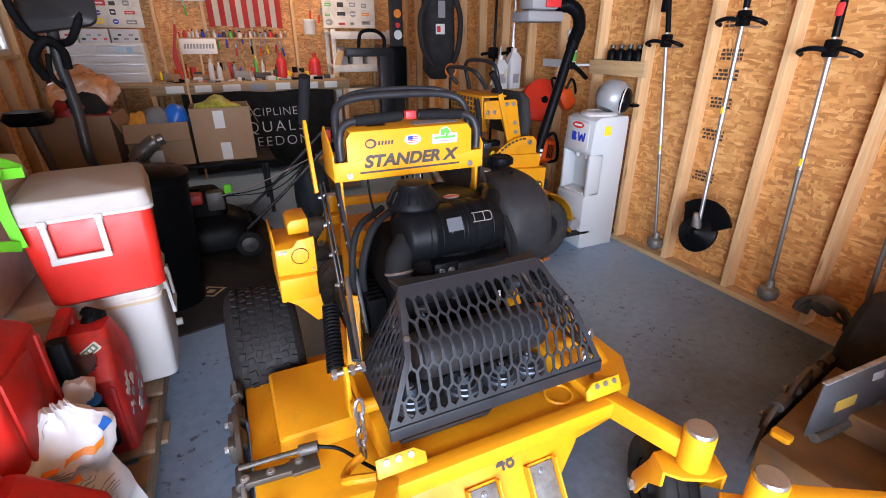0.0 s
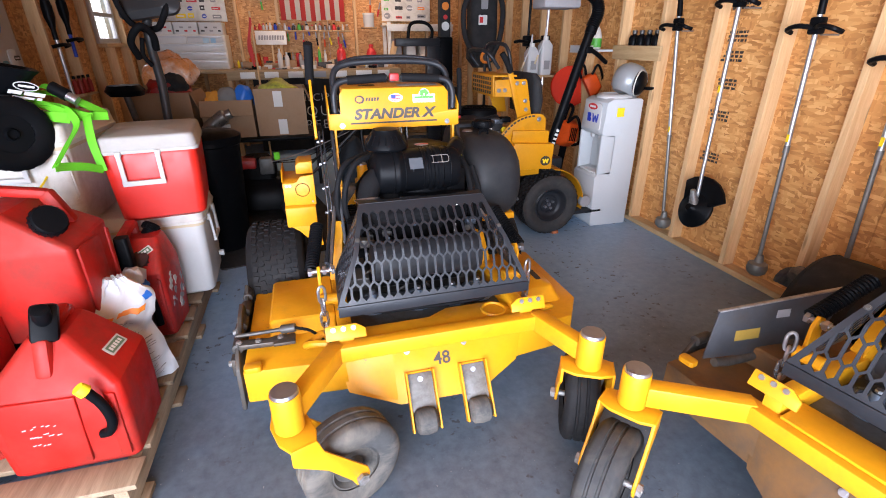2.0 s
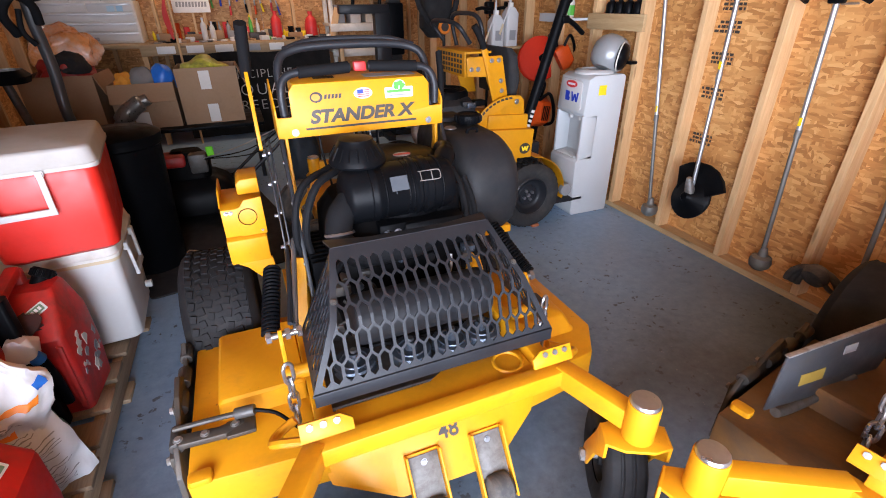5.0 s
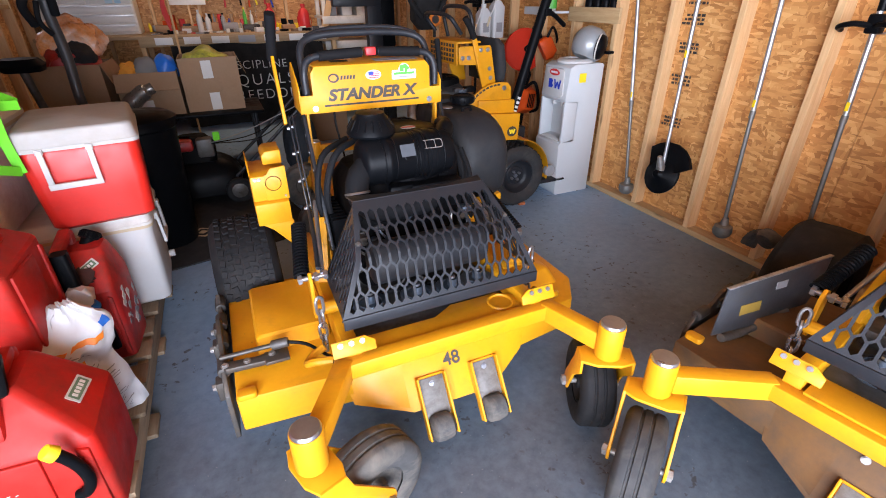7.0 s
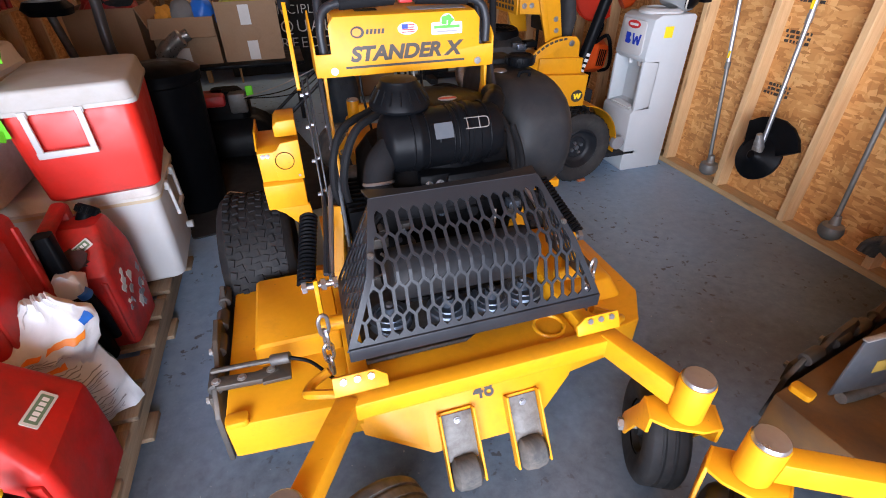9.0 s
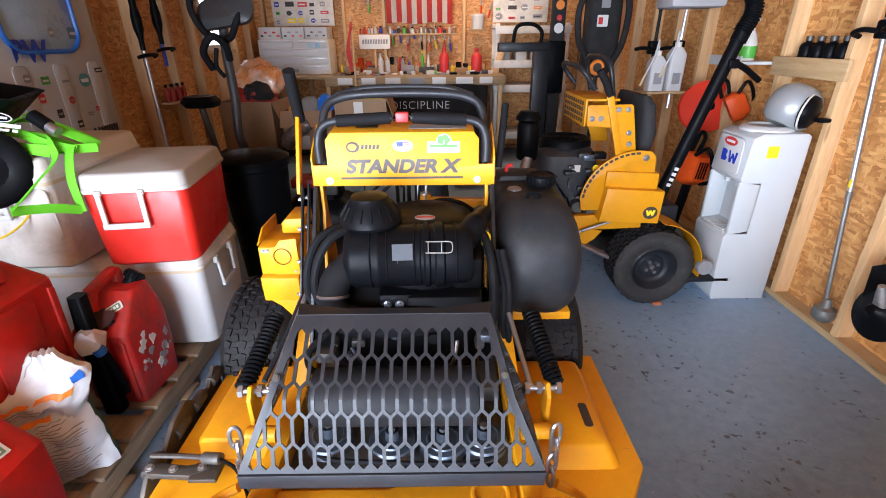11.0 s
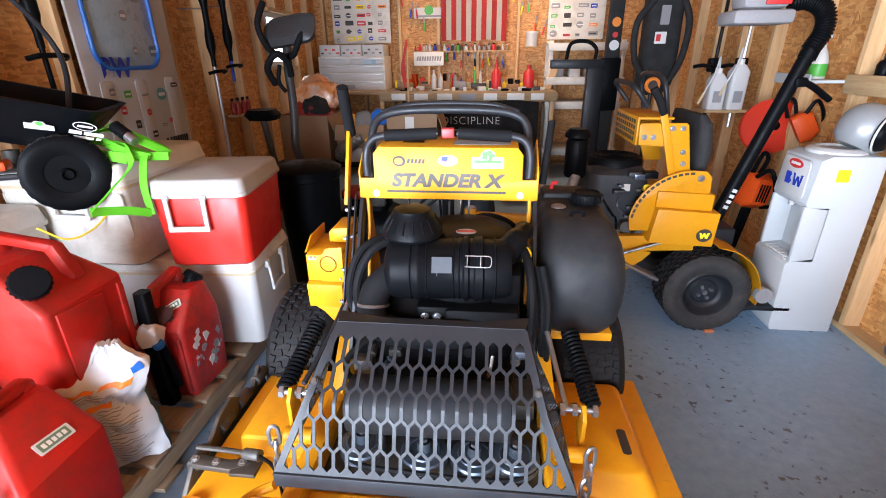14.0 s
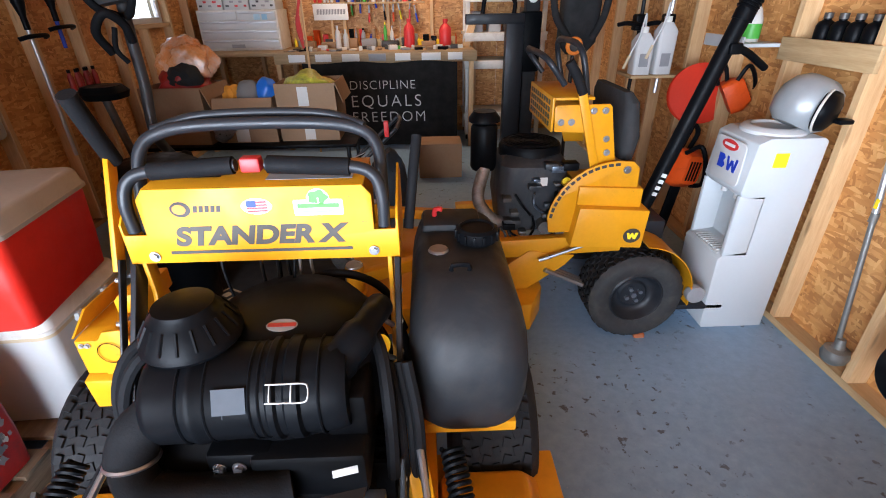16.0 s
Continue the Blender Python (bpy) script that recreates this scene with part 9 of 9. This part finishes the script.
sticker_board("white board crowded with stickers above a tool chest", -1.27, -0.47, 1.66, 2.40, 7.44, 4, 26)
sticker_board("white board with dark stickers beside the flag", 1.62, 2.34, 1.68, 2.40, 7.44, 8, 22)
t = thing("rolling_rack", "white steel rack on casters with shelves", "rack")
for x in (1.62, 2.50):
    for y in (7.02, 7.42):
        bm = B()
        box(bm, (x, y, 0.06), (x + 0.05, y + 0.05, 1.66), 0.004)
        part("post", bm, WHITE_GRIMY, t)
        bm = B()
        lathe(bm, [(0.0, -0.012), (0.028, -0.010), (0.030, 0), (0.028, 0.010), (0.0, 0.012)], 16, pose(x + 0.025, y + 0.025, 0.03, 0, 90, 0))
        part("caster", bm, BLACK, t)
for z in (0.30, 0.90, 1.20, 1.60):
    bm = B()
    box(bm, (1.60, 7.00, z), (2.57, 7.49, z + 0.03), 0.004)
    box(bm, (1.61, 6.992, z - 0.06), (2.56, 6.999, z + 0.03), 0.002)
    part("shelf", bm, WHITE_GRIMY, t)
random.seed(14)
for k in range(4):
    bm = B()
    x = 1.70 + 0.2 * k
    box(bm, (x, 7.1, 1.231), (x + random.uniform(0.12, 0.18), 7.4, 1.231 + random.uniform(0.10, 0.26)), 0.006)
    solid("storage_box", bm, random.choice((WHITE, PRINT_GREY, CARD, WHITE_GRIMY)), "small storage box on the white rack", "box", group="boxes on the rack")

# flag
t = thing("flag", "red and white striped cloth flag hung from the wall", "flag", pose(0.655, 7.405, 1.68))
for k in range(13):
    bm = B()
    w = 0.86 / 13
    x = -0.43 + w * k
    rows = []
    for j in range(9):
        z = 0.11 * j
        rows.append([bm.verts.new((x + w * i / 3, 0.012 * math.sin((x + w * i / 3) * 22 + z * 2) + 0.004, z + 0.012 * math.sin(k * 0.9) * (1 - j / 8))) for i in range(4)])
    for a, b in zip(rows, rows[1:]):
        for i in range(3):
            bm.faces.new((a[i], a[i + 1], b[i + 1], b[i]))
    bmesh.ops.solidify(bm, geom=bm.faces[:], thickness=0.002)
    part("stripe", bm, surface("flag_red_cloth", (0.56, 0.05, 0.045), 0.8, vary=0.12, fine=200, bump=0.2) if k % 2 == 0 and k == 0 else (bpy.data.materials["flag_red_cloth"] if k % 2 == 0 else TAPE), t)

# shelf of small things over the bench
t = thing("wall_shelf", "narrow pine shelf crowded with small bottles and tools", "shelf")
bm = B()
box(bm, (-0.18, 7.36, 1.540), (1.16, 7.52, 1.558), 0.002)
part("shelf_board", bm, PINE_X, t)
SMALL = (PRINT_RED, INK, PRINT_YELLOW, WHITE, PRINT_GREEN, PRINT_BLUE, ORANGE, STEEL_DULL, CARD, PRINT_GREY)
rnd = random.Random(31)
x = -0.15
while x < 1.12:
    r, h = rnd.uniform(0.014, 0.03), rnd.uniform(0.04, 0.075)
    t = thing("small_bottle", "small bottle or tin on the narrow shelf", "bottle", pose(x + r, 7.42 + rnd.uniform(-0.03, 0.05), 1.559), "small bottles on the shelf")
    bm = B()
    lathe(bm, [(r, 0), (r, h * 0.75), (r * 0.5, h * 0.9), (r * 0.5, h)], 12)
    part("bottle_body", bm, rnd.choice(SMALL), t)
    bm = B()
    lathe(bm, [(r * 0.6, h), (r * 0.6, h + 0.015), (0, h + 0.016)], 10)
    part("cap", bm, rnd.choice((BLACK, WHITE, PRINT_RED)), t)
    x += 2 * r + rnd.uniform(0.006, 0.03)

# sign over the bench
t = thing("small_sign", "white sign with grey printing on the wall", "sign", pose(0.06, 7.30, 1.46, 0, 0, 4))
bm = B()
prism(bm, rounded(-0.20, -0.085, 0.20, 0.085, 0.008), 0.006, Matrix.Rotation(radians(90), 4, "X"), 0.001)
sg = part("sheet", bm, CHALK, t)
for k in range(10):
    sticker(sg, [(-0.165 + 0.034 * k, -0.025), (-0.141 + 0.034 * k, -0.025), (-0.133 + 0.034 * k, 0.03), (-0.157 + 0.034 * k, 0.03)], Matrix.Translation((0, -0.0062, 0)) @ Matrix.Rotation(radians(90), 4, "X"), PRINT_GREY, "print_bar")
bm = B()
box(bm, (-0.012, 0.001, -0.40), (0.012, 0.02, 0.08), 0.002)
part("stake", bm, PINE_Z, t)


def bottle(label, x, y, z, r, h, material, cap):
    t = thing("bottle", label, "bottle", pose(x, y, z), "bottles on the workbench")
    bm = B()
    lathe(bm, [(r * 0.96, 0), (r, 0.01), (r, h * 0.62), (r * 0.8, h * 0.74), (r * 0.36, h * 0.84), (r * 0.34, h * 0.92)], 20)
    part("bottle_body", bm, material, t)
    bm = B()
    lathe(bm, [(r * 0.42, h * 0.90), (r * 0.42, h), (0, h + 0.002)], 14)
    part("cap", bm, cap, t)


BZ = 1.084
bottle("red plastic oil bottle with a white label", 0.97, 7.10, BZ, 0.062, 0.30, PRINT_RED, PRINT_RED)
bottle("red plastic oil bottle with a white label", 1.39, 7.10, BZ, 0.070, 0.29, PRINT_RED, PRINT_RED)
bottle("white squeeze bottle on the workbench", 0.15, 7.08, BZ, 0.032, 0.24, WHITE, WHITE)
bottle("white squeeze bottle on the workbench", 0.24, 7.08, BZ, 0.030, 0.20, WHITE, WHITE)
bottle("dark bottle with a yellow cap on the workbench", 0.68, 7.30, BZ, 0.022, 0.26, PRINT_GREEN, PRINT_YELLOW)
bottle("pale spray can on the workbench", 0.76, 7.30, BZ, 0.022, 0.22, TAPE, WHITE)
bottle("grey spray can on the workbench", 0.42, 7.28, BZ, 0.026, 0.20, PRINT_GREY, BLACK)
rnd = random.Random(77)
for k in range(34):
    x = -0.40 + 2.0 * k / 34 + rnd.uniform(-0.02, 0.02)
    y = rnd.uniform(6.74, 6.95)
    w, d, h = rnd.uniform(0.03, 0.10), rnd.uniform(0.03, 0.10), rnd.uniform(0.012, 0.05)
    bm = B()
    box(bm, (-w / 2, -d / 2, 0), (w / 2, d / 2, h), 0.004, Matrix.Rotation(rnd.uniform(-0.5, 0.5), 4, "Z"))
    solid("small_part", bm, rnd.choice(SMALL + (TAPE, BLACK, WHITE_GRIMY)), "small boxed part or tool lying on the workbench", "clutter", group="small parts on the workbench", m=Matrix.Translation((x, y, BZ)))
for k in range(8):
    bm = B()
    w, h = rnd.uniform(0.12, 0.20), rnd.uniform(0.05, 0.10)
    x = -0.30 + 0.235 * k
    box(bm, (x, 7.15, BZ), (x + w, 7.28, BZ + h), 0.004)
    solid("parts_box", bm, rnd.choice((PRINT_RED, WHITE, CARD, INK, PRINT_GREY, PRINT_RED)), "small printed parts box on the workbench", "box", group="parts boxes on the workbench")
for k in range(7):
    bm = B()
    x = -0.34 + 0.29 * k
    box(bm, (x, 6.653, 0.985), (x + rnd.uniform(0.12, 0.22), 6.664, 1.06), 0.002)
    solid("rail_sticker", bm, rnd.choice((TAPE, WHITE_GRIMY, PRINT_GREY, CHALK)), "pale printed sticker on the bench rail", "sticker", group="stickers on the bench rail")
for k in range(40):
    x = -0.42 + 2.0 * k / 40 + rnd.uniform(-0.02, 0.02)
    w, d, h = rnd.uniform(0.03, 0.09), rnd.uniform(0.03, 0.06), rnd.uniform(0.06, 0.19)
    bm = B()
    if k % 3 == 0:
        lathe(bm, [(w * 0.34, 0), (w * 0.36, h * 0.7), (w * 0.14, h * 0.85), (w * 0.14, h)], 14)
    else:
        box(bm, (-w / 2, -d / 2, 0), (w / 2, d / 2, h), 0.004, Matrix.Rotation(rnd.uniform(-0.5, 0.5), 4, "Z"))
    solid("bench_item", bm, rnd.choice((PRINT_RED, WHITE, CARD, INK, PRINT_YELLOW, PRINT_GREY, ORANGE, BLACK, CREAM, PRINT_BLUE)), "small coloured pack standing at the back of the bench", "clutter", group="packs at the back of the bench", m=Matrix.Translation((x, rnd.uniform(7.33, 7.45), BZ)))
# tools on the back wall
for k in range(22):
    x = -0.40 + 0.098 * k
    z = rnd.uniform(1.66, 2.25) if not 0.18 < x < 1.12 else rnd.uniform(1.30, 1.50)
    t = thing("hand_tool", "hand tool hung on the back wall", "hand tool", pose(x, 7.48, z, 0, rnd.uniform(-15, 15), 0), "hand tools on the wall")
    bm = B()
    cyl(bm, (0, 0, 0), (0, 0, 0.10), 0.012, seg=10)
    part("grip", bm, rnd.choice((PRINT_RED, ORANGE, BLACK, PRINT_BLUE, PRINT_YELLOW, PRINT_GREEN)), t)
    bm = B()
    box(bm, (-0.010, -0.004, 0.10), (0.010, 0.004, 0.19), 0.002)
    part("blade", bm, STEEL_DULL, t)
    bm = B()
    cyl(bm, (0, 0.0, 0.13), (0, 0.05, 0.13), 0.003, seg=6)
    part("nail", bm, STEEL_DULL, t)
t = thing("framed_note", "pale printed sheet pinned beside the flag", "notice", pose(0.05, 7.49, 2.02))
bm = B()
prism(bm, rounded(-0.20, -0.06, 0.20, 0.07, 0.01), 0.004, Matrix.Rotation(radians(90), 4, "X"))
sg = part("sheet", bm, TAPE, t)
sticker(sg, [(0.06 * math.cos(a), 0.04 + 0.06 * math.sin(a)) for a in (math.pi * k / 8 for k in range(16))], Matrix.Translation((0, -0.0045, 0)) @ Matrix.Rotation(radians(90), 4, "X"), PRINT_GREEN, "print")
sticker(sg, rounded(-0.17, -0.045, 0.17, -0.02, 0.004), Matrix.Translation((0, -0.0045, 0)) @ Matrix.Rotation(radians(90), 4, "X"), PRINT_GREY, "print")
t = thing("plastic_jar", "white plastic tub standing on a wall bracket", "tub", pose(1.42, 7.40, 1.60))
bm = B()
lathe(bm, [(0.075, 0.0), (0.08, 0.15), (0.082, 0.16)], 22)
part("tub", bm, WHITE, t)
bm = B()
lathe(bm, [(0.085, 0.155), (0.085, 0.18), (0.0, 0.183)], 22)
part("lid", bm, WHITE_GRIMY, t)
bm = B()
box(bm, (-0.10, -0.09, -0.018), (0.10, 0.12, 0.0), 0.002)
part("bracket", bm, PINE_X, t)
t = thing("offcut", "bare pine offcut leaning on the workbench", "wood offcut", pose(1.62, 7.0, BZ, 0, 18, 0))
bm = B()
box(bm, (-0.04, 0, 0), (0.04, 0.02, 0.34), 0.002)
part("board", bm, PINE_Z, t)
t = thing("flag_pole", "thin pine pole standing against the bench", "pole", pose(-0.115, 6.60, 0.0, -1, 0, 0))
bm = B()
tube(bm, [(0, 0, 0), (0, 0, 1.75)], 0.012, 10, 1)
part("pole", bm, PINE_Z, t)
bm = B()
for k in range(4):
    tube(bm, [(0, -0.01, 1.68 - 0.02 * k), (-0.04 - 0.01 * k, -0.02, 1.45 - 0.03 * k), (-0.03, -0.01, 1.25 - 0.04 * k)], 0.012, 8, 4)
part("furled_cloth", bm, bpy.data.materials["flag_red_cloth"], t)

# black steel stand and hanging packs
t = thing("steel_stand", "black square-tube steel stand with a top arm", "stand")
bm = B()
beam(bm, (2.010, 6.05, 0.0), (2.010, 6.05, 1.36), 0.17, 0.12, 0.008, up=(0, 1, 0))
beam(bm, (1.54, 6.05, 1.40), (2.095, 6.05, 1.40), 0.11, 0.09, 0.008)
part("frame", bm, BLACK_POWDER, t)
bm = B()
beam(bm, (1.62, 6.05, 0.03), (2.36, 6.05, 0.03), 0.09, 0.06, 0.006)
beam(bm, (1.98, 5.78, 0.03), (1.98, 6.34, 0.03), 0.09, 0.06, 0.006)
part("foot", bm, BLACK_POWDER, t)
bm = B()
tube(bm, [(1.70, 6.05, 1.44), (1.74, 6.05, 1.60), (1.90, 6.05, 1.62), (2.0, 6.05, 1.55), (2.0, 6.05, 1.44)], 0.02, 10, 6)
part("handle", bm, BLACK, t)
t = thing("measuring_wheel", "orange measuring wheel on a black handle by the wall", "measuring wheel", pose(2.204, 4.689, 0))
bm = B()
tube(bm, [(0.0, 0.0, 0.0), (0.0, 0.02, 1.20)], 0.014, 10, 1)
part("handle", bm, BLACK_POWDER, t)
bm = B()
lathe(bm, [(0.0, -0.012), (0.055, -0.012), (0.062, 0.0), (0.055, 0.012), (0.0, 0.012)], 26, pose(0.0, 0.0, 1.262, 90, 0, 0))
wh = part("wheel", bm, PRINT_ORANGE, t)
bm = B()
lathe(bm, [(0.036, 0.012), (0.034, 0.016), (0.0, 0.016)], 22, pose(0.0, 0.0, 1.262, 90, 0, 0))
part("hub", bm, INK, wh)
t = thing("long_case", "tall narrow black case with stickers hanging", "case", pose(2.18, 6.12, 0))
bm = B()
box(bm, (-0.07, -0.06, 0.03), (0.07, 0.06, 2.10), 0.02)
cs = part("case", bm, CLOTH_BLACK, t)
bm = B()
box(bm, (-0.11, -0.09, 0.92), (0.09, 0.02, 1.46), 0.02)
part("pocket", bm, BLACK, t)
for z, mat, r in ((1.80, PRINT_ORANGE, 0.045), (1.68, PRINT_RED, 0.028), (1.58, CHALK, 0.05)):
    sticker(cs, [(r * math.cos(a), z + r * math.sin(a)) for a in (math.pi * k / 8 for k in range(16))], Matrix.Translation((0, -0.0605, 0)) @ Matrix.Rotation(radians(90), 4, "X"), mat, "sticker")
t = thing("backpack_blower", "black backpack harness hanging from the rafters", "backpack", pose(2.47, 5.62, 0))
bm = B()
loft(bm, [(1.12, rounded(-0.06, -0.06, 0.10, 0.08, 0.04)), (1.22, rounded(-0.14, -0.10, 0.18, 0.12, 0.06)), (1.50, rounded(-0.13, -0.12, 0.19, 0.14, 0.07)), (2.05, rounded(-0.14, -0.10, 0.18, 0.12, 0.05))])
pk = part("pack", bm, CLOTH_BLACK, t)
bm = B()
tube(bm, [(-0.10, -0.10, 1.95), (-0.24, -0.14, 1.75), (-0.22, -0.14, 1.45), (-0.08, -0.12, 1.25)], 0.03, 10, 6)
tube(bm, [(0.16, -0.10, 1.95), (0.22, -0.14, 1.75), (0.20, -0.14, 1.45), (0.12, -0.12, 1.25)], 0.03, 10, 6)
part("strap", bm, CLOTH_BLACK, t)
bm = B()
tube(bm, [(0.02, 0.0, 2.03), (0.02, 0.0, ZC + 0.004)], 0.008, 6, 1)
part("rope", bm, GREY_METAL, t)
sticker(pk, rounded(-0.06, 1.58, 0.04, 1.68, 0.008), Matrix.Translation((0, -0.118, 0)) @ Matrix.Rotation(radians(90), 4, "X"), CHALK, "label", 0.012)
sticker(pk, rounded(-0.05, 1.60, -0.01, 1.66, 0.004), Matrix.Translation((0, -0.131, 0)) @ Matrix.Rotation(radians(90), 4, "X"), PRINT_RED, "label", 0.002)
sticker(pk, rounded(-0.03, 1.74, 0.05, 1.90, 0.008), Matrix.Translation((0, -0.110, 0)) @ Matrix.Rotation(radians(90), 4, "X"), PRINT_GREY, "label", 0.01)
